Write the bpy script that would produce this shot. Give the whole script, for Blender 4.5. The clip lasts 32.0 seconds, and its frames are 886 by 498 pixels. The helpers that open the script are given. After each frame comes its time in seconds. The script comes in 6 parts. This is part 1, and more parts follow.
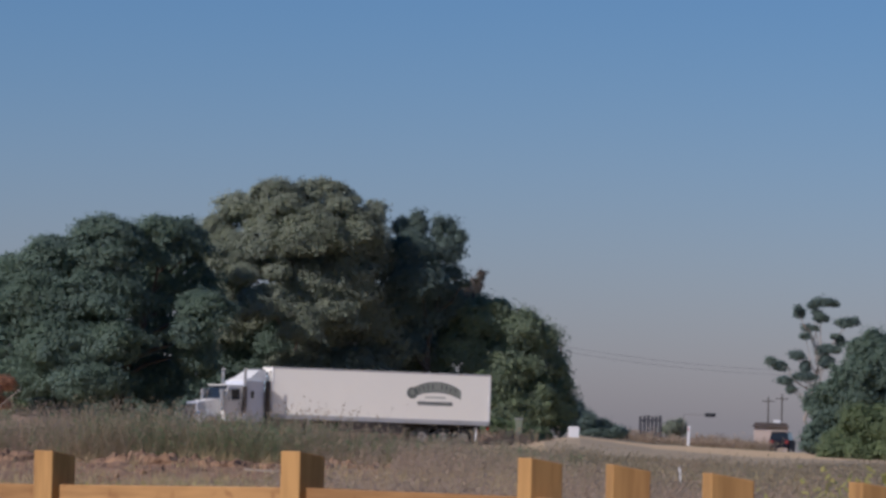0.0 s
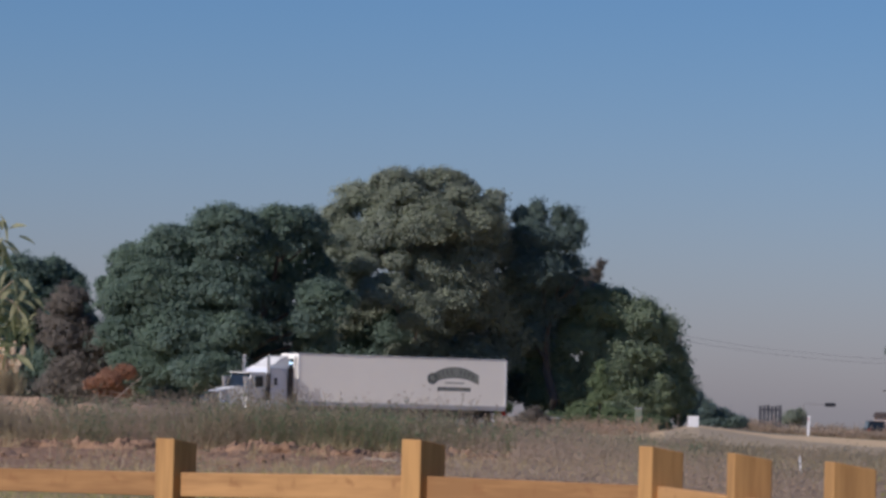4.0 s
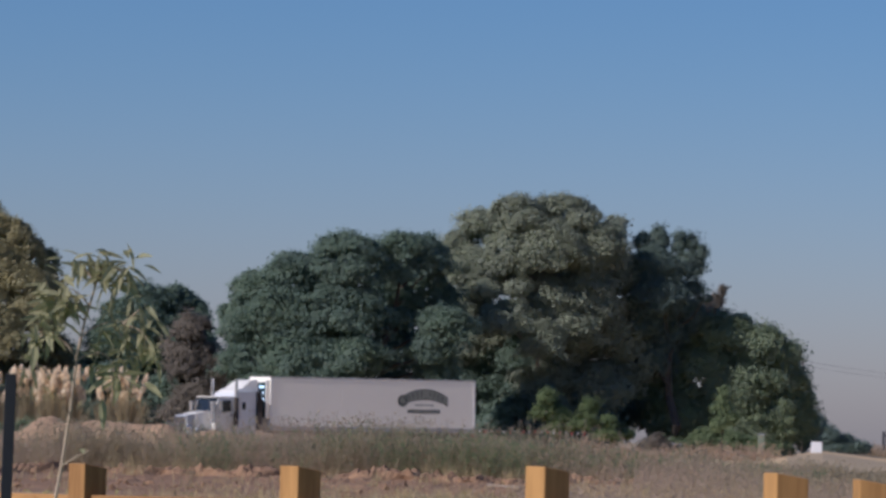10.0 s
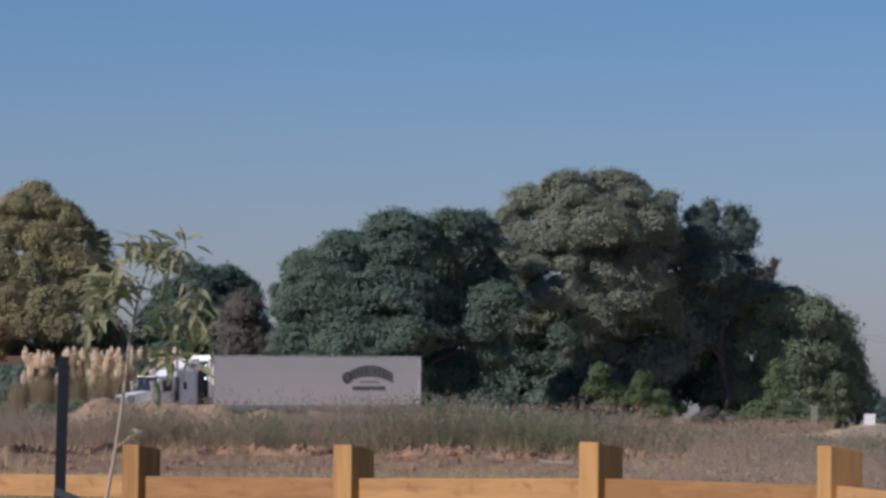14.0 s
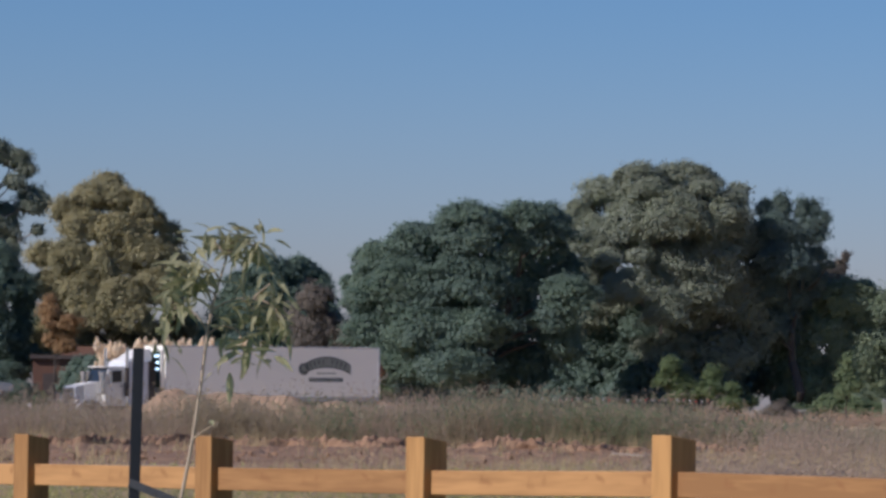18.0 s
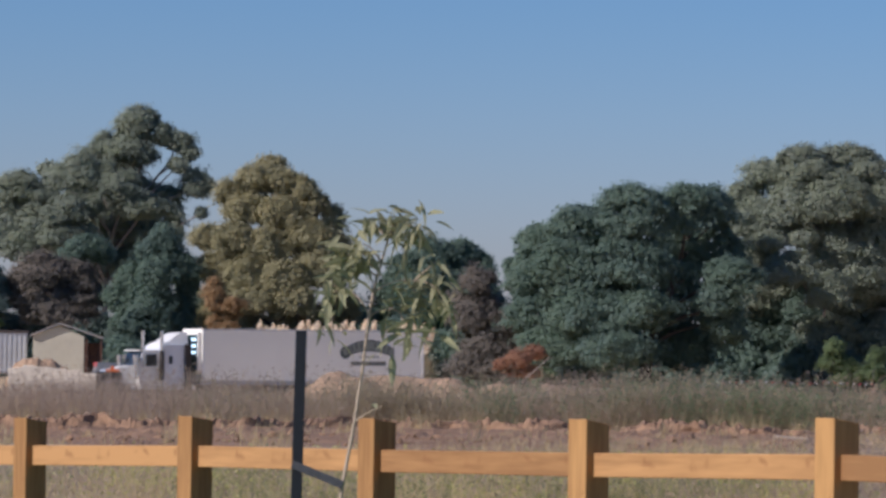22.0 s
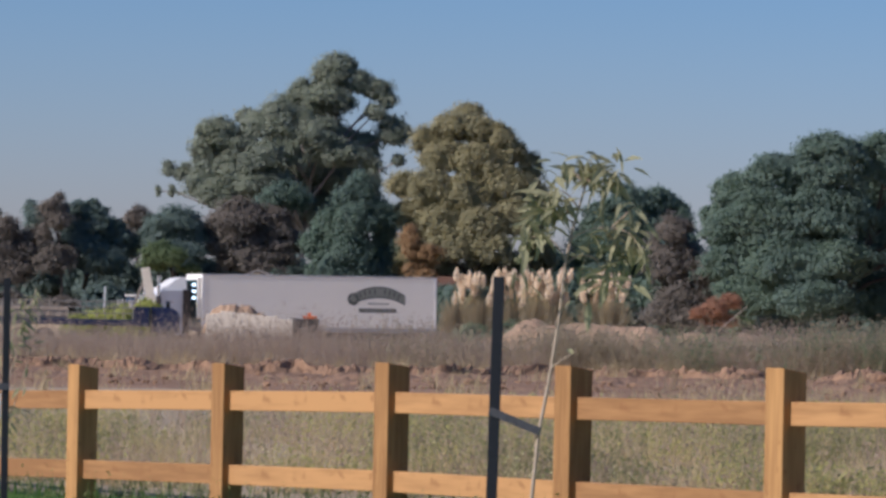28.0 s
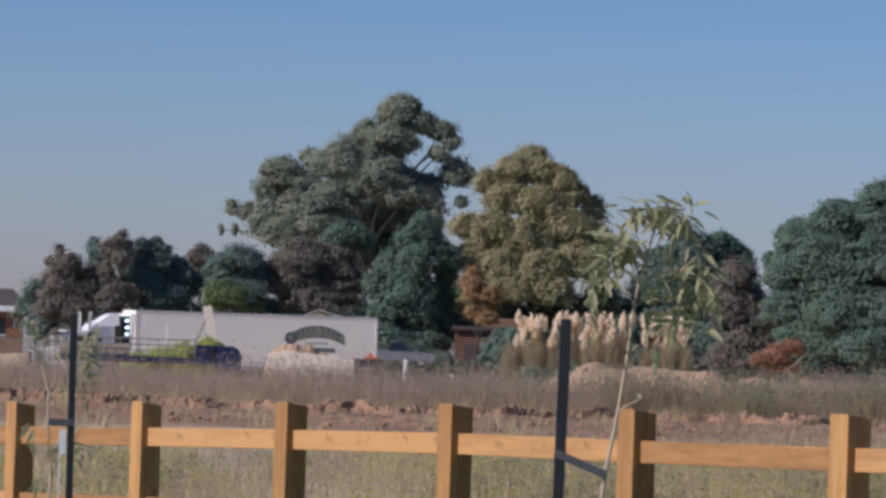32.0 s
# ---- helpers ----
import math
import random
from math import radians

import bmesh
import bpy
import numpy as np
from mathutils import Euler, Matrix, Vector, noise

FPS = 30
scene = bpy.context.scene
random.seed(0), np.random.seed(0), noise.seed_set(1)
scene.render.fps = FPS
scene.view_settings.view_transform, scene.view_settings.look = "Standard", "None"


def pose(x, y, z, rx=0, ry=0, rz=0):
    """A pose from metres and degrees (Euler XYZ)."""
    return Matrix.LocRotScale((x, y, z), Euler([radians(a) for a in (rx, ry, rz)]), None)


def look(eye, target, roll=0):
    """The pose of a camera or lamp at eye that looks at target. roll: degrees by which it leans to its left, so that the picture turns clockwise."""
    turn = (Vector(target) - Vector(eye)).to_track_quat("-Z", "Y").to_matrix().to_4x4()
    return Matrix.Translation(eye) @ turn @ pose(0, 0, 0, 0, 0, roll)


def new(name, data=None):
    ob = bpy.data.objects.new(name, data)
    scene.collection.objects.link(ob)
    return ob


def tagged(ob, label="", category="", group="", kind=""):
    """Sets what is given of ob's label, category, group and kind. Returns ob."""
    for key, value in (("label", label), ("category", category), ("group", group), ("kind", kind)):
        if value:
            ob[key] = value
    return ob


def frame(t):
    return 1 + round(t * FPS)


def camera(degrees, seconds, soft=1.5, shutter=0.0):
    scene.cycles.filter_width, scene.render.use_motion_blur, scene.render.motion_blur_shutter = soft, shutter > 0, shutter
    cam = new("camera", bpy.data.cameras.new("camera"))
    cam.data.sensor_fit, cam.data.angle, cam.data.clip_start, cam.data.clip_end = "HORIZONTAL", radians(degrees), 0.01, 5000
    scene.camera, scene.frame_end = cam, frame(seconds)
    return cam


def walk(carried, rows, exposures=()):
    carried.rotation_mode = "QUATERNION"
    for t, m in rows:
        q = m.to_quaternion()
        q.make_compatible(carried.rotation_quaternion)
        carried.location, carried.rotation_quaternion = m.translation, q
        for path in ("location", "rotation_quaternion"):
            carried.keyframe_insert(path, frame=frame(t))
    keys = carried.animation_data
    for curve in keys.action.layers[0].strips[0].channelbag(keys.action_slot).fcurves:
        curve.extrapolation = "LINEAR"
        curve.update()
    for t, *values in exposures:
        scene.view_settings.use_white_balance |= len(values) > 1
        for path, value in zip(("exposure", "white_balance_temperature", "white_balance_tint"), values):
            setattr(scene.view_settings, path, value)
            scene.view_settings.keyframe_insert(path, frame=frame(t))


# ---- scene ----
cam = camera(12.43, 32.0, soft=3.2)
EYE = 1.6
# seconds, sideways and upward sway in metres, then yaw, pitch and lean in degrees
ROWS = [
    (0.0, 0.027, 0.002, -0.004, 2.410, 1.405),
    (0.5, 0.026, 0.001, 0.149, 2.493, 1.409),
    (1.0, 0.025, 0.001, 0.293, 2.546, 1.412),
    (1.5, 0.024, 0.000, 0.461, 2.555, 1.410),
    (2.0, 0.022, -0.000, 0.710, 2.564, 1.419),
    (2.5, 0.021, -0.001, 0.996, 2.490, 1.433),
    (3.0, 0.020, -0.002, 1.200, 2.413, 1.450),
    (3.5, 0.019, -0.003, 1.427, 2.315, 1.471),
    (4.0, 0.018, -0.003, 1.673, 2.217, 1.491),
    (4.5, 0.017, -0.003, 1.946, 2.138, 1.515),
    (6.5, 0.005, -0.003, 2.768, 2.055, 1.781),
    (7.0, 0.003, -0.002, 2.908, 2.066, 1.873),
    (7.5, 0.002, -0.001, 2.998, 2.099, 1.935),
    (8.0, 0.003, 0.000, 3.115, 2.190, 1.947),
    (8.5, 0.005, 0.001, 3.242, 2.288, 1.891),
    (9.0, 0.006, 0.001, 3.320, 2.415, 1.748),
    (9.5, 0.006, 0.000, 3.364, 2.503, 1.559),
    (10.0, 0.007, -0.000, 3.393, 2.547, 1.347),
    (10.5, 0.008, -0.001, 3.440, 2.562, 1.151),
    (11.0, 0.008, -0.001, 3.532, 2.543, 1.004),
    (11.5, 0.009, -0.001, 3.638, 2.516, 0.910),
    (12.0, 0.011, -0.000, 3.719, 2.444, 0.854),
    (12.5, 0.012, 0.000, 3.804, 2.339, 0.773),
    (13.0, 0.013, 0.001, 3.877, 2.280, 0.704),
    (13.5, 0.011, 0.001, 3.990, 2.225, 0.665),
    (14.0, 0.007, 0.002, 4.101, 2.211, 0.647),
    (14.5, 0.003, 0.003, 4.193, 2.210, 0.640),
    (16.5, -0.004, 0.000, 4.639, 2.203, 0.655),
    (17.0, -0.003, 0.002, 4.809, 2.174, 0.733),
    (17.5, -0.004, 0.004, 4.932, 2.131, 0.800),
    (18.0, -0.007, 0.005, 5.101, 2.083, 0.851),
    (18.5, -0.010, 0.005, 5.371, 2.035, 0.898),
    (19.0, -0.011, 0.004, 5.616, 1.993, 0.921),
    (19.5, -0.010, 0.004, 5.915, 1.984, 0.926),
    (20.0, -0.010, 0.004, 6.128, 1.981, 0.915),
    (20.5, -0.010, 0.004, 6.338, 1.967, 0.897),
    (21.0, -0.009, 0.005, 6.587, 1.972, 0.891),
    (21.5, -0.007, 0.004, 6.953, 1.902, 0.892),
    (22.0, -0.005, 0.003, 7.389, 1.805, 0.892),
    (22.5, -0.003, 0.001, 7.908, 1.698, 0.896),
    (23.0, -0.000, -0.001, 8.474, 1.552, 0.899),
    (23.5, 0.001, -0.002, 8.780, 1.353, 0.887),
    (24.0, 0.000, -0.002, 8.956, 1.192, 0.862),
    (24.5, -0.002, -0.002, 9.116, 1.071, 0.834),
    (25.0, -0.003, -0.002, 9.321, 0.994, 0.815),
    (25.5, -0.004, -0.003, 9.529, 0.949, 0.796),
    (27.5, -0.008, -0.001, 10.033, 0.968, 1.113),
    (28.0, -0.011, -0.002, 10.142, 1.023, 1.215),
    (28.5, -0.015, -0.001, 10.258, 1.118, 1.309),
    (29.0, -0.019, -0.002, 10.354, 1.247, 1.389),
    (29.5, -0.023, -0.002, 10.455, 1.377, 1.471),
    (30.0, -0.027, -0.003, 10.581, 1.473, 1.545),
    (30.5, -0.031, -0.003, 10.703, 1.544, 1.630),
    (31.0, -0.033, -0.003, 10.825, 1.616, 1.736),
    (31.5, -0.034, -0.004, 10.919, 1.632, 1.833),
    (32.0, -0.034, -0.005, 11.031, 1.586, 1.929),
]
# the picture brightens as the camera pans away from the open sky: seconds, stops, kelvin, tint
EXPOSURES = [(0, -0.11, 4900, 24), (4.5, -0.01, 4900, 24), (9, 0.04, 4900, 24), (19, 0.17, 4900, 24), (23, 0.28, 4900, 24), (28, 0.30, 4900, 24), (32, 0.27, 4900, 24)]
walk(cam, [(t, pose(x, 0, EYE + z, 90 + pitch, 0, yaw) @ pose(0, 0, 0, 0, 0, lean)) for t, x, z, yaw, pitch, lean in ROWS], EXPOSURES)

# ---- light ----
SUN_AZ, SUN_EL = 234.0, 35.0   # compass bearing (y is north) and height of the sun, degrees
to_sun = Vector((math.sin(radians(SUN_AZ)) * math.cos(radians(SUN_EL)), math.cos(radians(SUN_AZ)) * math.cos(radians(SUN_EL)), math.sin(radians(SUN_EL))))
sun = new("sun", bpy.data.lights.new("sun", "SUN"))
sun.data.energy, sun.data.angle, sun.data.color = 4.4, radians(0.6), (1.0, 0.81, 0.53)
sun.matrix_world = look(to_sun * 100, (0, 0, 0))
world = bpy.data.worlds.new("sky")
scene.world = world
world.use_nodes = True
wn = world.node_tree
sky = wn.nodes.new("ShaderNodeTexSky")
sky.sky_type, sky.sun_disc = "NISHITA", False
sky.sun_elevation, sky.sun_rotation = radians(SUN_EL), radians(SUN_AZ)
sky.air_density, sky.dust_density, sky.ozone_density, sky.altitude = 1.0, 0.6, 2.6, 50
wn.nodes["Background"].inputs["Strength"].default_value = 0.0555
rich = wn.nodes.new("ShaderNodeHueSaturation")
rich.inputs["Saturation"].default_value = 1.12
wn.links.new(sky.outputs[0], rich.inputs["Color"])
haze = wn.nodes.new("ShaderNodeMix")
haze.data_type, haze.blend_type = "RGBA", "MULTIPLY"
haze.inputs["Factor"].default_value = 1.0
# a dusty rose cast along the horizon, clear blue above
where, rise, cast = wn.nodes.new("ShaderNodeTexCoord"), wn.nodes.new("ShaderNodeSeparateXYZ"), wn.nodes.new("ShaderNodeMix")
height = wn.nodes.new("ShaderNodeMapRange")
height.interpolation_type = "SMOOTHSTEP"
height.inputs["From Min"].default_value, height.inputs["From Max"].default_value = -0.02, 0.12
cast.data_type = "RGBA"
cast.inputs["A"].default_value, cast.inputs["B"].default_value = (1.20, 1.0, 0.96, 1), (0.89, 0.96, 0.94, 1)
wn.links.new(where.outputs["Generated"], rise.inputs[0])
wn.links.new(rise.outputs["Z"], height.inputs["Value"])
wn.links.new(height.outputs[0], cast.inputs["Factor"])
wn.links.new(cast.outputs["Result"], haze.inputs["B"])
wn.links.new(rich.outputs[0], haze.inputs["A"])
wn.links.new(haze.outputs["Result"], wn.nodes["Background"].inputs["Color"])


# ---- materials ----
def material(name, base, second=None, rough=0.8, fine=40.0, coarse=0.6, amount=0.35, bump=0.0, metal=0.0, island=0.0, per_object=0.0, gloss=0.3, grain=None):
    """Two colours mixed by coarse and fine noise, shifted per island or per object."""
    m = bpy.data.materials.new(name)
    m.use_nodes = True
    nt = m.node_tree
    n, ln = nt.nodes, nt.links
    b = n["Principled BSDF"]
    b.inputs["Roughness"].default_value, b.inputs["Metallic"].default_value = rough, metal
    b.inputs["Specular IOR Level"].default_value = gloss
    second = second or tuple(c * 0.6 for c in base)
    geo = n.new("ShaderNodeTexCoord")
    big, small = n.new("ShaderNodeTexNoise"), n.new("ShaderNodeTexNoise")
    big.inputs["Scale"].default_value, small.inputs["Scale"].default_value = coarse, fine
    big.inputs["Detail"].default_value, small.inputs["Detail"].default_value = 3, 4
    where = geo.outputs["Object"]
    if grain:
        # wood grain drawn out along the piece, shifted from piece to piece
        stretch, info = n.new("ShaderNodeMapping"), n.new("ShaderNodeObjectInfo")
        shift = n.new("ShaderNodeVectorMath")
        shift.operation = "SCALE"
        shift.inputs[0].default_value = (37.0, 53.0, 71.0)
        stretch.inputs["Scale"].default_value = grain
        ln.new(info.outputs["Random"], shift.inputs["Scale"])
        ln.new(shift.outputs[0], stretch.inputs["Location"])
        ln.new(where, stretch.inputs["Vector"])
        where = stretch.outputs[0]
    ln.new(where, big.inputs["Vector"])
    ln.new(where, small.inputs["Vector"])
    add = n.new("ShaderNodeMath")
    add.operation = "ADD"
    ln.new(big.outputs["Fac"], add.inputs[0])
    ln.new(small.outputs["Fac"], add.inputs[1])
    last = add
    if island or per_object:
        ran = n.new("ShaderNodeNewGeometry") if island else n.new("ShaderNodeObjectInfo")
        mul = n.new("ShaderNodeMath")
        mul.operation = "MULTIPLY_ADD"
        ln.new(ran.outputs["Random Per Island" if island else "Random"], mul.inputs[0])
        mul.inputs[1].default_value = island or per_object
        ln.new(add.outputs[0], mul.inputs[2])
        last = mul
    top = 2.0 + island + per_object
    ramp = n.new("ShaderNodeMapRange")
    mid = top / 2
    ramp.inputs["From Min"].default_value, ramp.inputs["From Max"].default_value = mid - mid * amount * 1.4, mid + mid * amount * 1.4
    ln.new(last.outputs[0], ramp.inputs["Value"])
    mix = n.new("ShaderNodeMix")
    mix.data_type = "RGBA"
    mix.inputs["A"].default_value, mix.inputs["B"].default_value = (*second, 1), (*base, 1)
    ln.new(ramp.outputs[0], mix.inputs["Factor"])
    out = mix.outputs["Result"]
    if grain:
        # knots and weathered spots
        knots, dark = n.new("ShaderNodeTexNoise"), n.new("ShaderNodeMapRange")
        knots.inputs["Scale"].default_value, knots.inputs["Detail"].default_value = 9.0, 2
        ln.new(geo.outputs["Object"], knots.inputs["Vector"])
        dark.inputs["From Min"].default_value, dark.inputs["From Max"].default_value = 0.62, 0.86
        ln.new(knots.outputs["Fac"], dark.inputs["Value"])
        spots = n.new("ShaderNodeMix")
        spots.data_type = "RGBA"
        spots.inputs["B"].default_value = (base[0] * 0.5, base[1] * 0.42, base[2] * 0.42, 1)
        ln.new(dark.outputs[0], spots.inputs["Factor"])
        ln.new(out, spots.inputs["A"])
        out = spots.outputs["Result"]
    ln.new(out, b.inputs["Base Color"])
    if bump:
        bp = n.new("ShaderNodeBump")
        bp.inputs["Strength"].default_value = bump
        ln.new(small.outputs["Fac"], bp.inputs["Height"])
        ln.new(bp.outputs[0], b.inputs["Normal"])
    return m


def leaf_material(name, base, second, coarse=0.25, thin=0.5, island=0.10, gloss=0.1):
    m = material(name, base, second, rough=0.5, fine=1.2, coarse=coarse, amount=0.5, island=island, gloss=gloss)
    nt = m.node_tree
    b = nt.nodes["Principled BSDF"]
    tr = nt.nodes.new("ShaderNodeBsdfTranslucent")
    mx = nt.nodes.new("ShaderNodeMixShader")
    mx.inputs[0].default_value = thin
    # the colour let through is raised by half, to lighten the leaves' shaded sides
    through_leaf = nt.nodes.new("ShaderNodeMix")
    through_leaf.data_type, through_leaf.blend_type = "RGBA", "MULTIPLY"
    through_leaf.inputs["Factor"].default_value, through_leaf.inputs["B"].default_value = 1.0, (1.5, 1.5, 1.5, 1)
    nt.links.new(b.inputs["Base Color"].links[0].from_socket, through_leaf.inputs["A"])
    nt.links.new(through_leaf.outputs["Result"], tr.inputs["Color"])
    nt.links.new(b.outputs[0], mx.inputs[1])
    nt.links.new(tr.outputs[0], mx.inputs[2])
    nt.links.new(mx.outputs[0], nt.nodes["Material Output"].inputs["Surface"])
    return m


def glow(name, colour, strength):
    m = bpy.data.materials.new(name)
    m.use_nodes = True
    b = m.node_tree.nodes["Principled BSDF"]
    b.inputs["Base Color"].default_value = (*colour, 1)
    b.inputs["Emission Color"].default_value, b.inputs["Emission Strength"].default_value = (*colour, 1), strength
    return m


M = {
    "timber": material("treated_pine_post", (0.465, 0.257, 0.086), (0.266, 0.137, 0.046), 0.8, fine=6.0, coarse=2.2, amount=0.20, bump=0.35, per_object=0.5, grain=(5, 5, 0.45)),
    "rail_timber": material("treated_pine_rail", (0.465, 0.254, 0.092), (0.265, 0.136, 0.049), 0.8, fine=6.0, coarse=2.2, amount=0.20, bump=0.4, per_object=0.9, grain=(0.45, 5, 5)),
    "stake": material("black_steel_stake", (0.022, 0.024, 0.030), (0.014, 0.015, 0.019), 0.55, metal=0.0),
    "strap": material("webbing_strap", (0.11, 0.11, 0.12), (0.05, 0.05, 0.055), 0.8),
    "lawn": material("mown_lawn", (0.12, 0.20, 0.045), (0.08, 0.135, 0.03), 0.9, fine=12, coarse=0.8),
    "field": material("weedy_soil", (0.40, 0.315, 0.205), (0.28, 0.23, 0.15), 0.95, fine=3, coarse=0.12, bump=0.4),
    "dirt": material("turned_red_soil", (0.325, 0.205, 0.118), (0.140, 0.086, 0.052), 0.95, fine=5.0, coarse=0.5, amount=0.26, bump=1.0),
    "gravel": material("pale_gravel", (0.62, 0.465, 0.27), (0.48, 0.355, 0.20), 0.95, fine=2, coarse=0.1),
    "mound": material("ochre_spoil", (0.41, 0.285, 0.18), (0.29, 0.195, 0.12), 0.95, fine=2.5, coarse=0.4, amount=0.5, bump=0.5),
    "bark": material("grey_bark", (0.10, 0.085, 0.07), (0.055, 0.047, 0.04), 0.9, fine=6, coarse=1.0),
    "pale_bark": material("pale_gum_bark", (0.42, 0.37, 0.31), (0.22, 0.18, 0.15), 0.85, fine=5, coarse=0.8),
    "sap_bark": material("sapling_bark", (0.50, 0.40, 0.29), (0.32, 0.25, 0.175), 0.8, fine=30, coarse=4),
    # far-tree leaves: second tones paler and bluer, distance haze put into the colour
    "dark_leaf": leaf_material("dark_green_leaves", (0.19, 0.248, 0.158), (0.134, 0.184, 0.18)),
    "gum_leaf": leaf_material("grey_green_gum_leaves", (0.325, 0.348, 0.225), (0.24, 0.27, 0.24)),
    "olive_leaf": leaf_material("dark_olive_leaves", (0.305, 0.35, 0.18), (0.19, 0.24, 0.205)),
    "pine_leaf": leaf_material("dark_pine_needles", (0.19, 0.24, 0.18), (0.138, 0.184, 0.19)),
    "bush_leaf": leaf_material("mid_green_leaves", (0.24, 0.29, 0.14), (0.14, 0.185, 0.115)),
    "bright_leaf": leaf_material("fresh_green_leaves", (0.205, 0.255, 0.11), (0.115, 0.155, 0.085)),
    "brown_leaf": leaf_material("turning_brown_leaves", (0.41, 0.37, 0.205), (0.295, 0.29, 0.185)),
    "orange_leaf": leaf_material("orange_autumn_leaves", (0.4, 0.275, 0.145), (0.29, 0.205, 0.105)),
    "mauve_leaf": leaf_material("bare_mauve_twigs", (0.258, 0.226, 0.176), (0.178, 0.166, 0.152)),
    "red_leaf": leaf_material("rust_red_leaves", (0.43, 0.25, 0.155), (0.28, 0.175, 0.115)),
    "yellow_leaf": leaf_material("yellow_green_weeds", (0.47, 0.48, 0.14), (0.31, 0.34, 0.095)),
    "sap_leaf": leaf_material("sapling_leaves", (0.43, 0.405, 0.235), (0.24, 0.24, 0.135), coarse=3, thin=0.35),
    "weed": leaf_material("dry_brown_weeds", (0.44, 0.35, 0.245), (0.285, 0.23, 0.165), coarse=0.25, island=0.3, gloss=0.12),
    "weed_warm": leaf_material("warm_brown_weeds", (0.48, 0.372, 0.265), (0.31, 0.242, 0.178), coarse=0.25, island=0.3, gloss=0.12),
    "weed_olive": leaf_material("olive_brown_weeds", (0.375, 0.315, 0.2), (0.245, 0.215, 0.145), coarse=0.1, island=0.3, gloss=0.12),
    "weed_green": leaf_material("dull_green_weeds", (0.31, 0.31, 0.125), (0.195, 0.198, 0.085), coarse=0.1, island=0.3, gloss=0.12),
    "straw": leaf_material("pale_straw", (0.59, 0.48, 0.26), (0.4, 0.325, 0.175), coarse=0.2, island=0.3, gloss=0.12),
    "rose_weed": leaf_material("rosy_brown_weeds", (0.49, 0.375, 0.26), (0.32, 0.245, 0.17), coarse=0.25, island=0.3, gloss=0.12),
    "seed": leaf_material("mauve_brown_seed_heads", (0.41, 0.32, 0.24), (0.28, 0.22, 0.17), coarse=0.1, island=0.3, gloss=0.12),
    "pale_weed": leaf_material("pale_yellow_green_weeds", (0.5, 0.47, 0.16), (0.34, 0.325, 0.115), coarse=0.4, island=0.3, gloss=0.12),
    "grass": leaf_material("lawn_blades", (0.12, 0.22, 0.045), (0.07, 0.13, 0.03), coarse=0.5, island=0.3, gloss=0.12),
    "flower": leaf_material("yellow_flowers", (0.86, 0.79, 0.42), (0.68, 0.62, 0.33), coarse=0.5, island=0.3, gloss=0.12),
    "plume": leaf_material("cream_plumes", (0.83, 0.745, 0.59), (0.66, 0.57, 0.43), coarse=0.6, thin=0.4, island=0.3, gloss=0.12),
    "white": material("white_paint", (0.80, 0.80, 0.79), (0.68, 0.68, 0.68), 0.45, fine=2, coarse=0.3, amount=0.6, gloss=0.5),
    "ute_grey": material("dark_silver_car_paint", (0.20, 0.22, 0.25), (0.16, 0.175, 0.20), 0.4, gloss=0.4),
    # brick with the outbuilding's shadows put into its colour
    "shaded_brick": material("brick_darkened_for_shade", (0.17, 0.092, 0.062), (0.10, 0.058, 0.042), 0.9, fine=5, coarse=0.7),
    "far_sheet": material("faded_pink_grey_sheet", (0.52, 0.43, 0.37), (0.42, 0.34, 0.29), 0.7, fine=3, coarse=0.5),
    "box_green": material("dull_green_box_paint", (0.20, 0.23, 0.17), (0.14, 0.165, 0.12), 0.6, fine=4, coarse=0.8),
    "cab_white": material("dusty_white_cab_paint", (0.76, 0.75, 0.71), (0.66, 0.65, 0.61), 0.45, fine=3, coarse=0.6, amount=0.5, gloss=0.4),
    "van": material("white_van_panel", (0.91, 0.885, 0.80), (0.84, 0.815, 0.735), 0.4, fine=1.2, coarse=0.25, amount=0.7, gloss=0.5),
    "silver": material("silver_side_panel", (0.66, 0.68, 0.72), (0.58, 0.60, 0.64), 0.35, fine=2, coarse=0.5, gloss=0.5),
    "chrome": material("chrome", (0.75, 0.75, 0.76), (0.6, 0.6, 0.62), 0.18, metal=1.0),
    "black": material("black_rubber", (0.025, 0.025, 0.027), (0.015, 0.015, 0.016), 0.8),
    "chassis": material("dirty_chassis", (0.07, 0.06, 0.055), (0.03, 0.028, 0.027), 0.8, fine=6, coarse=1),
    "glass": material("dark_window_glass", (0.02, 0.025, 0.03), (0.015, 0.018, 0.02), 0.08, gloss=0.6),
    "logo": material("dark_green_print", (0.13, 0.145, 0.135), (0.09, 0.10, 0.095), 0.6),
    "logo_pale": material("grey_green_print", (0.27, 0.285, 0.25), (0.21, 0.225, 0.20), 0.6),
    "teal": material("teal_unit_panel", (0.014, 0.05, 0.047), (0.01, 0.032, 0.032), 0.5),
    "lamp_white": glow("unit_lights", (0.85, 1.0, 0.95), 1.8),
    "tail": glow("tail_light", (0.20, 0.02, 0.015), 0.15),
    "navy": material("navy_paint", (0.013, 0.022, 0.068), (0.009, 0.015, 0.045), 0.45),
    "dark_car": material("dark_blue_car_paint", (0.012, 0.013, 0.022), (0.009, 0.010, 0.016), 0.6, gloss=0.1),
    "cream": material("cream_shed_sheet", (0.60, 0.56, 0.43), (0.50, 0.46, 0.35), 0.6, fine=3, coarse=0.5),
    "grey_sheet": material("weathered_grey_sheet", (0.46, 0.47, 0.49), (0.32, 0.33, 0.35), 0.6, fine=3, coarse=0.6),
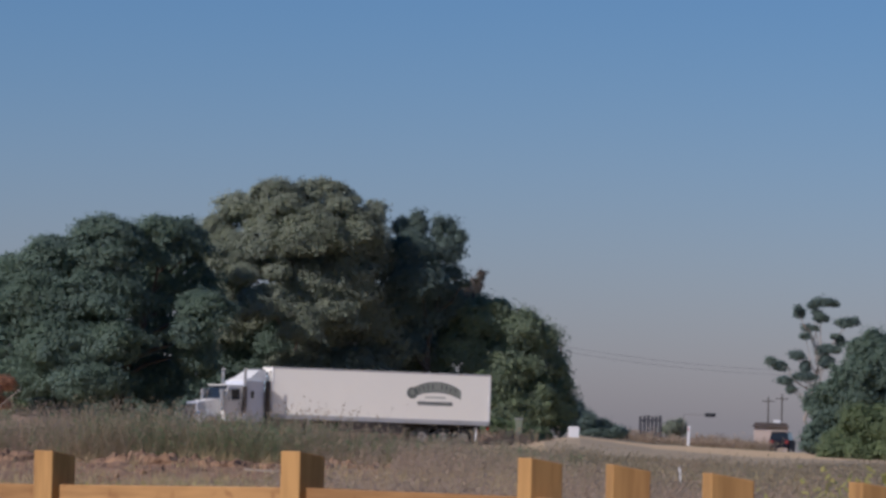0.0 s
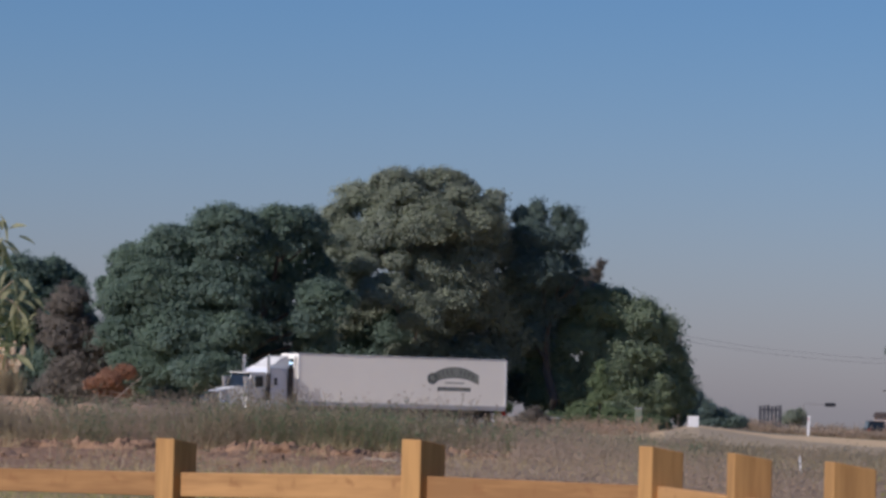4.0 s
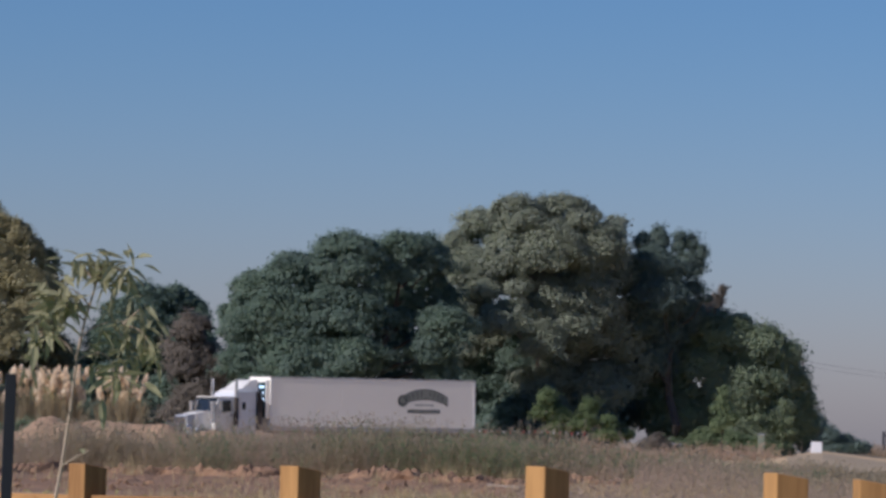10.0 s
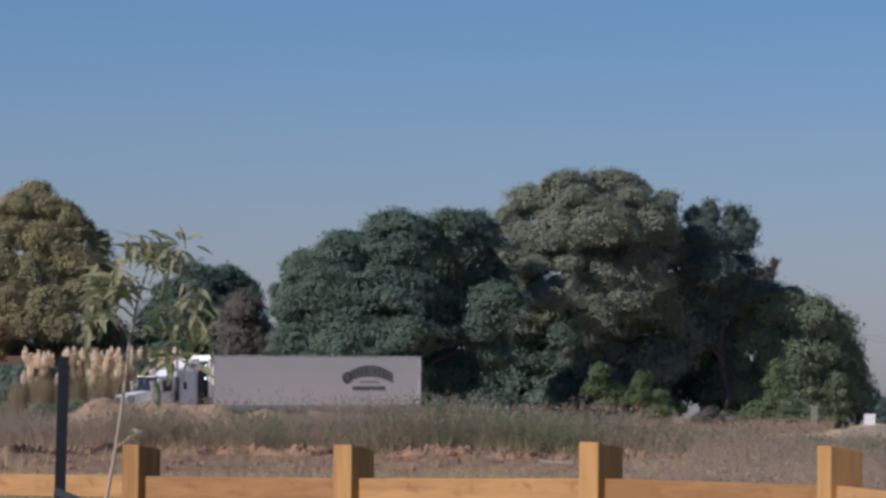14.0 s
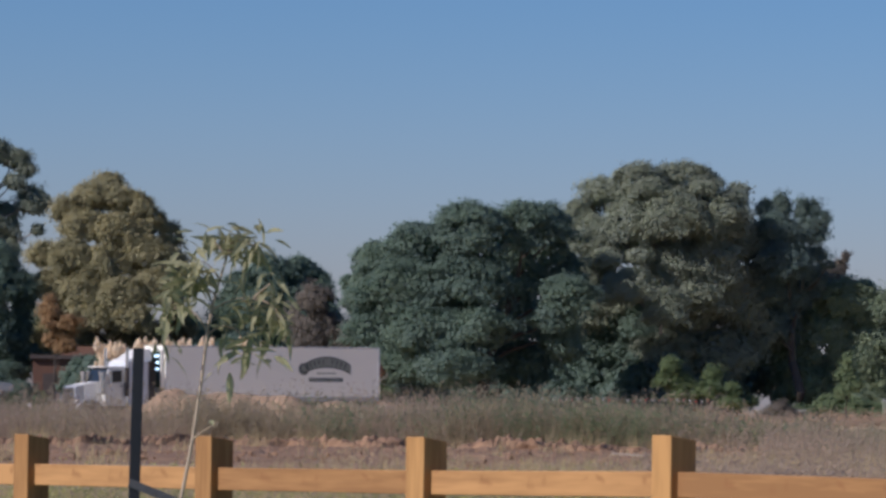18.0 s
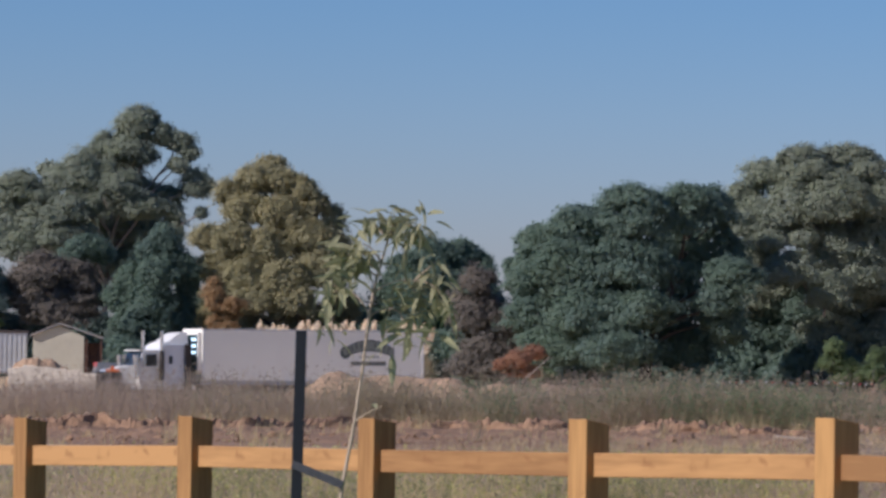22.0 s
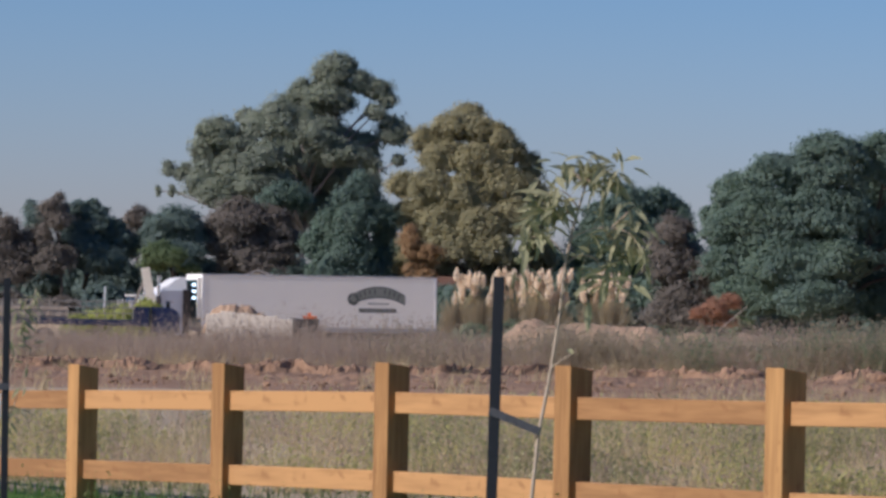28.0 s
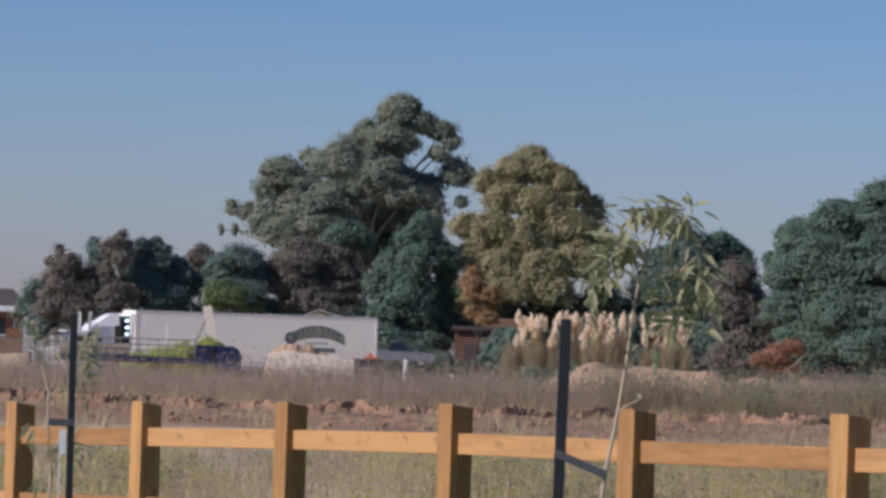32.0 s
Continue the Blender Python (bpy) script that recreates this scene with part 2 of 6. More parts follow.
    "roof": material("grey_roof_sheet", (0.40, 0.38, 0.36), (0.28, 0.26, 0.25), 0.6, fine=3, coarse=0.5),
    "brick": material("red_brown_brick", (0.27, 0.135, 0.08), (0.17, 0.085, 0.052), 0.85, fine=5, coarse=0.7),
    "tile": material("dark_roof_tile", (0.10, 0.08, 0.075), (0.06, 0.05, 0.045), 0.8),
    "concrete": material("pale_concrete", (0.80, 0.71, 0.56), (0.66, 0.57, 0.45), 0.9, fine=4, coarse=0.8, bump=0.2),
    "plank": material("grey_plank", (0.45, 0.38, 0.30), (0.28, 0.23, 0.18), 0.85, fine=6, coarse=1),
    "weathered": material("weathered_dark_timber", (0.085, 0.085, 0.095), (0.05, 0.05, 0.057), 0.85, fine=6, coarse=1),
    "orange": material("orange_paint", (0.70, 0.17, 0.03), (0.50, 0.12, 0.03), 0.5),
    "wire": material("black_cable", (0.10, 0.10, 0.11), (0.07, 0.07, 0.08), 0.7),
    "mesh_steel": material("galvanised_mesh", (0.26, 0.24, 0.21), (0.19, 0.175, 0.155), 0.5),
    "red": material("red_flag", (0.65, 0.07, 0.05), (0.5, 0.05, 0.04), 0.7),
}


# ---- shapes ----
def spot(az, d, z=0.0):
    """A place by its bearing (degrees, left is positive) and distance from the tripod's foot."""
    return Vector((-d * math.sin(radians(az)), d * math.cos(radians(az)), z))


def smooth(a, b, v):
    v = min(1.0, max(0.0, (v - a) / (b - a)))
    return v * v * (3 - 2 * v)


def ground_z(x, y):
    d, az = math.hypot(x, y), math.degrees(math.atan2(-x, y))
    z = 0.28 * (1 - smooth(0, 17, az)) * (1 - smooth(40, 85, d))
    z += (0.2 - 0.6 * smooth(4, 13, az)) * smooth(180, 200, d)
    z -= 0.65 * smooth(250, 340, d) * (1 - smooth(-2, 2, az))
    if 234 < d < 300 and 11.5 < az < 19:
        # the yard stands on a low platform of fill
        z += (1.2 - z) * smooth(234, 242, d) * (1 - smooth(285, 300, d)) * smooth(11.6, 12.1, az) * (1 - smooth(17, 19, az))
    if d > 365 and -60 < az < 2:
        # beyond the road the land falls away
        z -= 0.0068 * (d - 365) * (1 - smooth(-2, 2, az)) * smooth(-60, -40, az)
    if 190 < d < 345 and -60 < az < -1.0:
        # the gravel road climbs gently to the truck's bend
        road = float(np.interp(az, [-7, -6, -4.5, -3, -2, -1.0], [-0.35, -0.30, -0.06, 0.27, 0.75, 0.2]))
        z += (road - z) * smooth(190, 235, d) * (1 - smooth(300, 345, d))
    if 60 < d < 160:
        z += 0.10 * noise.noise((x * 0.16, y * 0.05, 1.7))
        if 90 < d < 132 and az > 0:
            z += 0.20 * max(0.0, noise.noise((x * 0.10, y * 0.45, 5)))
    return z


def thing(name, label, category, at=(0, 0, 0), turn=0.0, group="", kind=""):
    ob = new(name)
    ob.matrix_world = pose(*at, 0, 0, turn)
    return tagged(ob, label, category, group, kind)


def part(name, bm, mat, parent, label="", smooth_faces=False):
    me = bpy.data.meshes.new(name)
    bm.to_mesh(me)
    bm.free()
    me.materials.append(M[mat])
    if smooth_faces:
        me.polygons.foreach_set("use_smooth", [True] * len(me.polygons))
    ob = new(name, me)
    ob.parent = parent
    return tagged(ob, label)


def share(name, ob, parent, m):
    """Another part on the same mesh."""
    o = new(name, ob.data)
    o.parent, o.matrix_basis = parent, m
    return o


def box(bm, lo, hi, m=None, bevel=0.0):
    c, s = (Vector(lo) + Vector(hi)) / 2, Vector(hi) - Vector(lo)
    r = bmesh.ops.create_cube(bm, size=1, matrix=(m or Matrix()) @ Matrix.Translation(c) @ Matrix.Diagonal((*s, 1)))
    if bevel:
        edges = list({e for v in r["verts"] for e in v.link_edges})
        bmesh.ops.bevel(bm, geom=edges, offset=bevel, segments=2, affect="EDGES", profile=0.6)
    return bm


def rod(bm, a, b, ra, rb=None, n=8):
    a, b = Vector(a), Vector(b)
    m = Matrix.Translation((a + b) / 2) @ (b - a).to_track_quat("Z", "Y").to_matrix().to_4x4()
    bmesh.ops.create_cone(bm, cap_ends=True, segments=n, radius1=ra, radius2=ra if rb is None else rb, depth=(b - a).length, matrix=m)
    return bm


def prism(bm, profile, y0, y1, inset=0.0):
    """A profile in x and z, drawn out along y; inset narrows nothing at the foot and all at the top points."""
    zs = [p[1] for p in profile]
    lo, hi = min(zs), max(zs)
    rings = []
    for y, side in ((y0, 1), (y1, -1)):
        rings.append([bm.verts.new((x, y + side * inset * (z - lo) / (hi - lo), z)) for x, z in profile])
    bm.faces.new(rings[0])
    bm.faces.new(list(reversed(rings[1])))
    k = len(profile)
    for i in range(k):
        bm.faces.new((rings[0][i], rings[1][i], rings[1][(i + 1) % k], rings[0][(i + 1) % k]))
    bmesh.ops.recalc_face_normals(bm, faces=bm.faces)
    return bm


def quads(name, corners, mat, parent=None, tris=False):
    """One mesh of many loose quads or triangles from an array (n, 4 or 3, 3)."""
    n, k = corners.shape[0], corners.shape[1]
    me = bpy.data.meshes.new(name)
    me.vertices.add(n * k)
    me.vertices.foreach_set("co", corners.reshape(-1).astype(np.float32))
    me.loops.add(n * k)
    me.loops.foreach_set("vertex_index", np.arange(n * k, dtype=np.int32))
    me.polygons.add(n)
    me.polygons.foreach_set("loop_start", np.arange(0, n * k, k, dtype=np.int32))
    me.update(calc_edges=True)
    me.materials.append(M[mat])
    ob = new(name, me)
    ob.parent = parent
    return ob


def unit(v):
    return v / np.maximum(1e-9, np.linalg.norm(v, axis=-1, keepdims=True))


def leaf_cards(rng, centres, normals, size, stretch=1.5, jitter=0.9):
    """Small leaf-shaped quads (rhombs) at centres, facing roughly along normals."""
    n = len(centres)
    nn = unit(normals + rng.normal(0, jitter, (n, 3)))
    a = unit(np.cross(nn, rng.normal(0, 1, (n, 3))))
    b = np.cross(nn, a)
    s = size * rng.uniform(0.6, 1.4, (n, 1))
    return np.stack([centres - a * s * stretch, centres - b * s * 0.75, centres + a * s * stretch, centres + b * s * 0.75], axis=1)


def leaf_tris(rng, centres, normals, size, jitter, stretch=1.5):
    """Small pointed leaves, one triangle each, facing roughly along normals."""
    n = len(centres)
    nn = unit(normals + rng.normal(0, jitter, (n, 3)))
    a = unit(np.cross(nn, rng.normal(0, 1, (n, 3))))
    b = np.cross(nn, a)
    s = size * rng.uniform(0.7, 1.4, (n, 1))
    return np.stack([centres - a * s * stretch - b * s, centres - a * s * stretch + b * s, centres + a * s * stretch], axis=1)


def crown_tris(rng, lobes, pad, leaf, cover=0.58, flat=0.7, fill=1.1):
    """Leaves for a crown: each lobe (x, y, z, rx, ry, rz) carries loose sprays of leaves over a closed, uneven inner layer."""
    out = []
    centre, radius = np.array([l[:3] for l in lobes]), np.array([l[3:] for l in lobes])
    leaf = leaf * 1.05

    def swell(v, i, big):
        return np.array([0.32 * big * noise.noise((q[0] * 1.7 + 7 * i, q[1] * 1.7, q[2] * 2.4)) + 0.12 * big * noise.noise((q[0] * 4.3, q[1] * 4.3 + 5 * i, q[2] * 6.0)) for q in v])

    for i, (x, y, z, rx, ry, rz) in enumerate(lobes):
        mean = ((rx * ry) ** 1.6 / 3 + (rx * rz) ** 1.6 / 3 + (ry * rz) ** 1.6 / 3) ** (1 / 1.6)
        area = 4 * math.pi * mean
        big = min(1.0, math.sqrt(mean) / 1.5)
        small = min(pad, 0.5 * math.sqrt(mean))
        k = max(8, int(fill * area / (2.0 * small * small)))
        v = unit(rng.normal(0, 1, (k, 3)))
        v[:, 2] = np.where(v[:, 2] < -0.7, -v[:, 2], v[:, 2])
        c = centre[i] + v * radius[i] * (1.0 - 0.72 * small / math.sqrt(mean) + swell(v, i, big) + rng.normal(0, 0.06 + 0.16 * (1 - big), k)).clip(0.4, 1.0 - 0.35 * small / math.sqrt(mean))[:, None]
        # drop the sprays that lie inside a neighbour, and half of those behind
        inside = (np.linalg.norm((c[:, None] - centre[None]) / radius[None], axis=2) < 0.68).any(1)
        keep = ~inside & ((v[:, 1] < 0.35) | (rng.random(k) < 0.5))
        c, v = c[keep], v[keep]
        k = len(c)
        if k:
            r = small * np.exp(rng.normal(-0.15, 0.5, k)).clip(0.35, 1.6)
            wide = rng.uniform(0.8, 1.7, (k, 1))
            num = np.maximum(5, cover * 1.9 * math.pi * r ** 2 / (1.5 * leaf * leaf * 1.1)).astype(int)
            j = np.repeat(np.arange(k), num)
            g = rng.normal(0, 0.44, (len(j), 3)).clip(-0.95, 0.95)
            lean = unit(v * np.array((1, 1, 0)) + 1e-6) * rng.uniform(-0.1, 0.5, (k, 1))
            p = g * r[j, None] * np.concatenate([wide[j], np.ones((len(j), 1)), np.full((len(j), 1), flat)], 1)
            p[:, 2] -= (p * lean[j]).sum(1)
            p[:, 2] += (p[:, 0] + p[:, 1]) * rng.normal(0, 0.14, k)[j]
            out.append(leaf_tris(rng, c[j] + p, g * 0.35 + v[j] * 0.5 + np.array((0, 0, 0.4)), leaf, 0.30, 1.15))
        # the closed layer beneath the sprays
        n = int(1.0 * area / (1.5 * (leaf * 1.8) ** 2 * 1.1))
        w = unit(rng.normal(0, 1, (n, 3)))
        p = centre[i] + w * radius[i] * (rng.uniform(0.62, 0.86, n) + swell(w, i, big)).clip(0.4, 0.92)[:, None]
        p = p[~(np.linalg.norm((p[:, None] - centre[None]) / radius[None], axis=2) < 0.60).any(1)]
        w = unit((p - centre[i]) / radius[i])
        out.append(leaf_tris(rng, p, w + np.array((0, 0, 0.25)), leaf * 1.6, 0.4, 1.2))
    return np.concatenate(out)


def tube(bm, points, radii, n=7):
    """One closed tube along points."""
    rings = []
    for i, (p, r) in enumerate(zip(points, radii)):
        way = (Vector(points[min(i + 1, len(points) - 1)]) - Vector(points[max(i - 1, 0)])).to_track_quat("Z", "Y")
        rings.append([bm.verts.new(Vector(p) + way @ Vector((r * math.cos(2 * math.pi * k / n), r * math.sin(2 * math.pi * k / n), 0))) for k in range(n)])
    for a, b in zip(rings, rings[1:]):
        for k in range(n):
            bm.faces.new((a[k], a[(k + 1) % n], b[(k + 1) % n], b[k]))
    bm.faces.new(list(reversed(rings[0])))
    bm.faces.new(rings[-1])
    return bm


def limb(bm, rng, a, b, ra, rb, bends=3, wander=0.12):
    a, b = Vector(a), Vector(b)
    pts, radii = [], []
    for i in range(bends + 1):
        f = i / bends
        p = a.lerp(b, f)
        if 0 < i < bends:
            p += Vector(rng.normal(0, 1, 3)) * wander * (b - a).length / bends
        pts.append(p)
        radii.append(ra + (rb - ra) * f)
    tube(bm, pts, radii)


def tree(name, label, az, d, lobes, mat, seed, pad=0.5, leaf=0.07, cover=0.62, trunk=0.3, bark="bark", flat=0.7, category="tree", group="", foot=None, grow=1.0):
    """A tree at a bearing and distance. Lobes: sideways, depth, height, half width and half height, in metres."""
    rng = np.random.default_rng(seed)
    base = spot(az, d)
    base.z = ground_z(base.x, base.y) if foot is None else foot
    ob = thing(name, label, category, base, az, group)
    lobes = [(x, y, z - base.z, rx * grow, (rx + rz) / 2 * grow, rz * grow) for x, y, z, rx, rz in lobes]
    if trunk:
        mid = sum(l[0] for l in lobes) / len(lobes)
        top = max(lobes, key=lambda l: l[2])
        fork = Vector((mid * 0.5 + top[0] * 0.3, 0, top[2] * 0.42))
        bm = bmesh.new()
        limb(bm, rng, (mid * 0.6, 0, -0.3), fork, trunk, trunk * 0.7)
        limb(bm, rng, fork, (top[0], top[1], top[2] + top[5] * 0.3), trunk * 0.7, trunk * 0.12, 4)
        part("trunk", bm, bark, ob)
        for l in lobes:
            if l is not top:
                bm = bmesh.new()
                low = Vector((mid * 0.6, 0, 0)).lerp(fork, min(1.0, max(0.15, l[2] * 0.7 / fork.z)))
                if l[2] > fork.z * 1.5:
                    low = fork.lerp(Vector(top[:3]), min(0.7, (l[2] / fork.z - 1.5) * 0.6))
                limb(bm, rng, low, l[:3], trunk * 0.36, trunk * 0.10)
                part("limb", bm, bark, ob)
    else:
        for l in lobes:
            bm = bmesh.new()
            limb(bm, rng, (l[0] * 0.5, l[1] * 0.5, -0.2), l[:3], 0.05, 0.02)
            part("stem", bm, bark, ob)
    # smaller boughs break up the large ones
    boughs = list(lobes)
    for x, y, z, rx, ry, rz in lobes:
        for _ in range(3 if min(rx, rz) > 1.0 else 0):
            v = unit(rng.normal(0, 1, 3) + np.array((0, -0.6, 0.15)))
            s = rng.uniform(0.32, 0.50)
            boughs.append((x + v[0] * rx * 0.66, y + v[1] * ry * 0.66, z + v[2] * rz * 0.66, rx * s * 1.2, ry * s, rz * s))
    quads("crown", crown_tris(rng, boughs, pad, leaf, cover, flat), mat, ob)
    return ob


def stems(rng, places, heights, widths, lean=0.15, leaves=0, leaf=0.04):
    """Triangular blades at places (n, 3); with leaves, also cards along them."""
    n = len(places)
    a = rng.uniform(0, 2 * math.pi, n)
    side = np.stack([np.cos(a), np.sin(a), np.zeros(n)], 1) * widths[:, None] / 2
    tip = places + np.stack([rng.normal(0, lean, n) * heights, rng.normal(0, lean, n) * heights, heights], 1)
    blades = np.stack([places - side, places + side, tip], 1)
    if not leaves:
        return blades, None
    idx = np.repeat(np.arange(n), leaves)
    f = rng.uniform(0.15, 1.0, (len(idx), 1))
    p = places[idx] * (1 - f) + tip[idx] * f + rng.normal(0, leaf * 1.2, (len(idx), 3))
    w = rng.normal(0, 1, (len(idx), 3)) + np.array((0, 0, 0.6))
    return blades, leaf_cards(rng, p, w, leaf)


def scatter(rng, n, az0, az1, d0, d1, power=1.0):
    az = rng.uniform(az0, az1, n)
    d = d0 + (d1 - d0) * rng.uniform(0, 1, n) ** power
    x, y = -d * np.sin(np.radians(az)), d * np.cos(np.radians(az))
    z = np.array([ground_z(i, j) for i, j in zip(x, y)])
    return np.stack([x, y, z - 0.02], 1), az, d


# ---- ground ----
def build_ground():
    azs = [-180 + 10 * i for i in range(17)] + [-10 + 0.25 * i for i in range(121)] + [30 + 10 * i for i in range(15)]
    ds = [0.5, 4, 8, 12] + [14 * 1.022 ** i for i in range(152)] + [450, 600, 900, 1500, 2500, 4500]
    bm = bmesh.new()
    centre = bm.verts.new((0, 0, ground_z(0, 0.01)))
    rings = []
    for d in ds:
        ring = []
        for az in azs:
            p = spot(az, d)
            ring.append(bm.verts.new((p.x, p.y, ground_z(p.x, p.y))))
        rings.append(ring)
    k = len(azs)
    for i in range(k):
        bm.faces.new((centre, rings[0][i], rings[0][(i + 1) % k])).material_index = 0
    for j in range(len(ds) - 1):
        for i in range(k):
            f = bm.faces.new((rings[j][i], rings[j + 1][i], rings[j + 1][(i + 1) % k], rings[j][(i + 1) % k]))
            az, d = azs[i], ds[j]
            fence = 23 + 13.0 * smooth(-1, 17, az)
            p = spot(az, d)
            inside = d < fence and p.x < 0.6 + 0.16 * (22.7 - p.y)
            zone = 0 if inside else 1
            if 88 < d < 132 and az > 0.5:
                zone = 2
            if d > 192:
                zone = 3 if d < 252 else 1
            if az < -1.5 and not inside:
                near, far = 250 - 24 * smooth(1.5, 4.5, -az), 262 + 36 * smooth(1.5, 4.5, -az)
                zone = 3 if near < d < far else 1
            f.material_index = zone
    bmesh.ops.recalc_face_normals(bm, faces=bm.faces)
    me = bpy.data.meshes.new("ground")
    bm.to_mesh(me)
    bm.free()
    for m in ("lawn", "field", "dirt", "gravel"):
        me.materials.append(M[m])
    tagged(new("ground", me), "flat ground of mown lawn, weedy field, red soil and gravel", "ground", kind="structure")


build_ground()

# ---- fence ----
POSTS = [(-12.33, 36.89), (-10.7, 35.17), (-9.07, 33.45), (-7.4, 31.69), (-5.73, 29.93), (-4.11, 28.22), (-2.46, 26.48), (-0.79, 24.71), (0.6, 22.72), (0.98, 20.33), (1.31, 17.95), (1.72, 15.59), (2.12, 13.23)]
TOPS = [1.06, 1.107, 1.172, 1.231, 1.284, 1.31, 1.344, 1.394, 1.406, 1.404, 1.400, 1.405, 1.405]


def build_fence():
    fence = thing("timber_fence", "square-posted orange treated-pine fence with two rails", "fence")
    post = None
    turns = []
    for i in range(len(POSTS)):
        a, b = POSTS[max(0, i - 1)], POSTS[min(len(POSTS) - 1, i + 1)]
        turns.append(math.degrees(math.atan2(b[1] - a[1], b[0] - a[0])))
    for (x, y), z, turn in zip(POSTS, TOPS, turns):
        m = pose(x, y, z, 0, 0, turn)
        if post is None:
            bm = bmesh.new()
            box(bm, (-0.096, -0.096, -1.5), (0.096, 0.096, 0), bevel=0.006)
            for v in bm.verts:
                if v.co.z > -0.1:
                    v.co.z -= 0.03 * (v.co.y + 0.096) / 0.192
            post = part("post", bm, "timber", fence)
            post.matrix_basis = m
        else:
            share("post", post, fence, m)
    for i in range(len(POSTS) - 1):
        a, b = Vector((*POSTS[i], TOPS[i])), Vector((*POSTS[i + 1], TOPS[i + 1]))
        way = b - a
        turn = math.degrees(math.atan2(way.y, way.x))
        tilt = -math.degrees(math.atan2(way.z, way.xy.length))
        for drop in (0.22, 0.81):
            bm = bmesh.new()
            box(bm, (0.05, -0.035, -0.157), (way.length - 0.05, 0.02, 0), bevel=0.008)
            rail = part("rail", bm, "rail_timber", fence)
            rail.matrix_basis = pose(a.x, a.y, a.z - drop, 0, tilt, turn)


build_fence()


# ---- trees ----
def build_trees():
    # the thicket behind the truck
    tree("broadleaf_tree", "broad dense dark green evergreen tree behind the gravel road", 4.7, 262,
         [(-6.1, -1.9, 10.1, 1.74, 1.52), (-3.2, -3.4, 11.1, 2.46, 1.67), (0, -4.8, 12.1, 2.61, 1.96), (3.3, -2.4, 12.6, 2.32, 1.81), (4.5, 0, 13.4, 1.09, 0.94), (5.3, 1, 12.7, 1.45, 1.3), (-6.9, -1.9, 7.9, 1.59, 1.81), (-3.9, -4.4, 8.4, 2.83, 2.1), (-0.3, -5, 8.8, 2.83, 2.1), (3, 1.5, 9.7, 2.17, 2.1), (6.1, -5, 8.1, 2.1, 1.38)] +
         [(5.1, -5, 6.8, 1.45, 1.16), (-6, -3.4, 5.6, 2.17, 1.63), (-2.3, -5.9, 5.7, 2.9, 1.74), (0.6, -6.7, 6, 2.17, 1.63), (3.1, 2, 6.8, 1.81, 2.17), (5.8, -3, 5.4, 1.45, 1.81), (-5.2, -4.3, 3.6, 2.54, 1.45), (-1.2, -6.8, 3.5, 2.9, 1.45), (3.2, 1, 3.9, 2.54, 1.63), (5, 2, 10.5, 1.81, 1.67), (6.1, 3, 9.8, 1.45, 1.45)],
         "dark_leaf", 11, flat=0.48, pad=0.72, leaf=0.075, trunk=0.45)
    tree("gum_tree", "tall grey-green gum tree with pale limbs in a thicket", 2.1, 271,
         [(-5.2, -0.7, 13.5, 1.65, 1.35), (-3.4, -1.5, 15.1, 1.72, 1.35), (-1, -3.6, 15.8, 2.02, 1.42), (1.6, -2.4, 16.1, 1.87, 1.24), (3.1, -2.5, 15.8, 1.35, 1.24), (5.3, 1, 15.4, 1.01, 0.9), (-4, -2.5, 12, 2.06, 1.69), (-1.4, -3.4, 13.2, 2.25, 1.69), (1.2, -3.9, 13.7, 2.25, 1.69), (4.1, -2.2, 13.7, 2.1, 1.8), (-3.2, -4.5, 10.8, 1.2, 0.75)] +
         [(-1.1, -4.5, 11, 1.2, 0.75), (-1.8, -5.4, 8.9, 1.8, 1.35), (1, -2.6, 10.3, 1.87, 1.72), (3.6, -1.8, 10.9, 2.1, 1.95), (5.6, 1, 12.3, 1.69, 1.69), (0.7, -5.4, 7.6, 1.5, 1.35), (-0.2, 1, 12.1, 1.87, 1.5), (-2.9, 1, 12, 1.87, 1.5), (2.4, 1, 12.2, 1.87, 1.5), (2.9, -2.4, 8.8, 1.87, 1.69), (-2.7, 1, 7.9, 1.87, 1.69), (-4.3, 0.5, 9.8, 1.7, 1.7), (-4.4, 0.5, 7.4, 1.7, 1.8)],
         "gum_leaf", 12, pad=0.5, leaf=0.07, trunk=0.35, bark='pale_bark')
    tree("broadleaf_tree", "dark green tree in the gum's shade", 2.0, 273,
         [(-1.7, -0.9, 6.8, 2.27, 1.89), (-3.6, -0.1, 5.6, 2.27, 2.27), (-5.5, -0.1, 7.1, 1.89, 1.89)],
         "dark_leaf", 41, pad=0.6, leaf=0.085, trunk=0.3)
    # the same tree's shaded boughs, given a paler leaf colour to lift the shade
    tree("broadleaf_tree", "deep-shaded tree with leaves paled to lift the shade between the gum and the pine", 2.0, 273,
         [(2.1, -0.4, 7.7, 2.64, 1.96), (4.5, -0.9, 8.9, 2.08, 2.27), (6.3, 0.5, 6.7, 2.08, 2.27), (0.3, -1.2, 5, 2.64, 1.89), (4.1, -0.7, 4.7, 2.64, 2.08)],
         "gum_leaf", 49, pad=0.6, leaf=0.085, trunk=0.3)
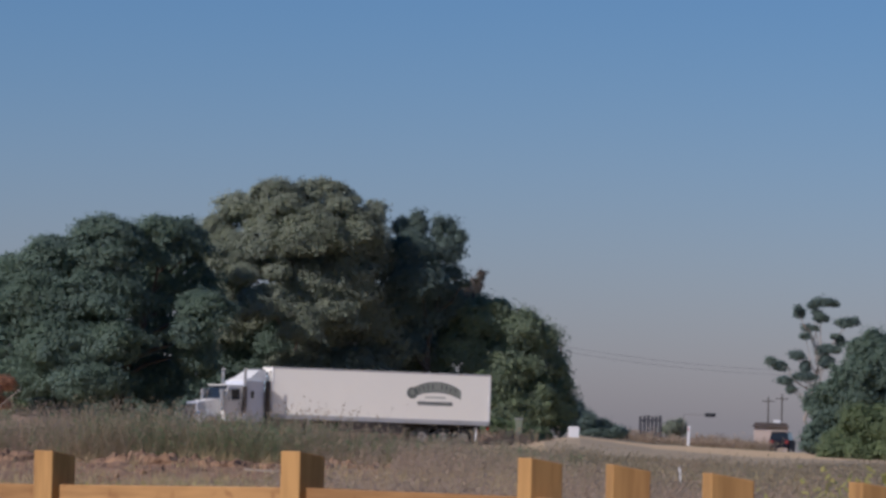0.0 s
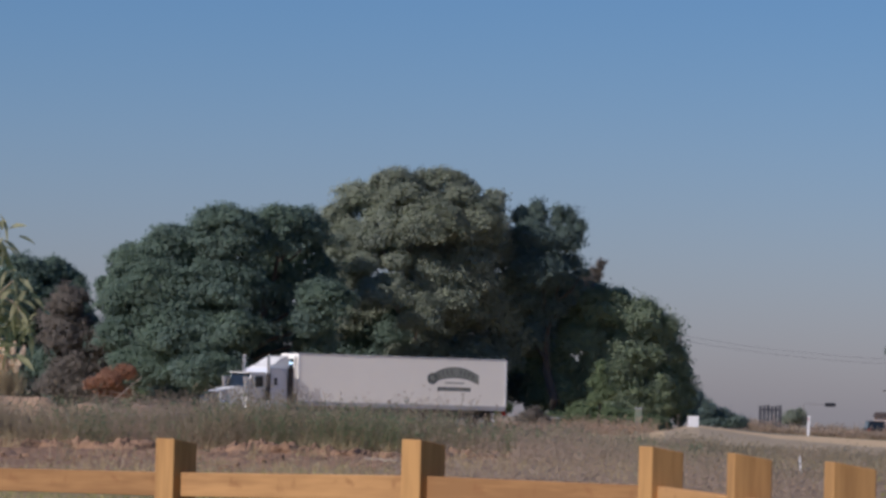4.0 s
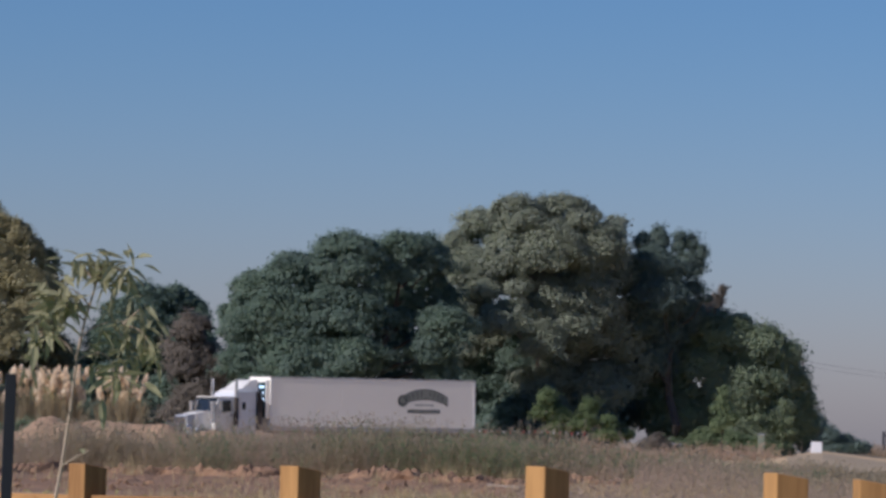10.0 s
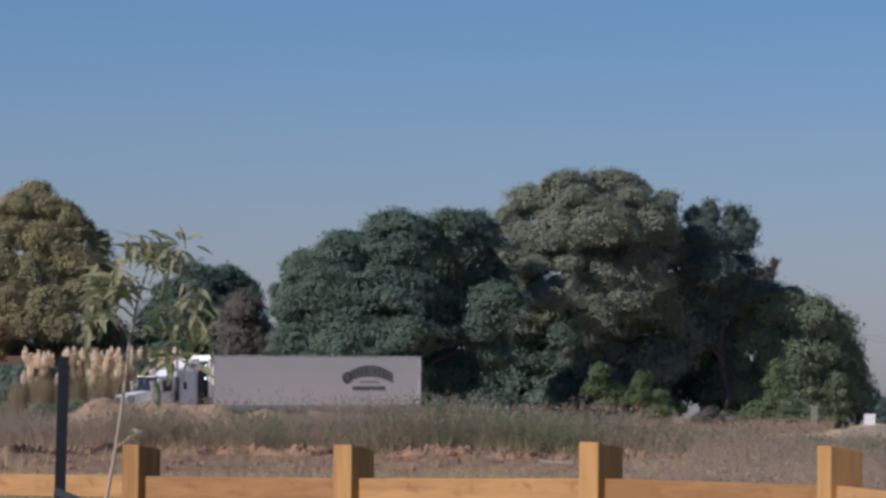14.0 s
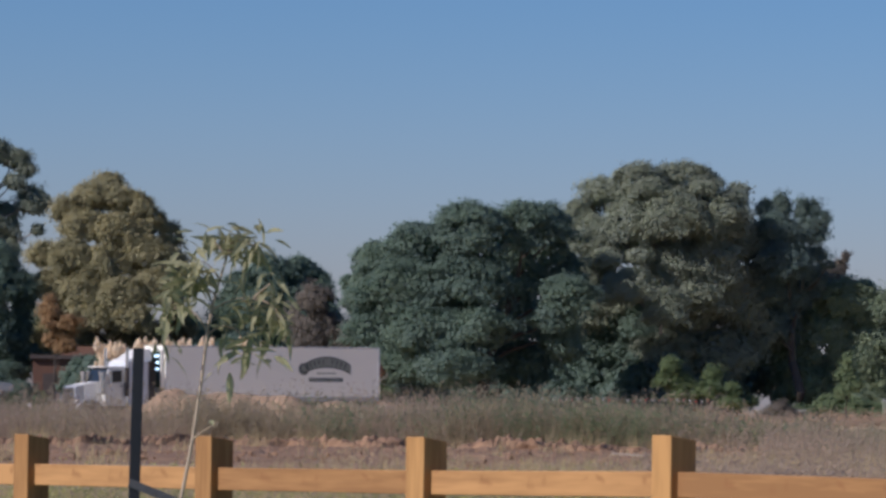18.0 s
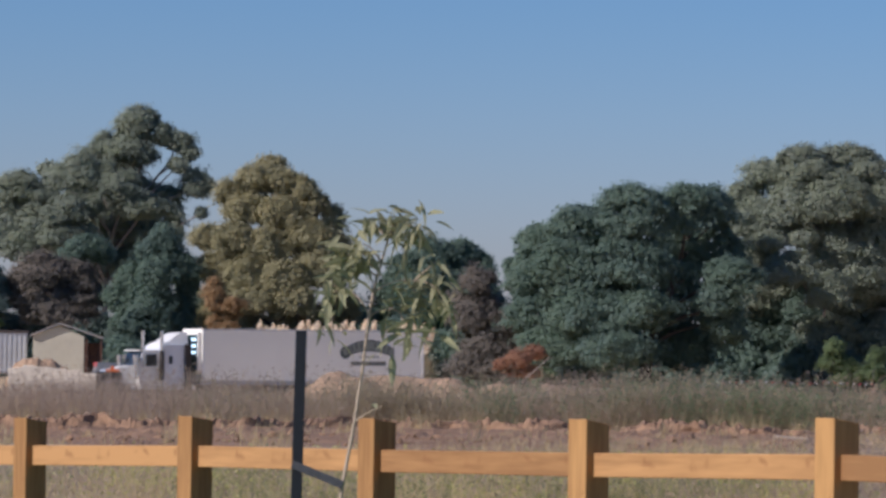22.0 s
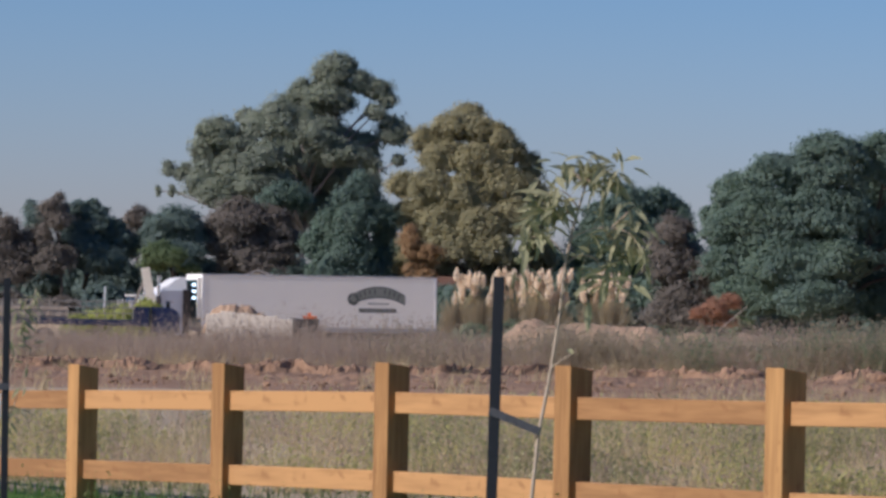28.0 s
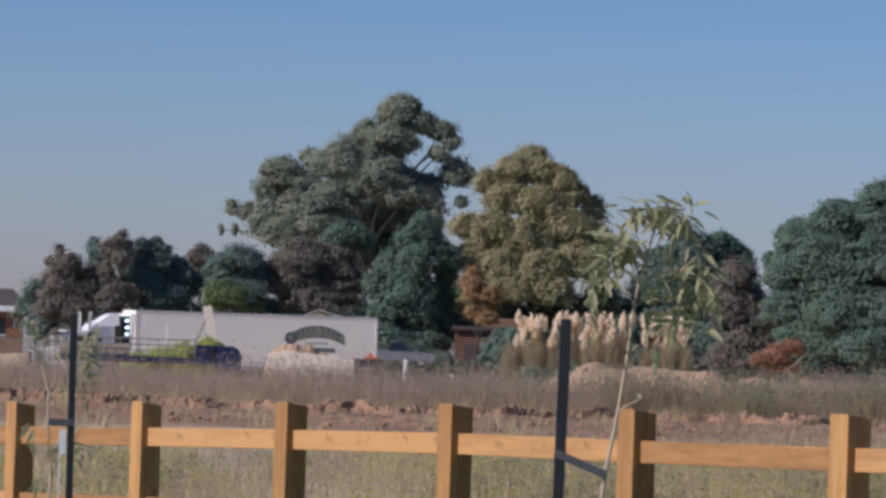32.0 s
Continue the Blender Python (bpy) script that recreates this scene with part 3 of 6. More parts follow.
    tree("pine_tree", "dark pine with upright tips behind the gum", 0.1, 273,
         [(-2.3, 0, 14.5, 0.64, 0.91), (-1.1, 0, 14.7, 0.64, 0.98), (0.2, 0, 14.5, 0.53, 0.91), (1, 0, 14.4, 0.49, 0.83), (1.6, 0, 13.8, 0.53, 0.76), (-1.4, -1.1, 12.7, 1.89, 1.36), (0.6, -0.6, 13, 1.28, 0.98), (-1, -1.8, 10.9, 2.12, 1.36), (1, -0.4, 11.4, 1.06, 0.57), (1.9, -0.2, 10.8, 0.6, 0.3), (-2.5, -0.1, 9.4, 1.89, 1.7), (-0.2, 1, 9, 1.74, 1.36), (-2, 1, 7.1, 2.12, 1.89), (1.1, 1, 9.8, 1.13, 0.91)],
         "pine_leaf", 13, pad=0.34, leaf=0.06, trunk=0.35, flat=1.0)
    tree("young_pine", "slim brownish pine tip above the thicket", -0.5, 280,
         [(0.3, 0, 11.6, 0.31, 0.43), (-0.2, 0.5, 10.9, 0.62, 0.62), (-0.8, -0.4, 10.5, 0.54, 0.46), (-0.2, 0.5, 9.3, 0.97, 1.16)],
         "mauve_leaf", 14, pad=0.25, leaf=0.05, trunk=0.12, flat=0.9)
    tree("broadleaf_tree", "pointed olive-green tree at the end of the thicket", -0.9, 277,
         [(-6.2, 0, 8, 1.61, 1.23), (-3.9, -0.9, 8.3, 1.84, 1.46), (-1.5, -2.4, 8.6, 1.76, 1.53), (-0.4, -1.4, 9.2, 1, 0.92), (0.9, -1.9, 7.8, 1.76, 1.61), (2.5, -1, 7, 1.38, 1.46), (2.7, -0.5, 5.5, 1.53, 1.61), (3.8, -0.2, 4.4, 1.07, 1.3), (4, 0.1, 2.7, 1.23, 1.53), (-6.1, -0.6, 5.7, 2.22, 2.22), (-3, -1.4, 5.8, 2.53, 2.22), (0.1, -1.9, 5.1, 2.53, 2.22), (-4.1, -1.4, 2.8, 2.68, 1.92), (-0.3, -1.6, 2.6, 3.07, 1.84), (2.4, -1.3, 2.9, 1.92, 1.76)],
         "olive_leaf", 15, pad=0.5, leaf=0.075, trunk=0.3, flat=0.9)
    tree("shrub", "fresh green climber shrub at the thicket's foot", 1.35, 251,
         [(-2.3, -0.2, 3.7, 0.69, 0.69), (-1.7, 0.2, 2.7, 0.94, 0.73), (-2.8, -0.4, 2.9, 0.49, 0.49), (0.3, 0, 3.2, 0.73, 0.59), (0.1, -0.7, 2.3, 0.87, 0.63), (1.5, -0.4, 2.3, 0.69, 0.63), (2.6, 0.4, 1.6, 0.69, 0.45), (-0.7, -0.6, 2, 0.38, 0.35), (-1.7, -0.3, 1.8, 0.9, 0.49), (1.2, -1, 1.5, 0.9, 0.42)],
         "bright_leaf", 16, pad=0.3, leaf=0.055, trunk=0, category='shrub', cover=0.42)
    tree("young_conifer", "small pale green conifer before dark trees", -0.6, 252, [(0, 0, 4.0, 0.3, 0.7), (-0.1, 0, 3.3, 0.55, 0.5), (0.3, 0, 2.7, 0.8, 0.5), (-0.3, 0, 2.3, 0.6, 0.4)], "bush_leaf", 17, pad=0.24, leaf=0.055, trunk=0.1, flat=0.8)
    tree("shrub", "low green shrub beside the gravel", -0.75, 256, [(-3.4, 0, 0.8, 1.3, 0.6), (-1.6, 0, 1.3, 1.3, 0.9), (-0.2, 0, 1.1, 1.4, 0.9), (1.4, 0, 0.9, 1.4, 0.7), (2.8, 0, 0.7, 1.2, 0.6)], "bush_leaf", 18, pad=0.26, leaf=0.055, trunk=0, category="shrub")
    tree("shrub", "dry rust-brown shrub beside the gravel", 0.32, 250, [(0, 0, 1.2, 0.6, 0.5), (0.5, 0, 0.7, 0.9, 0.5), (-0.6, 0, 0.8, 0.6, 0.5)], "mauve_leaf", 20, pad=0.22, leaf=0.05, trunk=0, category="shrub", cover=1.0)
    tree("shrub", "grey-green shrubs tailing off along the road", -2.2, 300,
         [(-0.6, 0, 1.7, 1, 0.91), (0.6, 0.5, 1.3, 1, 0.66), (1.8, -0.4, 1, 0.83, 0.5), (-1.3, 0.5, 2.3, 0.66, 1), (0, -0.2, 0.8, 1.66, 0.58)],
         "pine_leaf", 21, pad=0.28, leaf=0.065, trunk=0, category='shrub')
    tree("shrub", "far olive shrub on a low bank", -3.3, 332,
         [(0, 0, 1.5, 0.83, 0.55), (0.6, 0.5, 1.6, 0.55, 0.64), (-0.5, -0.4, 1.2, 0.73, 0.37), (0.4, 0.5, 1.1, 1.01, 0.41)],
         "gum_leaf", 25, pad=0.22, leaf=0.06, trunk=0, category='shrub')
    # the open gum and the trees at the road's far end
    tree("gum_tree", "open tall gum with flat leaf pads on bare limbs", -5.12, 290,
         [(1.3, 0, 10.6, 1.16, 0.32), (0.5, 0.4, 10.4, 0.48, 0.28), (-0.4, 0, 9.8, 0.52, 0.44), (-0.5, -0.4, 10.1, 0.32, 0.28), (1.1, -0.3, 9.5, 0.64, 0.36), (0.8, 0.3, 9.9, 0.4, 0.24), (2.9, 0, 9.2, 0.96, 0.32), (3.5, 0, 9.4, 0.4, 0.28), (0.4, 0.4, 8.8, 0.68, 0.24), (2.2, 0, 8.2, 0.44, 0.24), (0, -0.3, 8.2, 0.48, 0.28)] +
         [(-0.5, 0, 6.8, 0.64, 0.36), (-2.3, 0, 6.4, 0.44, 0.32), (-1.7, 0.3, 6, 0.6, 0.4), (0.1, 0, 6, 0.52, 0.44), (-1.3, 0, 5, 0.76, 0.32), (0.1, -0.3, 5.3, 0.96, 0.32), (-0.9, 0, 4.4, 0.44, 0.36), (1.8, 0, 7.3, 0.88, 0.36), (1.2, 0.3, 7.1, 0.48, 0.32), (1.6, 0, 6.4, 0.68, 0.52), (2.5, 0.3, 7.9, 0.48, 0.4)],
         "pine_leaf", 23, pad=0.2, leaf=0.055, trunk=0.13, bark='pale_bark', foot=-0.3)
    tree("broadleaf_tree", "dark green trees massed above the road's edge", -6.3, 284,
         [(-1.1, -1.3, 7.5, 1.49, 1.02), (-2.2, -1, 7.1, 0.94, 0.9), (-1.6, -1.9, 5.6, 1.73, 1.34), (-3.3, -0.7, 5.5, 0.79, 0.71), (-3.7, -1.3, 4.2, 1.3, 1.02), (-2.1, -1.6, 4, 1.57, 1.18), (-5.1, 0.4, 3.2, 0.94, 0.86), (-4, -1, 2.6, 1.34, 1.02), (-2.1, -1.4, 2.7, 1.57, 1.1), (-0.1, -1.5, 6.2, 1.73, 1.96), (0, -0.6, 3.7, 1.73, 1.96), (1.1, 0, 6.2, 2.36, 2.75), (1.1, -0.2, 3.3, 2.36, 2.36), (-4.6, -1, 1.0, 1.5, 1.2), (-2.6, -1.2, 0.9, 1.9, 1.3), (-0.4, -1.2, 0.9, 2.0, 1.4), (1.6, -1, 0.9, 2.0, 1.4)],
         "dark_leaf", 24, pad=0.45, leaf=0.075, trunk=0.25, foot=-0.2)
    tree("shrub", "yellow-green shrubs on the road's far edge", -6.1, 268,
         [(-1, -0.5, 2.4, 1.26, 0.96), (-1.9, 0.2, 1.2, 1.04, 0.74), (0.1, -0.8, 1.9, 1.11, 1.11), (-2.8, 0.5, 1, 0.67, 0.52), (1.1, -0.2, 2.3, 1.26, 1.26), (-2.6, -0.4, 0.2, 1.2, 0.7), (-1.0, -0.6, 0.3, 1.4, 0.8), (0.8, -0.6, 0.5, 1.5, 1.0)],
         "bush_leaf", 26, pad=0.36, leaf=0.065, trunk=0, category='shrub')
    # the trees behind the pampas and the yard
    tree("broadleaf_tree", "dark tree half hidden behind the sapling", 7.6, 282,
         [(0.3, -1.5, 9.8, 1.87, 1.48), (2.5, -0.5, 10.1, 1.48, 1.17), (3.8, -0.6, 9.1, 1.01, 1.09), (1.9, -0.8, 7.8, 2.26, 1.95), (-0.4, -1.5, 7.4, 1.95, 1.95), (-1.6, -0.7, 8.9, 1.33, 1.33), (-2.3, 0.4, 6.9, 1.56, 1.95), (4.1, -0.1, 7.3, 1.17, 1.56), (0.4, 1, 5.1, 2.34, 1.95), (3.6, 1, 5.2, 1.79, 1.95), (-2.3, 1, 4.6, 2.34, 1.95)],
         "dark_leaf", 27, pad=0.5, leaf=0.075, trunk=0.3)
    tree("shrub", "mauve-brown bare twiggy shrub beside the dark tree", 6.75, 266,
         [(-0.8, -0.7, 7.9, 1.1, 0.88), (-0.6, -0.3, 5.7, 1.62, 1.47), (1.6, -0.6, 5.3, 1.25, 1.1), (0.2, -0.5, 3.9, 1.66, 1.1), (-1.6, -0.2, 6.7, 0.81, 0.88), (1.8, -0.1, 3.7, 1.1, 1.1), (-0.7, -0.3, 2.5, 1.66, 1.1), (0.9, -0.9, 2.1, 1.66, 0.96)],
         "mauve_leaf", 28, grow=1.18, pad=0.5, leaf=0.06, trunk=0.12, category='shrub', cover=0.35)
    tree("shrub", "rust-red shrub at the dark tree's foot", 6.25, 243,
         [(-0.3, -0.4, 2.7, 0.94, 0.61), (0.7, 0.5, 3.2, 0.74, 0.54), (-1.3, -0.4, 2.4, 0.54, 0.4), (0.1, 0.2, 2, 1.14, 0.4)],
         "red_leaf", 29, pad=0.25, leaf=0.05, trunk=0, category='shrub', cover=0.5)
    tree("broadleaf_tree", "autumn-brown deciduous tree with a pointed crown", 9.85, 285,
         [(0.1, 0, 16.2, 1.26, 0.79), (-1, -3.1, 15.1, 1.34, 0.95), (0.8, -2.8, 14.9, 1.46, 1.06), (-2.8, -2.7, 14.1, 1.1, 0.95), (-1.5, -2.9, 13.1, 1.74, 1.26), (2.3, -3.3, 14.5, 1.06, 0.95), (3, -3, 13.4, 1.22, 1.14), (0.9, -3.6, 12.6, 1.74, 1.34), (4.5, -2.1, 12.4, 0.95, 0.95), (-4.3, -1.5, 11, 1.1, 1.06), (-2.2, -4.2, 10.7, 1.74, 1.46), (0, -4.4, 10.3, 1.74, 1.46), (2.6, -3.9, 11, 1.74, 1.46)] +
         [(4.6, -2.6, 10.6, 1.1, 1.18), (-3.6, -2.5, 8.9, 1.34, 1.18), (-1.4, -5, 8.4, 1.74, 1.46), (1, -5.4, 8.1, 1.74, 1.46), (3.4, -4.5, 8.9, 1.74, 1.42), (4.5, -3.2, 8.6, 1.18, 1.34), (-0.8, -6, 6.6, 1.5, 1.1), (1.8, -6, 6.6, 1.58, 1.1), (-3.0, -1, 7.1, 1.3, 1.2), (-3.9, -1, 5.4, 1.18, 1.03), (-1.7, -1, 5.1, 1.5, 1.03), (0.9, -1, 5, 1.58, 1.03), (3.3, -1, 5.4, 1.5, 1.1), (5.3, -1, 6.4, 1.18, 1.42)],
         "brown_leaf", 30, flat=0.95, pad=0.34, leaf=0.07, trunk=0.35)
    tree("broadleaf_tree", "orange-brown autumn sapling beside the outbuilding", 10.5, 268,
         [(-0.4, -0.1, 6.4, 0.74, 0.82), (0.4, 0.2, 5.5, 0.74, 0.67), (0.8, -0.4, 6.1, 0.74, 0.67), (-0.5, 0.5, 7.2, 0.67, 0.74), (0.6, -0.4, 4.6, 0.82, 0.59), (-0.3, 0, 4.9, 0.7, 0.6)],
         "orange_leaf", 31, pad=0.3, leaf=0.06, trunk=0.1)
    tree("gum_tree", "very tall layered gum with gaps in its crown", 12.2, 300,
         [(2.7, 0, 20.2, 1.41, 0.91), (2.1, 0, 19.5, 1.08, 0.83), (4.1, 0, 19.2, 1.08, 0.91), (5.5, 0, 18.6, 1.08, 0.75), (6.4, 0, 17.8, 0.66, 0.66), (5.6, -1, 16.9, 0.91, 0.66), (7, 0, 15.5, 1.12, 1.08), (7.3, 0, 13.4, 0.5, 0.46), (1.9, 0, 18.7, 1.25, 1), (0.3, 0, 18.3, 1.16, 0.83), (2.1, -1, 17.6, 1.66, 0.91), (-0.8, 0, 17.4, 1.08, 0.75), (-1.6, -4.1, 16.5, 1.25, 0.75), (-4, 0, 16.4, 0.83, 0.58)] +
         [(-2.9, -3.8, 15.6, 1.45, 0.91), (-5.9, -4.3, 14.8, 1.49, 1.08), (-4.4, -4.1, 13.8, 1.58, 1.16), (-7, -4.1, 13.4, 0.83, 0.91), (-1.4, -4.5, 15.6, 1.25, 0.75), (0.2, -3.8, 15.9, 1.08, 0.83), (1.3, -4.4, 15, 1.66, 1.04), (3.1, 1, 15, 1.08, 1), (4.8, 1, 14.6, 1.08, 0.91), (3.1, -4, 13.6, 2.16, 0.83), (5.2, 1, 13.6, 0.75, 1.08), (-0.9, -4.9, 13.5, 1.25, 0.83), (-2.6, -5.6, 13.2, 1.45, 1.04), (-4.8, -4.7, 12.3, 1.45, 1.04)] +
         [(-6.6, -4.5, 12, 1.08, 1.16), (-7.4, -4.5, 11.3, 0.75, 1.04), (-1.3, -5.2, 11.7, 1.16, 0.75), (-5.8, -5.4, 10.5, 1.45, 1.04), (-3.2, -5.6, 11.3, 1.49, 1.04), (0.5, 0, 12.4, 1.66, 1.04), (2.7, 0, 12, 1.87, 1.04), (5.4, 1, 11.9, 0.58, 1.66), (-9.6, 0, 12.4, 0.46, 0.54), (-8.8, 0, 12.1, 0.58, 0.5), (-10.3, 0, 10.8, 0.21, 0.37), (-9.3, 0, 10.8, 0.25, 0.46), (-8.3, 0, 12.4, 0.42, 0.5)] +
         [(-0.4, 3, 13.9, 2.57, 1.58), (-3.7, 3, 12.3, 2.41, 1.58), (2.2, 3, 12.9, 2.32, 1.41), (1.2, 2, 16.8, 1.74, 1.33), (-5.4, 3, 11.4, 2.08, 1.41), (2.0, 1, 9.6, 2.0, 1.5), (4.2, 1, 9.8, 1.6, 1.5), (-0.4, 1, 9.8, 2.0, 1.4), (-2.8, 1, 9.6, 2.0, 1.3)],
         "gum_leaf", 32, grow=1.14, pad=0.46, leaf=0.07, trunk=0.4, bark='pale_bark')
    tree("broadleaf_tree", "dark green pointed evergreen before the tall gum", 11.5, 281,
         [(0.8, 0, 11.3, 0.62, 0.78), (0.8, -1.4, 10.4, 1.09, 0.93), (-0.2, -0.9, 9.7, 0.93, 1.01), (2.1, -0.9, 9, 1.09, 1.17), (-1.1, -0.4, 8, 1.28, 1.17), (0.8, -1.6, 8.5, 1.71, 1.32), (2.5, -0.1, 7.5, 0.78, 1.32), (-1.9, 0.4, 6.6, 1.32, 1.32), (0.1, -1.6, 6.4, 1.75, 1.36), (2.2, -0.3, 5.9, 0.97, 1.36), (-1.1, -1.4, 5.2, 1.56, 1.17), (0.9, -1.1, 5, 1.94, 1.17), (-1.3, -1.2, 2.9, 1.9, 1.5), (1.3, -1.0, 2.9, 1.9, 1.5)],
         "dark_leaf", 33, pad=0.42, leaf=0.07, trunk=0.25, flat=0.9)
    tree("broadleaf_tree", "small dense dark evergreen below the tall gum", 13.0, 286,
         [(3, -1, 10.2, 1.66, 0.87), (2, 0.5, 9.7, 1.03, 0.71), (4.1, -0.4, 9.8, 1.11, 0.79)],
         "dark_leaf", 34, pad=0.4, leaf=0.07, trunk=0.2)
    tree("broadleaf_tree", "olive-brown tangled tree behind the sheds", 12.7, 284,
         [(-1.6, -1.1, 8.4, 2.04, 1.3), (0.5, -0.1, 8.1, 1.57, 1.49), (1.2, -0.4, 6.7, 1.77, 1.57), (-1.5, -0.6, 6.6, 2.36, 1.57), (-3, -0.2, 7.5, 1.34, 1.18), (-0.4, -1.2, 5.5, 2.36, 1.1)],
         "mauve_leaf", 35, pad=0.46, leaf=0.07, trunk=0.2)
    tree("broadleaf_tree", "dark green round tree behind the sheds", 13.75, 283,
         [(-0.7, -1.2, 8.2, 1.49, 0.9), (-1.6, -0.3, 6.9, 1.64, 1.25), (0.3, -0.4, 7.2, 1.33, 1.33), (-2.2, 0.5, 8, 0.86, 0.7), (-0.4, -1.3, 5.9, 1.96, 1.02)],
         "pine_leaf", 36, pad=0.42, leaf=0.07, trunk=0.25)
    tree("broadleaf_tree", "dark green tree with a broad top behind the yard", 13.9, 286,
         [(-0.1, -1, 8.6, 1.15, 0.67), (-0.9, -0.1, 7.8, 1.35, 0.79), (1, -0.4, 8.2, 0.95, 0.87), (0.4, -0.2, 7.2, 1.58, 0.95), (-1.3, -0.2, 6.7, 1.35, 1.03)],
         "pine_leaf", 37, pad=0.42, leaf=0.07, trunk=0.25)
    tree("shrub", "bright green shrub behind the yard", 13.95, 268,
         [(-0.7, -0.5, 5.6, 1.41, 0.82), (-1.1, 0.5, 5, 1.11, 0.59), (0.1, -1.2, 5.4, 0.96, 0.67), (1.2, 0.5, 4.7, 0.89, 0.37)],
         "bright_leaf", 38, pad=0.32, leaf=0.06, trunk=0, category='shrub')
    tree("broadleaf_tree", "dark spreading cypress beyond the sheds", 15.2, 283,
         [(-3.7, 0, 8.9, 0.43, 0.59), (-0.3, -1.5, 8.9, 0.78, 0.67), (0.6, -0.8, 9, 0.78, 0.67), (1.3, 0, 8.6, 0.39, 0.55), (-3.3, -0.7, 8.1, 0.78, 0.98), (-0.7, -0.9, 7.8, 1.49, 0.94), (0.7, -1.6, 7.6, 1.33, 0.94), (2.2, -0.8, 7.8, 0.7, 0.51), (1.9, -0.5, 6.7, 1.72, 1.1), (-0.2, -1.6, 6.5, 1.76, 1.17), (3.2, 0.1, 6.3, 0.94, 0.94), (1.3, -1.8, 5.4, 1.96, 1.17)],
         "pine_leaf", 39, pad=0.4, leaf=0.07, trunk=0.25)
    tree("broadleaf_tree", "rust-brown dying tree among the cypresses", 15.3, 280,
         [(-1.3, 0, 9.5, 0.43, 0.5), (-1.7, -0.5, 8.7, 0.85, 0.7), (-0.9, 0.4, 8.7, 0.54, 0.62), (-1.3, -0.9, 7.9, 0.93, 0.7), (-2.3, 0.5, 6.4, 0.77, 1.47), (-0.6, -0.2, 5.6, 0.93, 0.77), (-1.5, -0.6, 5.2, 1.32, 1.01)],
         "mauve_leaf", 40, pad=0.36, leaf=0.065, trunk=0.15, cover=0.5)
    tree("broadleaf_tree", "grey-brown half-bare tree beside the cypress", 15.95, 281,
         [(-2.3, 0, 8.3, 0.43, 0.51), (-2.9, 0, 7.6, 0.51, 0.51), (-1.7, -1.2, 7.3, 1.09, 0.93), (-2, -0.5, 6.1, 1.48, 1.48), (-0.3, -0.4, 5.9, 1.09, 1.56), (-1, -0.5, 4.6, 1.75, 1.17), (-2.7, -0.4, 4.6, 1.17, 1.36)],
         "mauve_leaf", 42, pad=0.4, leaf=0.065, trunk=0.2, cover=0.42)
    tree("broadleaf_tree", "far mauve-brown half-bare tree between darker trees", 14.4, 318,
         [(-0.3, -0.5, 9.3, 1.06, 0.84), (-0.9, 0.5, 8.6, 0.88, 0.7), (0.4, -0.4, 8.8, 0.88, 0.88), (-0.4, 0.1, 7.9, 1.23, 1.06)],
         "mauve_leaf", 43, pad=0.38, leaf=0.065, trunk=0.2, cover=0.4)
    tree("broadleaf_tree", "low dark tree near the far house", 16.75, 290,
         [(0.1, -0.4, 5.6, 0.88, 0.88), (0.8, 0.5, 4.8, 0.96, 0.96), (-0.2, -0.4, 4.6, 1.04, 1.04)],
         "dark_leaf", 44, pad=0.4, leaf=0.07, trunk=0.2)
    tree("shrub", "dark undergrowth shading the foot of the brown tree", 10.9, 290,
         [(-0.2, 0, 8.6, 1.04, 1.36), (0.2, 0.5, 6.6, 1.2, 1.36), (-0.1, -0.4, 4.4, 1.36, 1.36), (2.4, 0.3, 4.3, 1.6, 1.2), (4.8, -0.5, 4.3, 1.6, 1.2), (7.2, -0.4, 4.4, 1.6, 1.2), (9.6, 0.2, 4.5, 1.6, 1.44), (11.6, -0.1, 5.3, 1.44, 1.6)],
         "dark_leaf", 46, pad=0.45, leaf=0.10, trunk=0, category='shrub')
    # paler leaves than the other undergrowth, to brighten this shaded foot
    tree("shrub", "undergrowth at the foot of the olive tree, its leaves paled to lift the shade", 0.2, 281,
         [(-3.5, 0, 4.1, 1.56, 1.94), (-1.5, 0.5, 3.4, 1.71, 1.94), (0.8, -0.4, 3, 1.71, 1.94), (3.2, 0.5, 2.7, 1.71, 1.79), (5.5, -0.2, 2.6, 1.71, 1.63), (7.9, -0.1, 2.5, 1.56, 1.56), (9.6, 0.4, 2.1, 1.17, 1.4), (-5, -0.1, 2.9, 1.56, 1.94)],
         "gum_leaf", 47, pad=0.45, leaf=0.10, trunk=0, category='shrub')
    tree("shrub", "dark undergrowth behind the pampas", 7.9, 276,
         [(-0.1, 0, 4.2, 1.53, 1.37), (1.9, 0.5, 3.5, 1.53, 1.37), (3.8, -0.4, 3.7, 1.53, 1.53), (5.7, 0.5, 3.2, 1.37, 1.37), (-2.4, -0.2, 3.8, 1.53, 1.37)],
         "dark_leaf", 48, pad=0.45, leaf=0.10, trunk=0, category='shrub')
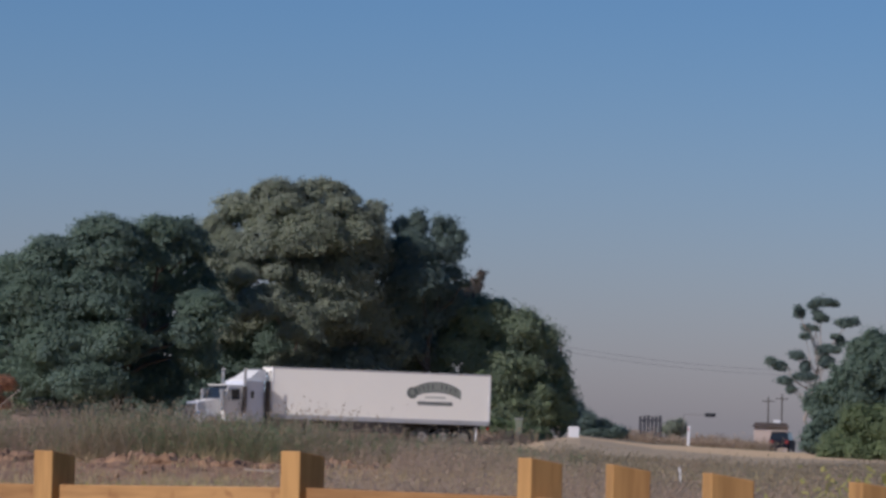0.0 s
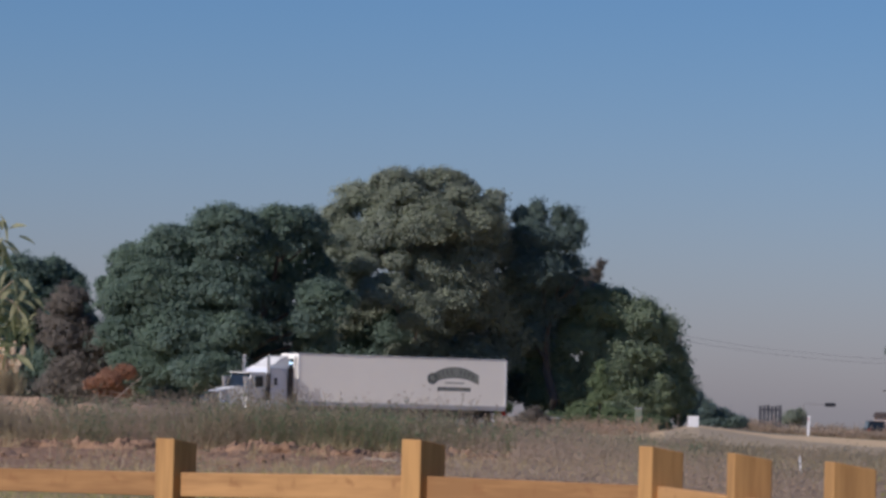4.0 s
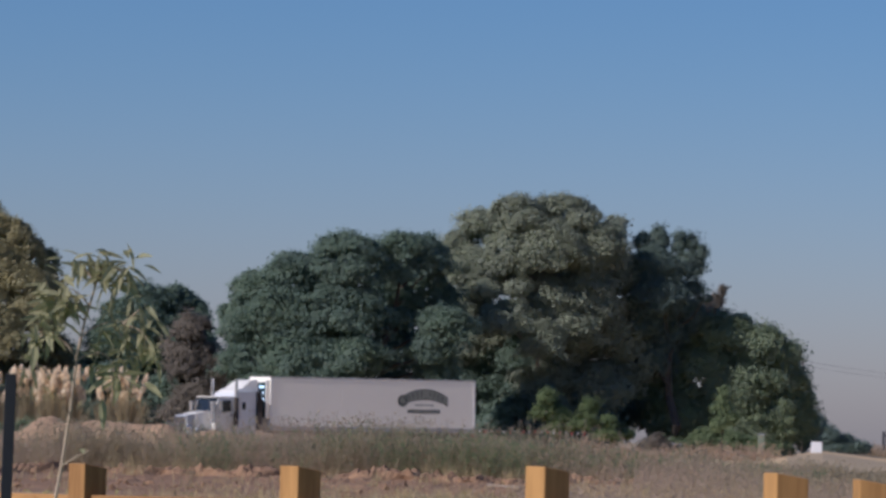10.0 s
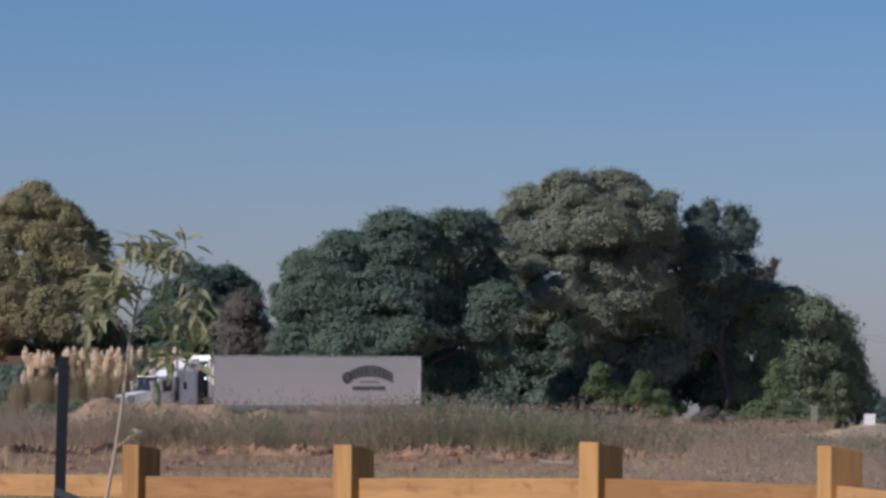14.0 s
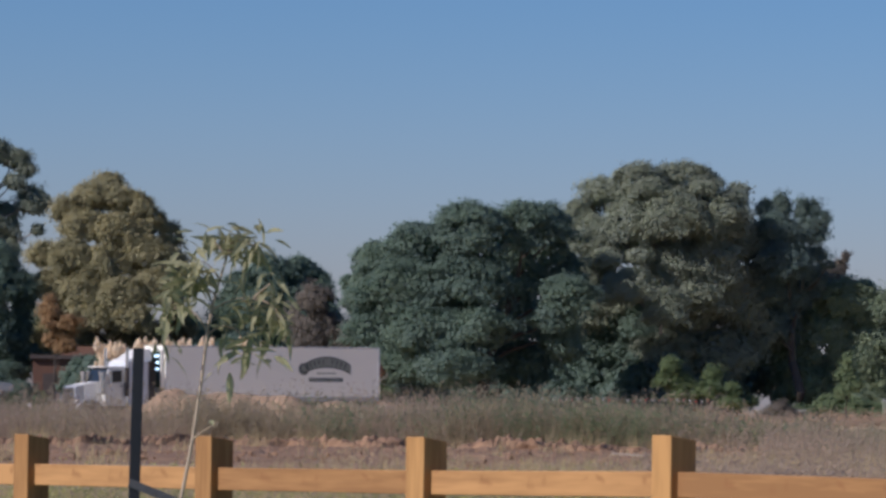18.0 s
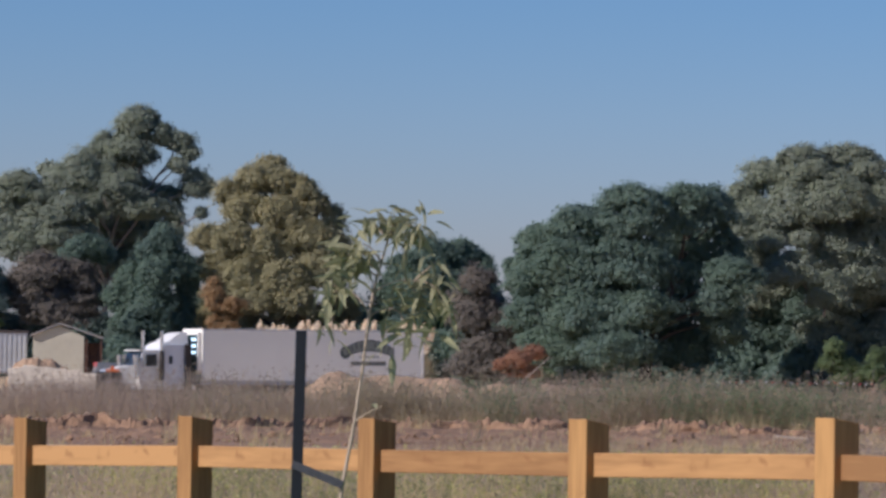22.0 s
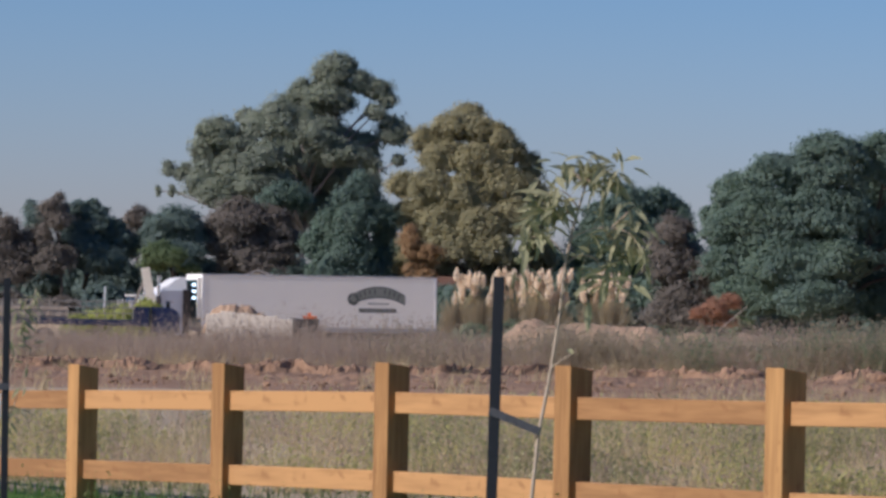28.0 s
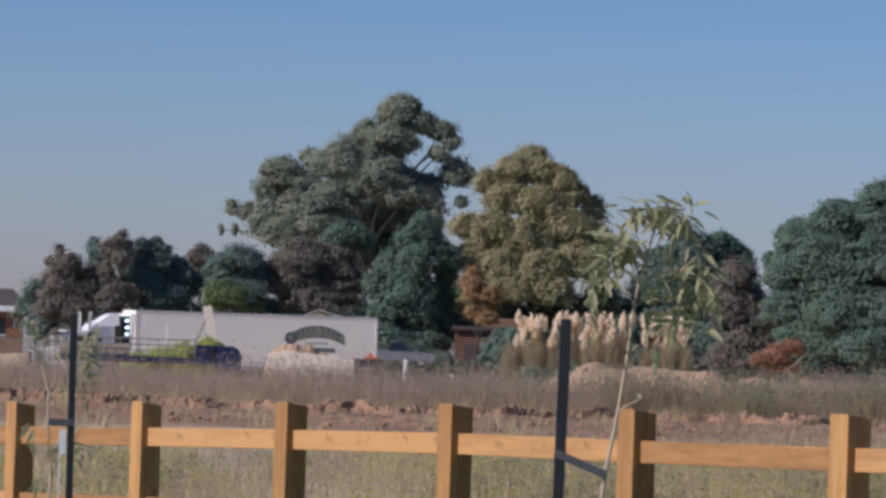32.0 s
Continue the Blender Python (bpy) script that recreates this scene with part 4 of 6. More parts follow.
    tree("shrub", "dark hedge of undergrowth behind the yard", 14.5, 289,
         [(-10.7, 0, 3.4, 1.2, 1.44), (-8.7, 0.4, 3.6, 1.36, 1.6), (-6.7, -0.6, 3.5, 1.36, 1.6), (-4.7, 0.3, 3.7, 1.36, 1.76), (-2.7, -0.5, 3.6, 1.36, 1.6), (-0.7, -0.4, 3.9, 1.36, 1.6), (1.3, 0.1, 3.7, 1.36, 1.6), (3.3, -0.4, 4, 1.36, 1.6), (5.3, -0.2, 3.9, 1.44, 1.76), (7.3, -0.8, 4.1, 1.44, 1.76), (9.3, 0.1, 4, 1.44, 1.76), (11.3, 0, 4.2, 1.44, 1.76), (13.3, -0.2, 4.1, 1.44, 1.76)],
         "pine_leaf", 45, pad=0.45, leaf=0.10, trunk=0, category='hedge')
    for i, (az, d, h, mat) in enumerate(((10.95, 266, 1.9, "bush_leaf"), (9.5, 236, 1.6, "olive_leaf"), (8.95, 236, 1.8, "olive_leaf"), (8.0, 236, 1.6, "olive_leaf"), (7.7, 236, 1.6, "bush_leaf"), (11.2, 266, 2.9, "dark_leaf"), (11.55, 267, 2.6, "dark_leaf"), (11.9, 266, 2.6, "dark_leaf"))):
        tree("shrub", "low green shrub among the pampas and sheds", az, d, [(-0.8, 0, h * 0.42, 1.1, h * 0.5), (0.8, 0.2, h * 0.38, 1.1, h * 0.45)], mat, 130 + i, pad=0.3, leaf=0.06, trunk=0, category="shrub", group="verge shrubs")
    # the undergrowth that closes the foot of the thicket
    for i, (az, h, mat) in enumerate(((5.6, 2.6, "bush_leaf"), (4.9, 2.2, "dark_leaf"), (3.9, 2.8, "dark_leaf"), (3.0, 2.6, "dark_leaf"), (7.3, 3.0, "dark_leaf"), (8.3, 3.4, "mauve_leaf"), (9.2, 3.6, "brown_leaf"), (13.2, 3.4, "dark_leaf"), (14.5, 3.4, "pine_leaf"), (2.2, 3.0, "dark_leaf"), (8.0, 2.6, "dark_leaf"), (15.9, 2.8, "mauve_leaf"), (12.2, 4.0, "dark_leaf"), (1.7, 3.4, "dark_leaf"), (6.2, 2.8, "mauve_leaf"), (4.4, 2.6, "dark_leaf"), (3.4, 2.8, "dark_leaf"), (2.6, 3.0, "dark_leaf"), (8.7, 3.4, "dark_leaf"), (9.7, 3.8, "dark_leaf"), (1.45, 5.6, "dark_leaf"), (2.0, 5.0, "dark_leaf"), (2.45, 6.6, "dark_leaf"), (1.95, 6.8, "dark_leaf"), (1.6, 6.2, "pine_leaf"), (4.05, 4.6, "dark_leaf"), (3.6, 4.6, "dark_leaf"), (5.2, 4.4, "dark_leaf"), (5.95, 4.2, "dark_leaf"), (4.6, 4.4, "pine_leaf"))):
        tree("shrub", "dark undergrowth shrub beneath the trees", az, 272 + (i % 3) * 3, [(-1.6, 0, h * 0.55, 1.9, h * 0.55), (1.6, 0.5, h * 0.5, 1.9, h * 0.5)], mat, 60 + i, pad=0.5, leaf=0.13, trunk=0, category="shrub", group="undergrowth")


build_trees()


# ---- weeds and soil ----
def weed_top(az, d):
    """Height above the datum that the weeds reach: low before the open road, high before the thicket."""
    rise = np.interp(az, [-7, -2.6, -1.5, -0.4, 1.0, 2.0, 3, 4, 5.5, 6.8, 7.2, 9.3, 9.9, 12, 15, 19], [-0.41, -0.40, -0.28, -0.23, -0.19, -0.13, 0.02, 0.12, 0.16, 0.08, -0.03, -0.05, 0.07, 0.075, 0.07, 0.05])
    return 1.6 + d * np.tan(np.radians(rise))


def clumps(rng, name, label, mats, number, az0, az1, d0, d1, power, stalks, spread, leaves, leaf, low, thin, tall=None, edge=None, tops=None):
    """Weeds in clumps: every clump has its own height, spread and leafiness."""
    c, az, d = scatter(rng, number, az0, az1, d0, d1, power)
    keep = edge(az, d, c)
    c, az, d = c[keep], az[keep], d[keep]
    full = tall(az, d, c) if tall else np.maximum(0.12, weed_top(az, d) - c[:, 2]) * np.where((d > 142) & (az > 0), 0.82, 1) * np.where(az < -1.2, 0.78, 1)
    full = full * np.clip([0.98 + 0.75 * noise.noise((x * 0.28, y * 0.05, 4)) + 0.55 * noise.noise((x * 0.75, y * 0.25, 8)) for x, y in c[:, :2]], 0.45, 1.40)
    h = np.clip(full, 0.1, 1.9) * (low + (1.12 - low) * rng.uniform(0, 1, len(c)) ** 1.3)
    per = np.maximum(4, stalks * rng.uniform(0.5, 1.5, len(c))).astype(int)
    i = np.repeat(np.arange(len(c)), per)
    r = spread * rng.uniform(0.5, 1.5, len(c))[i] * np.sqrt(np.clip(h[i], 0.2, 2))
    p = c[i] + np.stack([rng.normal(0, 1, len(i)) * r, rng.normal(0, 1, len(i)) * r, np.zeros(len(i))], 1)
    hs = h[i] * rng.uniform(0.55, 1.08, len(i))
    blades, cards = stems(rng, p, hs, rng.uniform(thin * 0.6, thin * 1.4, len(i)), 0.32, leaves, leaf)
    tagged(quads(name, blades, mats[0]), label, "weeds", kind="stuff")
    if cards is not None:
        tagged(quads(name + "_leaves", cards, mats[1]), "small leaves of the " + label, "weeds", kind="stuff")
    if tops:
        j = np.repeat(np.arange(len(p)), 2)
        q = p[j] + np.stack([rng.normal(0, 0.05, len(j)), rng.normal(0, 0.05, len(j)), hs[j] * rng.uniform(0.7, 0.98, len(j))], 1)
        tagged(quads(name + "_seed_heads", leaf_cards(rng, q, rng.normal(0, 1, (len(j), 3)), leaf * 0.9, 1.8), tops), "dry seed heads of the " + label, "weeds", kind="stuff")


def patchy(seed, sx, sy, level):
    return lambda az, d, c: np.array([noise.noise((x * sx + seed * 17.0, y * sy, seed)) for x, y in c[:, :2]]) > level


def build_weeds():
    rng = np.random.default_rng(5)
    # the belt of tall weeds between the turned soil and the road
    front = lambda az, d: d > np.where(az > 1.5, 129 - 5.5 * np.clip((az - 8) / 3, 0, 1), 60 + 69 * np.clip((az + 3.0) / 4.5, 0, 1))
    some = patchy(2, 0.26, 0.04, 0.08)
    more = patchy(5, 0.20, 0.05, -0.10)
    for name, label, mats, number, az0, az1, seeds in (
            ("dry_weeds", "tall dry mauve-brown weeds before the yard", ("weed", "seed"), 1900, 5.0, 19, None),
            ("brown_weeds", "tall warm brown weeds before the thicket", ("weed_warm", "weed_warm"), 1500, -0.5, 6.5, None),
            ("low_brown_weeds", "low warm brown weeds before the gravel road", ("weed_warm", "weed_olive"), 1200, -7, 0.5, None)):
        clumps(rng, name, label, mats, number, az0, az1, 60, 172, 0.62, 30, 0.50, 3, 0.026, 0.5, 0.018, edge=lambda az, d, c: front(az, d) & more(az, d, c), tops=seeds)
    clumps(rng, "green_weeds", "bushy dull green weeds before the road", ("weed_olive", "weed_olive"), 1900, -7, 19, 60, 170, 0.62, 26, 0.50, 7, 0.027, 0.6, 0.018, edge=lambda az, d, c: front(az, d) & some(az, d, c) & (rng.random(len(az)) < np.where(az > 5.5, 0.2, np.where(az < 0, 0.75, 0.7))))
    clumps(rng, "thick_weeds", "thick bushy grey-brown weeds before the yard", ("weed", "seed"), 420, 9.8, 18, 130, 146, 1.0, 34, 0.55, 4, 0.021, 0.6, 0.017, tall=lambda az, d, c: (weed_top(az, d) - c[:, 2]) * 0.74, edge=lambda az, d, c: d > 0)
    clumps(rng, "dark_weeds", "dark green broad-leaved weeds in the belt", ("weed_olive", "weed_olive"), 70, -3, 10.5, 128, 137, 1.0, 50, 0.50, 12, 0.027, 0.7, 0.02, edge=lambda az, d, c: front(az, d))
    clumps(rng, "green_bushes", "dark green bushy weeds among the brown", ("weed_olive", "bush_leaf"), 40, -2.0, 7.0, 128, 138, 1.0, 70, 0.50, 12, 0.030, 0.75, 0.02, edge=lambda az, d, c: d > 0)
    clumps(rng, "straw_tufts", "pale straw grass tufts at the belt's edge", ("straw", "straw"), 2000, -7, 19, 60, 136, 0.6, 18, 0.22, 0, 0.03, 0.5, 0.022, tall=lambda az, d, c: np.full(len(az), 0.55) * np.where(az < -1, 0.7, 1), edge=lambda az, d, c: (d > np.where(az > 1.5, 122, 60)) | (rng.random(len(az)) < 0.15))
    # the flowering field between the fence and the turned soil
    back = lambda az, d: (d > 26.5 + 12.5 * np.clip((az + 1) / 18, 0, 1)) & (d < np.where(az > 0.5, 90 - 17 * np.clip((az - 7) / 3, 0, 1), 110))
    for name, label, mats, number, stalks, leaves, leaf, high, level in (
            ("field_grass", "dry straw field grass behind the fence", ("straw", "straw"), 4000, 18, 0, 0.02, 0.44, -0.5),
            ("field_weeds", "dull green field weeds behind the fence", ("weed_green", "weed_green"), 1100, 22, 4, 0.010, 0.40, 0.05),
            ("field_dry_weeds", "brown seeding field weeds behind the fence", ("weed_warm", "rose_weed"), 2000, 10, 4, 0.014, 0.55, -0.12),
            ("field_flowers", "yellow flowering weeds behind the fence", ("weed_green", "flower"), 900, 14, 3, 0.009, 0.48, 0.10)):
        spots = patchy(len(name), 0.35, 0.13, level)
        clumps(rng, name, label, mats, number, -7.5, 19, 26, 110, 1.7, stalks, 0.24, leaves, leaf, 0.5, 0.011, tall=lambda az, d, c: np.full(len(az), high), edge=lambda az, d, c: back(az, d) & spots(az, d, c))
    for name, label, mats, number, level in (("field_bushes", "low bushy green weeds behind the fence", ("weed_olive", "weed_green"), 700, 0.05), ("field_bright_bushes", "bright yellow-green weed patches behind the fence", ("straw", "pale_weed"), 900, 0.06)):
        spots = patchy(len(name) + 3, 0.55, 0.18, level)
        clumps(rng, name, label, mats, number, 2, 19, 28, 62, 1.9, 30, 0.34, 6, 0.013, 0.4, 0.011, tall=lambda az, d, c: np.full(len(az), 0.60), edge=lambda az, d, c: back(az, d) & spots(az, d, c))
    clumps(rng, "corner_weeds", "tall mixed weeds beyond the fence's corner", ("rose_weed", "weed_warm"), 560, -7.5, 2, 32, 75, 1.0, 18, 0.3, 3, 0.015, 0.5, 0.012, tall=lambda az, d, c: np.clip(weed_top(az, d) - c[:, 2], 0.3, 0.75), edge=lambda az, d, c: d > 30, tops="seed")
    clumps(rng, "bank_grass", "rough olive grass on the road's far bank", ("weed_olive", "weed_warm"), 260, -4.6, -2.0, 306, 319, 1.0, 20, 0.5, 3, 0.06, 0.5, 0.045, tall=lambda az, d, c: np.full(len(az), 0.85), edge=lambda az, d, c: d > 0)
    clumps(rng, "tall_weeds", "tall bushy olive-brown weeds standing above the belt", ("weed_olive", "weed_olive"), 34, 0.5, 8.5, 129, 134, 1.0, 60, 0.55, 8, 0.030, 0.9, 0.02, tall=lambda az, d, c: (weed_top(az, d) - c[:, 2]) * 1.12, edge=lambda az, d, c: d > 0)
    clumps(rng, "verge_weeds", "low brown weeds on the verge before the thicket", ("rose_weed", "weed_warm"), 170, -1.3, 3.2, 238, 247, 1.0, 22, 0.5, 3, 0.05, 0.5, 0.04, tall=lambda az, d, c: np.full(len(az), 0.95), edge=lambda az, d, c: d > 0)
    # leafy weeds beyond the side fence
    clumps(rng, "leafy_weeds", "leafy pale yellow-green weeds beyond the side fence", ("pale_weed", "pale_weed"), 22, -6.6, -5.0, 44, 60, 1.0, 5, 0.2, 16, 0.036, 0.6, 0.02, tall=lambda az, d, c: 0.75 + 0.35 * np.clip(-5.0 - az, 0, 1), edge=lambda az, d, c: d > 0)
    # rank grass along the fence's foot, and the lawn
    p, az, d = scatter(rng, 30000, 1, 19, 25, 42)
    foot = np.interp(az, [2.2, 5.57, 8.45, 11.0, 13.3, 15.32, 17.04, 19], [24.7, 26.6, 28.5, 30.5, 32.6, 34.7, 36.8, 38.9])
    keep = abs(d - foot - 0.5) < 0.7
    p = p[keep]
    blades, leaves = stems(rng, p, rng.uniform(0.08, 0.34, len(p)), rng.uniform(0.006, 0.014, len(p)), 0.25, 2, 0.012)
    tagged(quads("fence_foot_grass", blades, "grass"), "rank green grass along the fence's foot", "grass", kind="stuff")
    tagged(quads("fence_foot_leaves", leaves, "weed_green"), "small weeds along the fence's foot", "weeds", kind="stuff")
    p, az, d = scatter(rng, 60000, 9, 19, 27, 38)
    keep = d < np.interp(az, [2.2, 5.57, 8.45, 11.0, 13.3, 15.32, 17.04, 19], [24.7, 26.6, 28.5, 30.5, 32.6, 34.7, 36.8, 38.9]) - 0.1
    p = p[keep]
    blades, _ = stems(rng, p, rng.uniform(0.03, 0.07, len(p)), rng.uniform(0.006, 0.012, len(p)), 0.4)
    tagged(quads("lawn_grass", blades, "grass"), "short bright green mown lawn grass", "grass", kind="stuff")
    # clods of the turned soil, in broken ridges
    p, az, d = scatter(rng, 6000, 0.3, 19, 90, 131)
    ridge = np.array([noise.noise((x * 0.10, y * 0.45, 5)) for x, y in p[:, :2]])
    p = p[ridge > -0.1]
    bm = bmesh.new()
    bmesh.ops.create_icosphere(bm, subdivisions=1, radius=1)
    base = np.array([v.co[:] for v in bm.verts])
    tri = np.array([[v.index for v in f.verts] for f in bm.faces])
    bm.free()
    n = len(p)
    size = rng.uniform(0.018, 0.05, (n, 1, 1)) * (0.7 + 1.6 * rng.random((n, 1, 1)) ** 12)
    a = rng.uniform(0, 2 * math.pi, n)
    spun = np.stack([base[None, :, 0] * np.cos(a)[:, None] - base[None, :, 1] * np.sin(a)[:, None], base[None, :, 0] * np.sin(a)[:, None] + base[None, :, 1] * np.cos(a)[:, None], np.repeat(base[None, :, 2], n, 0)], 2)
    pts = spun * size * rng.uniform(0.5, 1.5, (n, len(base), 1)) * rng.uniform(0.6, 1.6, (n, 1, 3)) + p[:, None] + np.array((0, 0, 0.02))
    tagged(quads("soil_clods", pts[:, tri].reshape(-1, 3, 3), "dirt"), "lumpy red-brown clods of turned soil", "soil", kind="stuff")


build_weeds()


def heap(name, label, category, az, d, lumps, mat, seed, rough=0.25, res=0.35):
    """A low heap of soil as one height field of overlapping lumps (x, y, height, rx, ry)."""
    at = spot(az, d)
    at.z = ground_z(at.x, at.y) - 0.05
    ob = thing(name, label, category, at, az)
    x0, x1 = min(l[0] - l[3] for l in lumps), max(l[0] + l[3] for l in lumps)
    y0, y1 = min(l[1] - l[4] for l in lumps), max(l[1] + l[4] for l in lumps)
    nx, ny = int((x1 - x0) / res) + 2, int((y1 - y0) / res) + 2
    bm = bmesh.new()
    grid = []
    for j in range(ny):
        row = []
        for i in range(nx):
            x, y = x0 + (x1 - x0) * i / (nx - 1), y0 + (y1 - y0) * j / (ny - 1)
            z = 0.0
            for lx, ly, h, rx, ry in lumps:
                r = math.hypot((x - lx) / rx, (y - ly) / ry)
                if r < 1:
                    z = max(z, h * (1 - r ** 2.4) ** 0.75)
            z += min(z, 0.7) * rough * (noise.noise((x * 0.7, y * 0.7, seed)) + 0.6 * abs(noise.noise((x * 1.9, y * 1.9, seed))) + 0.4 * noise.noise((x * 5, y * 5, seed)) + 0.3 * noise.noise((x * 11, y * 11, seed)))
            row.append(bm.verts.new((x, y, z)))
        grid.append(row)
    for j in range(ny - 1):
        for i in range(nx - 1):
            bm.faces.new((grid[j][i], grid[j][i + 1], grid[j + 1][i + 1], grid[j + 1][i]))
    part("soil", bm, mat, ob, smooth_faces=True)
    return ob


def build_mounds():
    rng = np.random.default_rng(31)
    def ridge(x0, x1, h0, h1, wide):
        return [(x0 + (x1 - x0) * i / 13, rng.uniform(-0.8, 0.8), rng.uniform(h0, h1) * (0.75 if i in (0, 13) else 1), rng.uniform(0.9, 1.5) * wide, rng.uniform(1.6, 2.6)) for i in range(14)]
    heap("soil_mound", "long ochre spoil mound beside the gravel road", "mound", 8.15, 188, ridge(-3.3, 3.3, 1.55, 1.68, 1.5) + [(-2.4, 1.0, 1.82, 1.5, 2.0)], "mound", 3, 0.22, 0.2)
    heap("soil_mound", "low weathered spoil mounds before the dark tree", "mound", 5.4, 190, ridge(-5.0, 6.0, 0.85, 1.25, 1.1), "mound", 4, 0.3, 0.25)
    heap("soil_mound", "pale grassy bank at the road's far side", "mound", -3.5, 312, ridge(-3.8, 4.6, 0.35, 0.62, 1.6), "field", 6, 0.3, 0.3)


build_mounds()


def build_bank():
    """The turned soil: a sheet of clods that ends in a low ragged bank before the weeds."""
    steps = [(-23.0 + 0.8 * i, 0.0) for i in range(28)] + [(-0.4, 0.0), (0.0, 0.02), (0.4, 0.05), (0.6, 0.18), (0.75, 0.30), (1.2, 0.33), (1.9, 0.28), (2.4, 0.30), (3.2, 0.22), (4.6, 0.10), (6.0, 0.0)]
    n = 900
    bm = bmesh.new()
    last = None
    for i in range(n + 1):
        az = 0.4 + 18.8 * i / n
        d0 = 121.5 - 5.0 * smooth(8, 11, az)
        row = []
        for k, (off, h) in enumerate(steps):
            wave = (1.6 * noise.noise((az * 0.9, 3.0, 0)) + 0.5 * noise.noise((az * 3.1, k * 0.3, 1))) * smooth(-8, 0, off)
            p = spot(az, d0 + off * 0.9 + wave)
            rise = h * (0.62 + 0.80 * noise.noise((az * 1.1, 0, 5)) + 0.35 * noise.noise((az * 3.7, k * 0.5, 7)) + 0.25 * noise.noise((az * 8.3, k * 0.9, 9)) + 0.30 * noise.noise((az * 13.0, k * 1.3, 2)) + 0.22 * noise.noise((az * 31.0, k * 2.3, 4)))
            # clods thrown up by the plough, thicker towards the bank
            rough = smooth(-23, -10, off) * (1 - smooth(3, 6, off))
            clod = 0.13 * abs(noise.noise((p.x * 0.9, p.y * 0.45, 2))) + 0.11 * max(0.0, noise.noise((p.x * 2.1, p.y * 0.9, 6))) + 0.05 * noise.noise((p.x * 5.0, p.y * 2.0, 8))
            row.append(bm.verts.new((p.x, p.y, ground_z(p.x, p.y) - 0.03 + max(0.0, rise) + rough * max(0.0, clod))))
        if last:
            for k in range(len(steps) - 1):
                bm.faces.new((row[k], last[k], last[k + 1], row[k + 1]))
        last = row
    bmesh.ops.recalc_face_normals(bm, faces=bm.faces)
    part("soil", bm, "dirt", thing("soil_bank", "low ragged bank of turned red-brown soil", "soil", kind="structure"))


build_bank()


# ---- pampas ----
def build_pampas():
    rng = np.random.default_rng(77)
    for az, n in ((9.95, 4), (9.6, 7), (9.15, 10), (8.8, 11), (8.55, 8), (7.98, 11), (7.74, 9)):
        at = spot(az, 238 + rng.uniform(-2, 2))
        at.z = ground_z(at.x, at.y)
        ob = thing("pampas_grass", "pampas clump with upright cream plumes", "grass", at, az, "pampas clumps")
        k = 900
        a, out = rng.uniform(0, 2 * math.pi, k), rng.uniform(0.15, 1.5, k)
        base = np.stack([np.cos(a) * 0.3, np.sin(a) * 0.3, np.zeros(k)], 1)
        tip = np.stack([np.cos(a) * out, np.sin(a) * out, rng.uniform(1.3, 3.5, k)], 1)
        side = np.stack([-np.sin(a), np.cos(a), np.zeros(k)], 1) * 0.05
        quads("leaves", np.stack([base - side, base + side, tip], 1), "weed_olive", ob)
        for i in range(int(n * 2.1)):
            x, y, h = rng.uniform(-0.8, 0.8), rng.uniform(-0.5, 0.5), rng.uniform(3.2, 4.7) if i % 4 else rng.uniform(4.2, 4.8)
            bm = bmesh.new()
            rod(bm, (x * 0.4, y * 0.4, 0.3), (x, y, h - 0.4), 0.018, 0.012, 5)
            stalk = part("stalk", bm, "straw", ob)
            m = 150
            f = rng.uniform(0, 1, m)
            r = 0.15 * np.sin(np.clip(f, 0.02, 1) ** 0.7 * math.pi) + 0.02
            b = rng.uniform(0, 2 * math.pi, m)
            p = np.stack([x + r * np.cos(b) + (0.05 + 0.25 * x) * f, y + r * np.sin(b), h - 0.55 + 0.80 * f], 1)
            quads("plume", leaf_cards(rng, p, np.stack([np.cos(b), np.sin(b), 0 * b], 1), 0.042, 2.0, 0.4), "plume", stalk)


build_pampas()


# ---- saplings and stakes ----
LEAF = None


def leaf_mesh():
    """One long drooping leaf along x, folded on its midrib, one unit long."""
    bm = bmesh.new()
    rows = []
    for f, w in ((0.0, 0.01), (0.2, 0.090), (0.45, 0.118), (0.75, 0.075), (1.0, 0.004)):
        z = -0.28 * f * f
        rows.append([bm.verts.new((f, -w, z + w * 0.35)), bm.verts.new((f, 0, z)), bm.verts.new((f, w, z + w * 0.35))])
    for a, b in zip(rows, rows[1:]):
        bm.faces.new((a[0], b[0], b[1], a[1]))
        bm.faces.new((a[1], b[1], b[2], a[2]))
    me = bpy.data.meshes.new("leaf")
    bm.to_mesh(me)
    bm.free()
    me.materials.append(M["sap_leaf"])
    return me


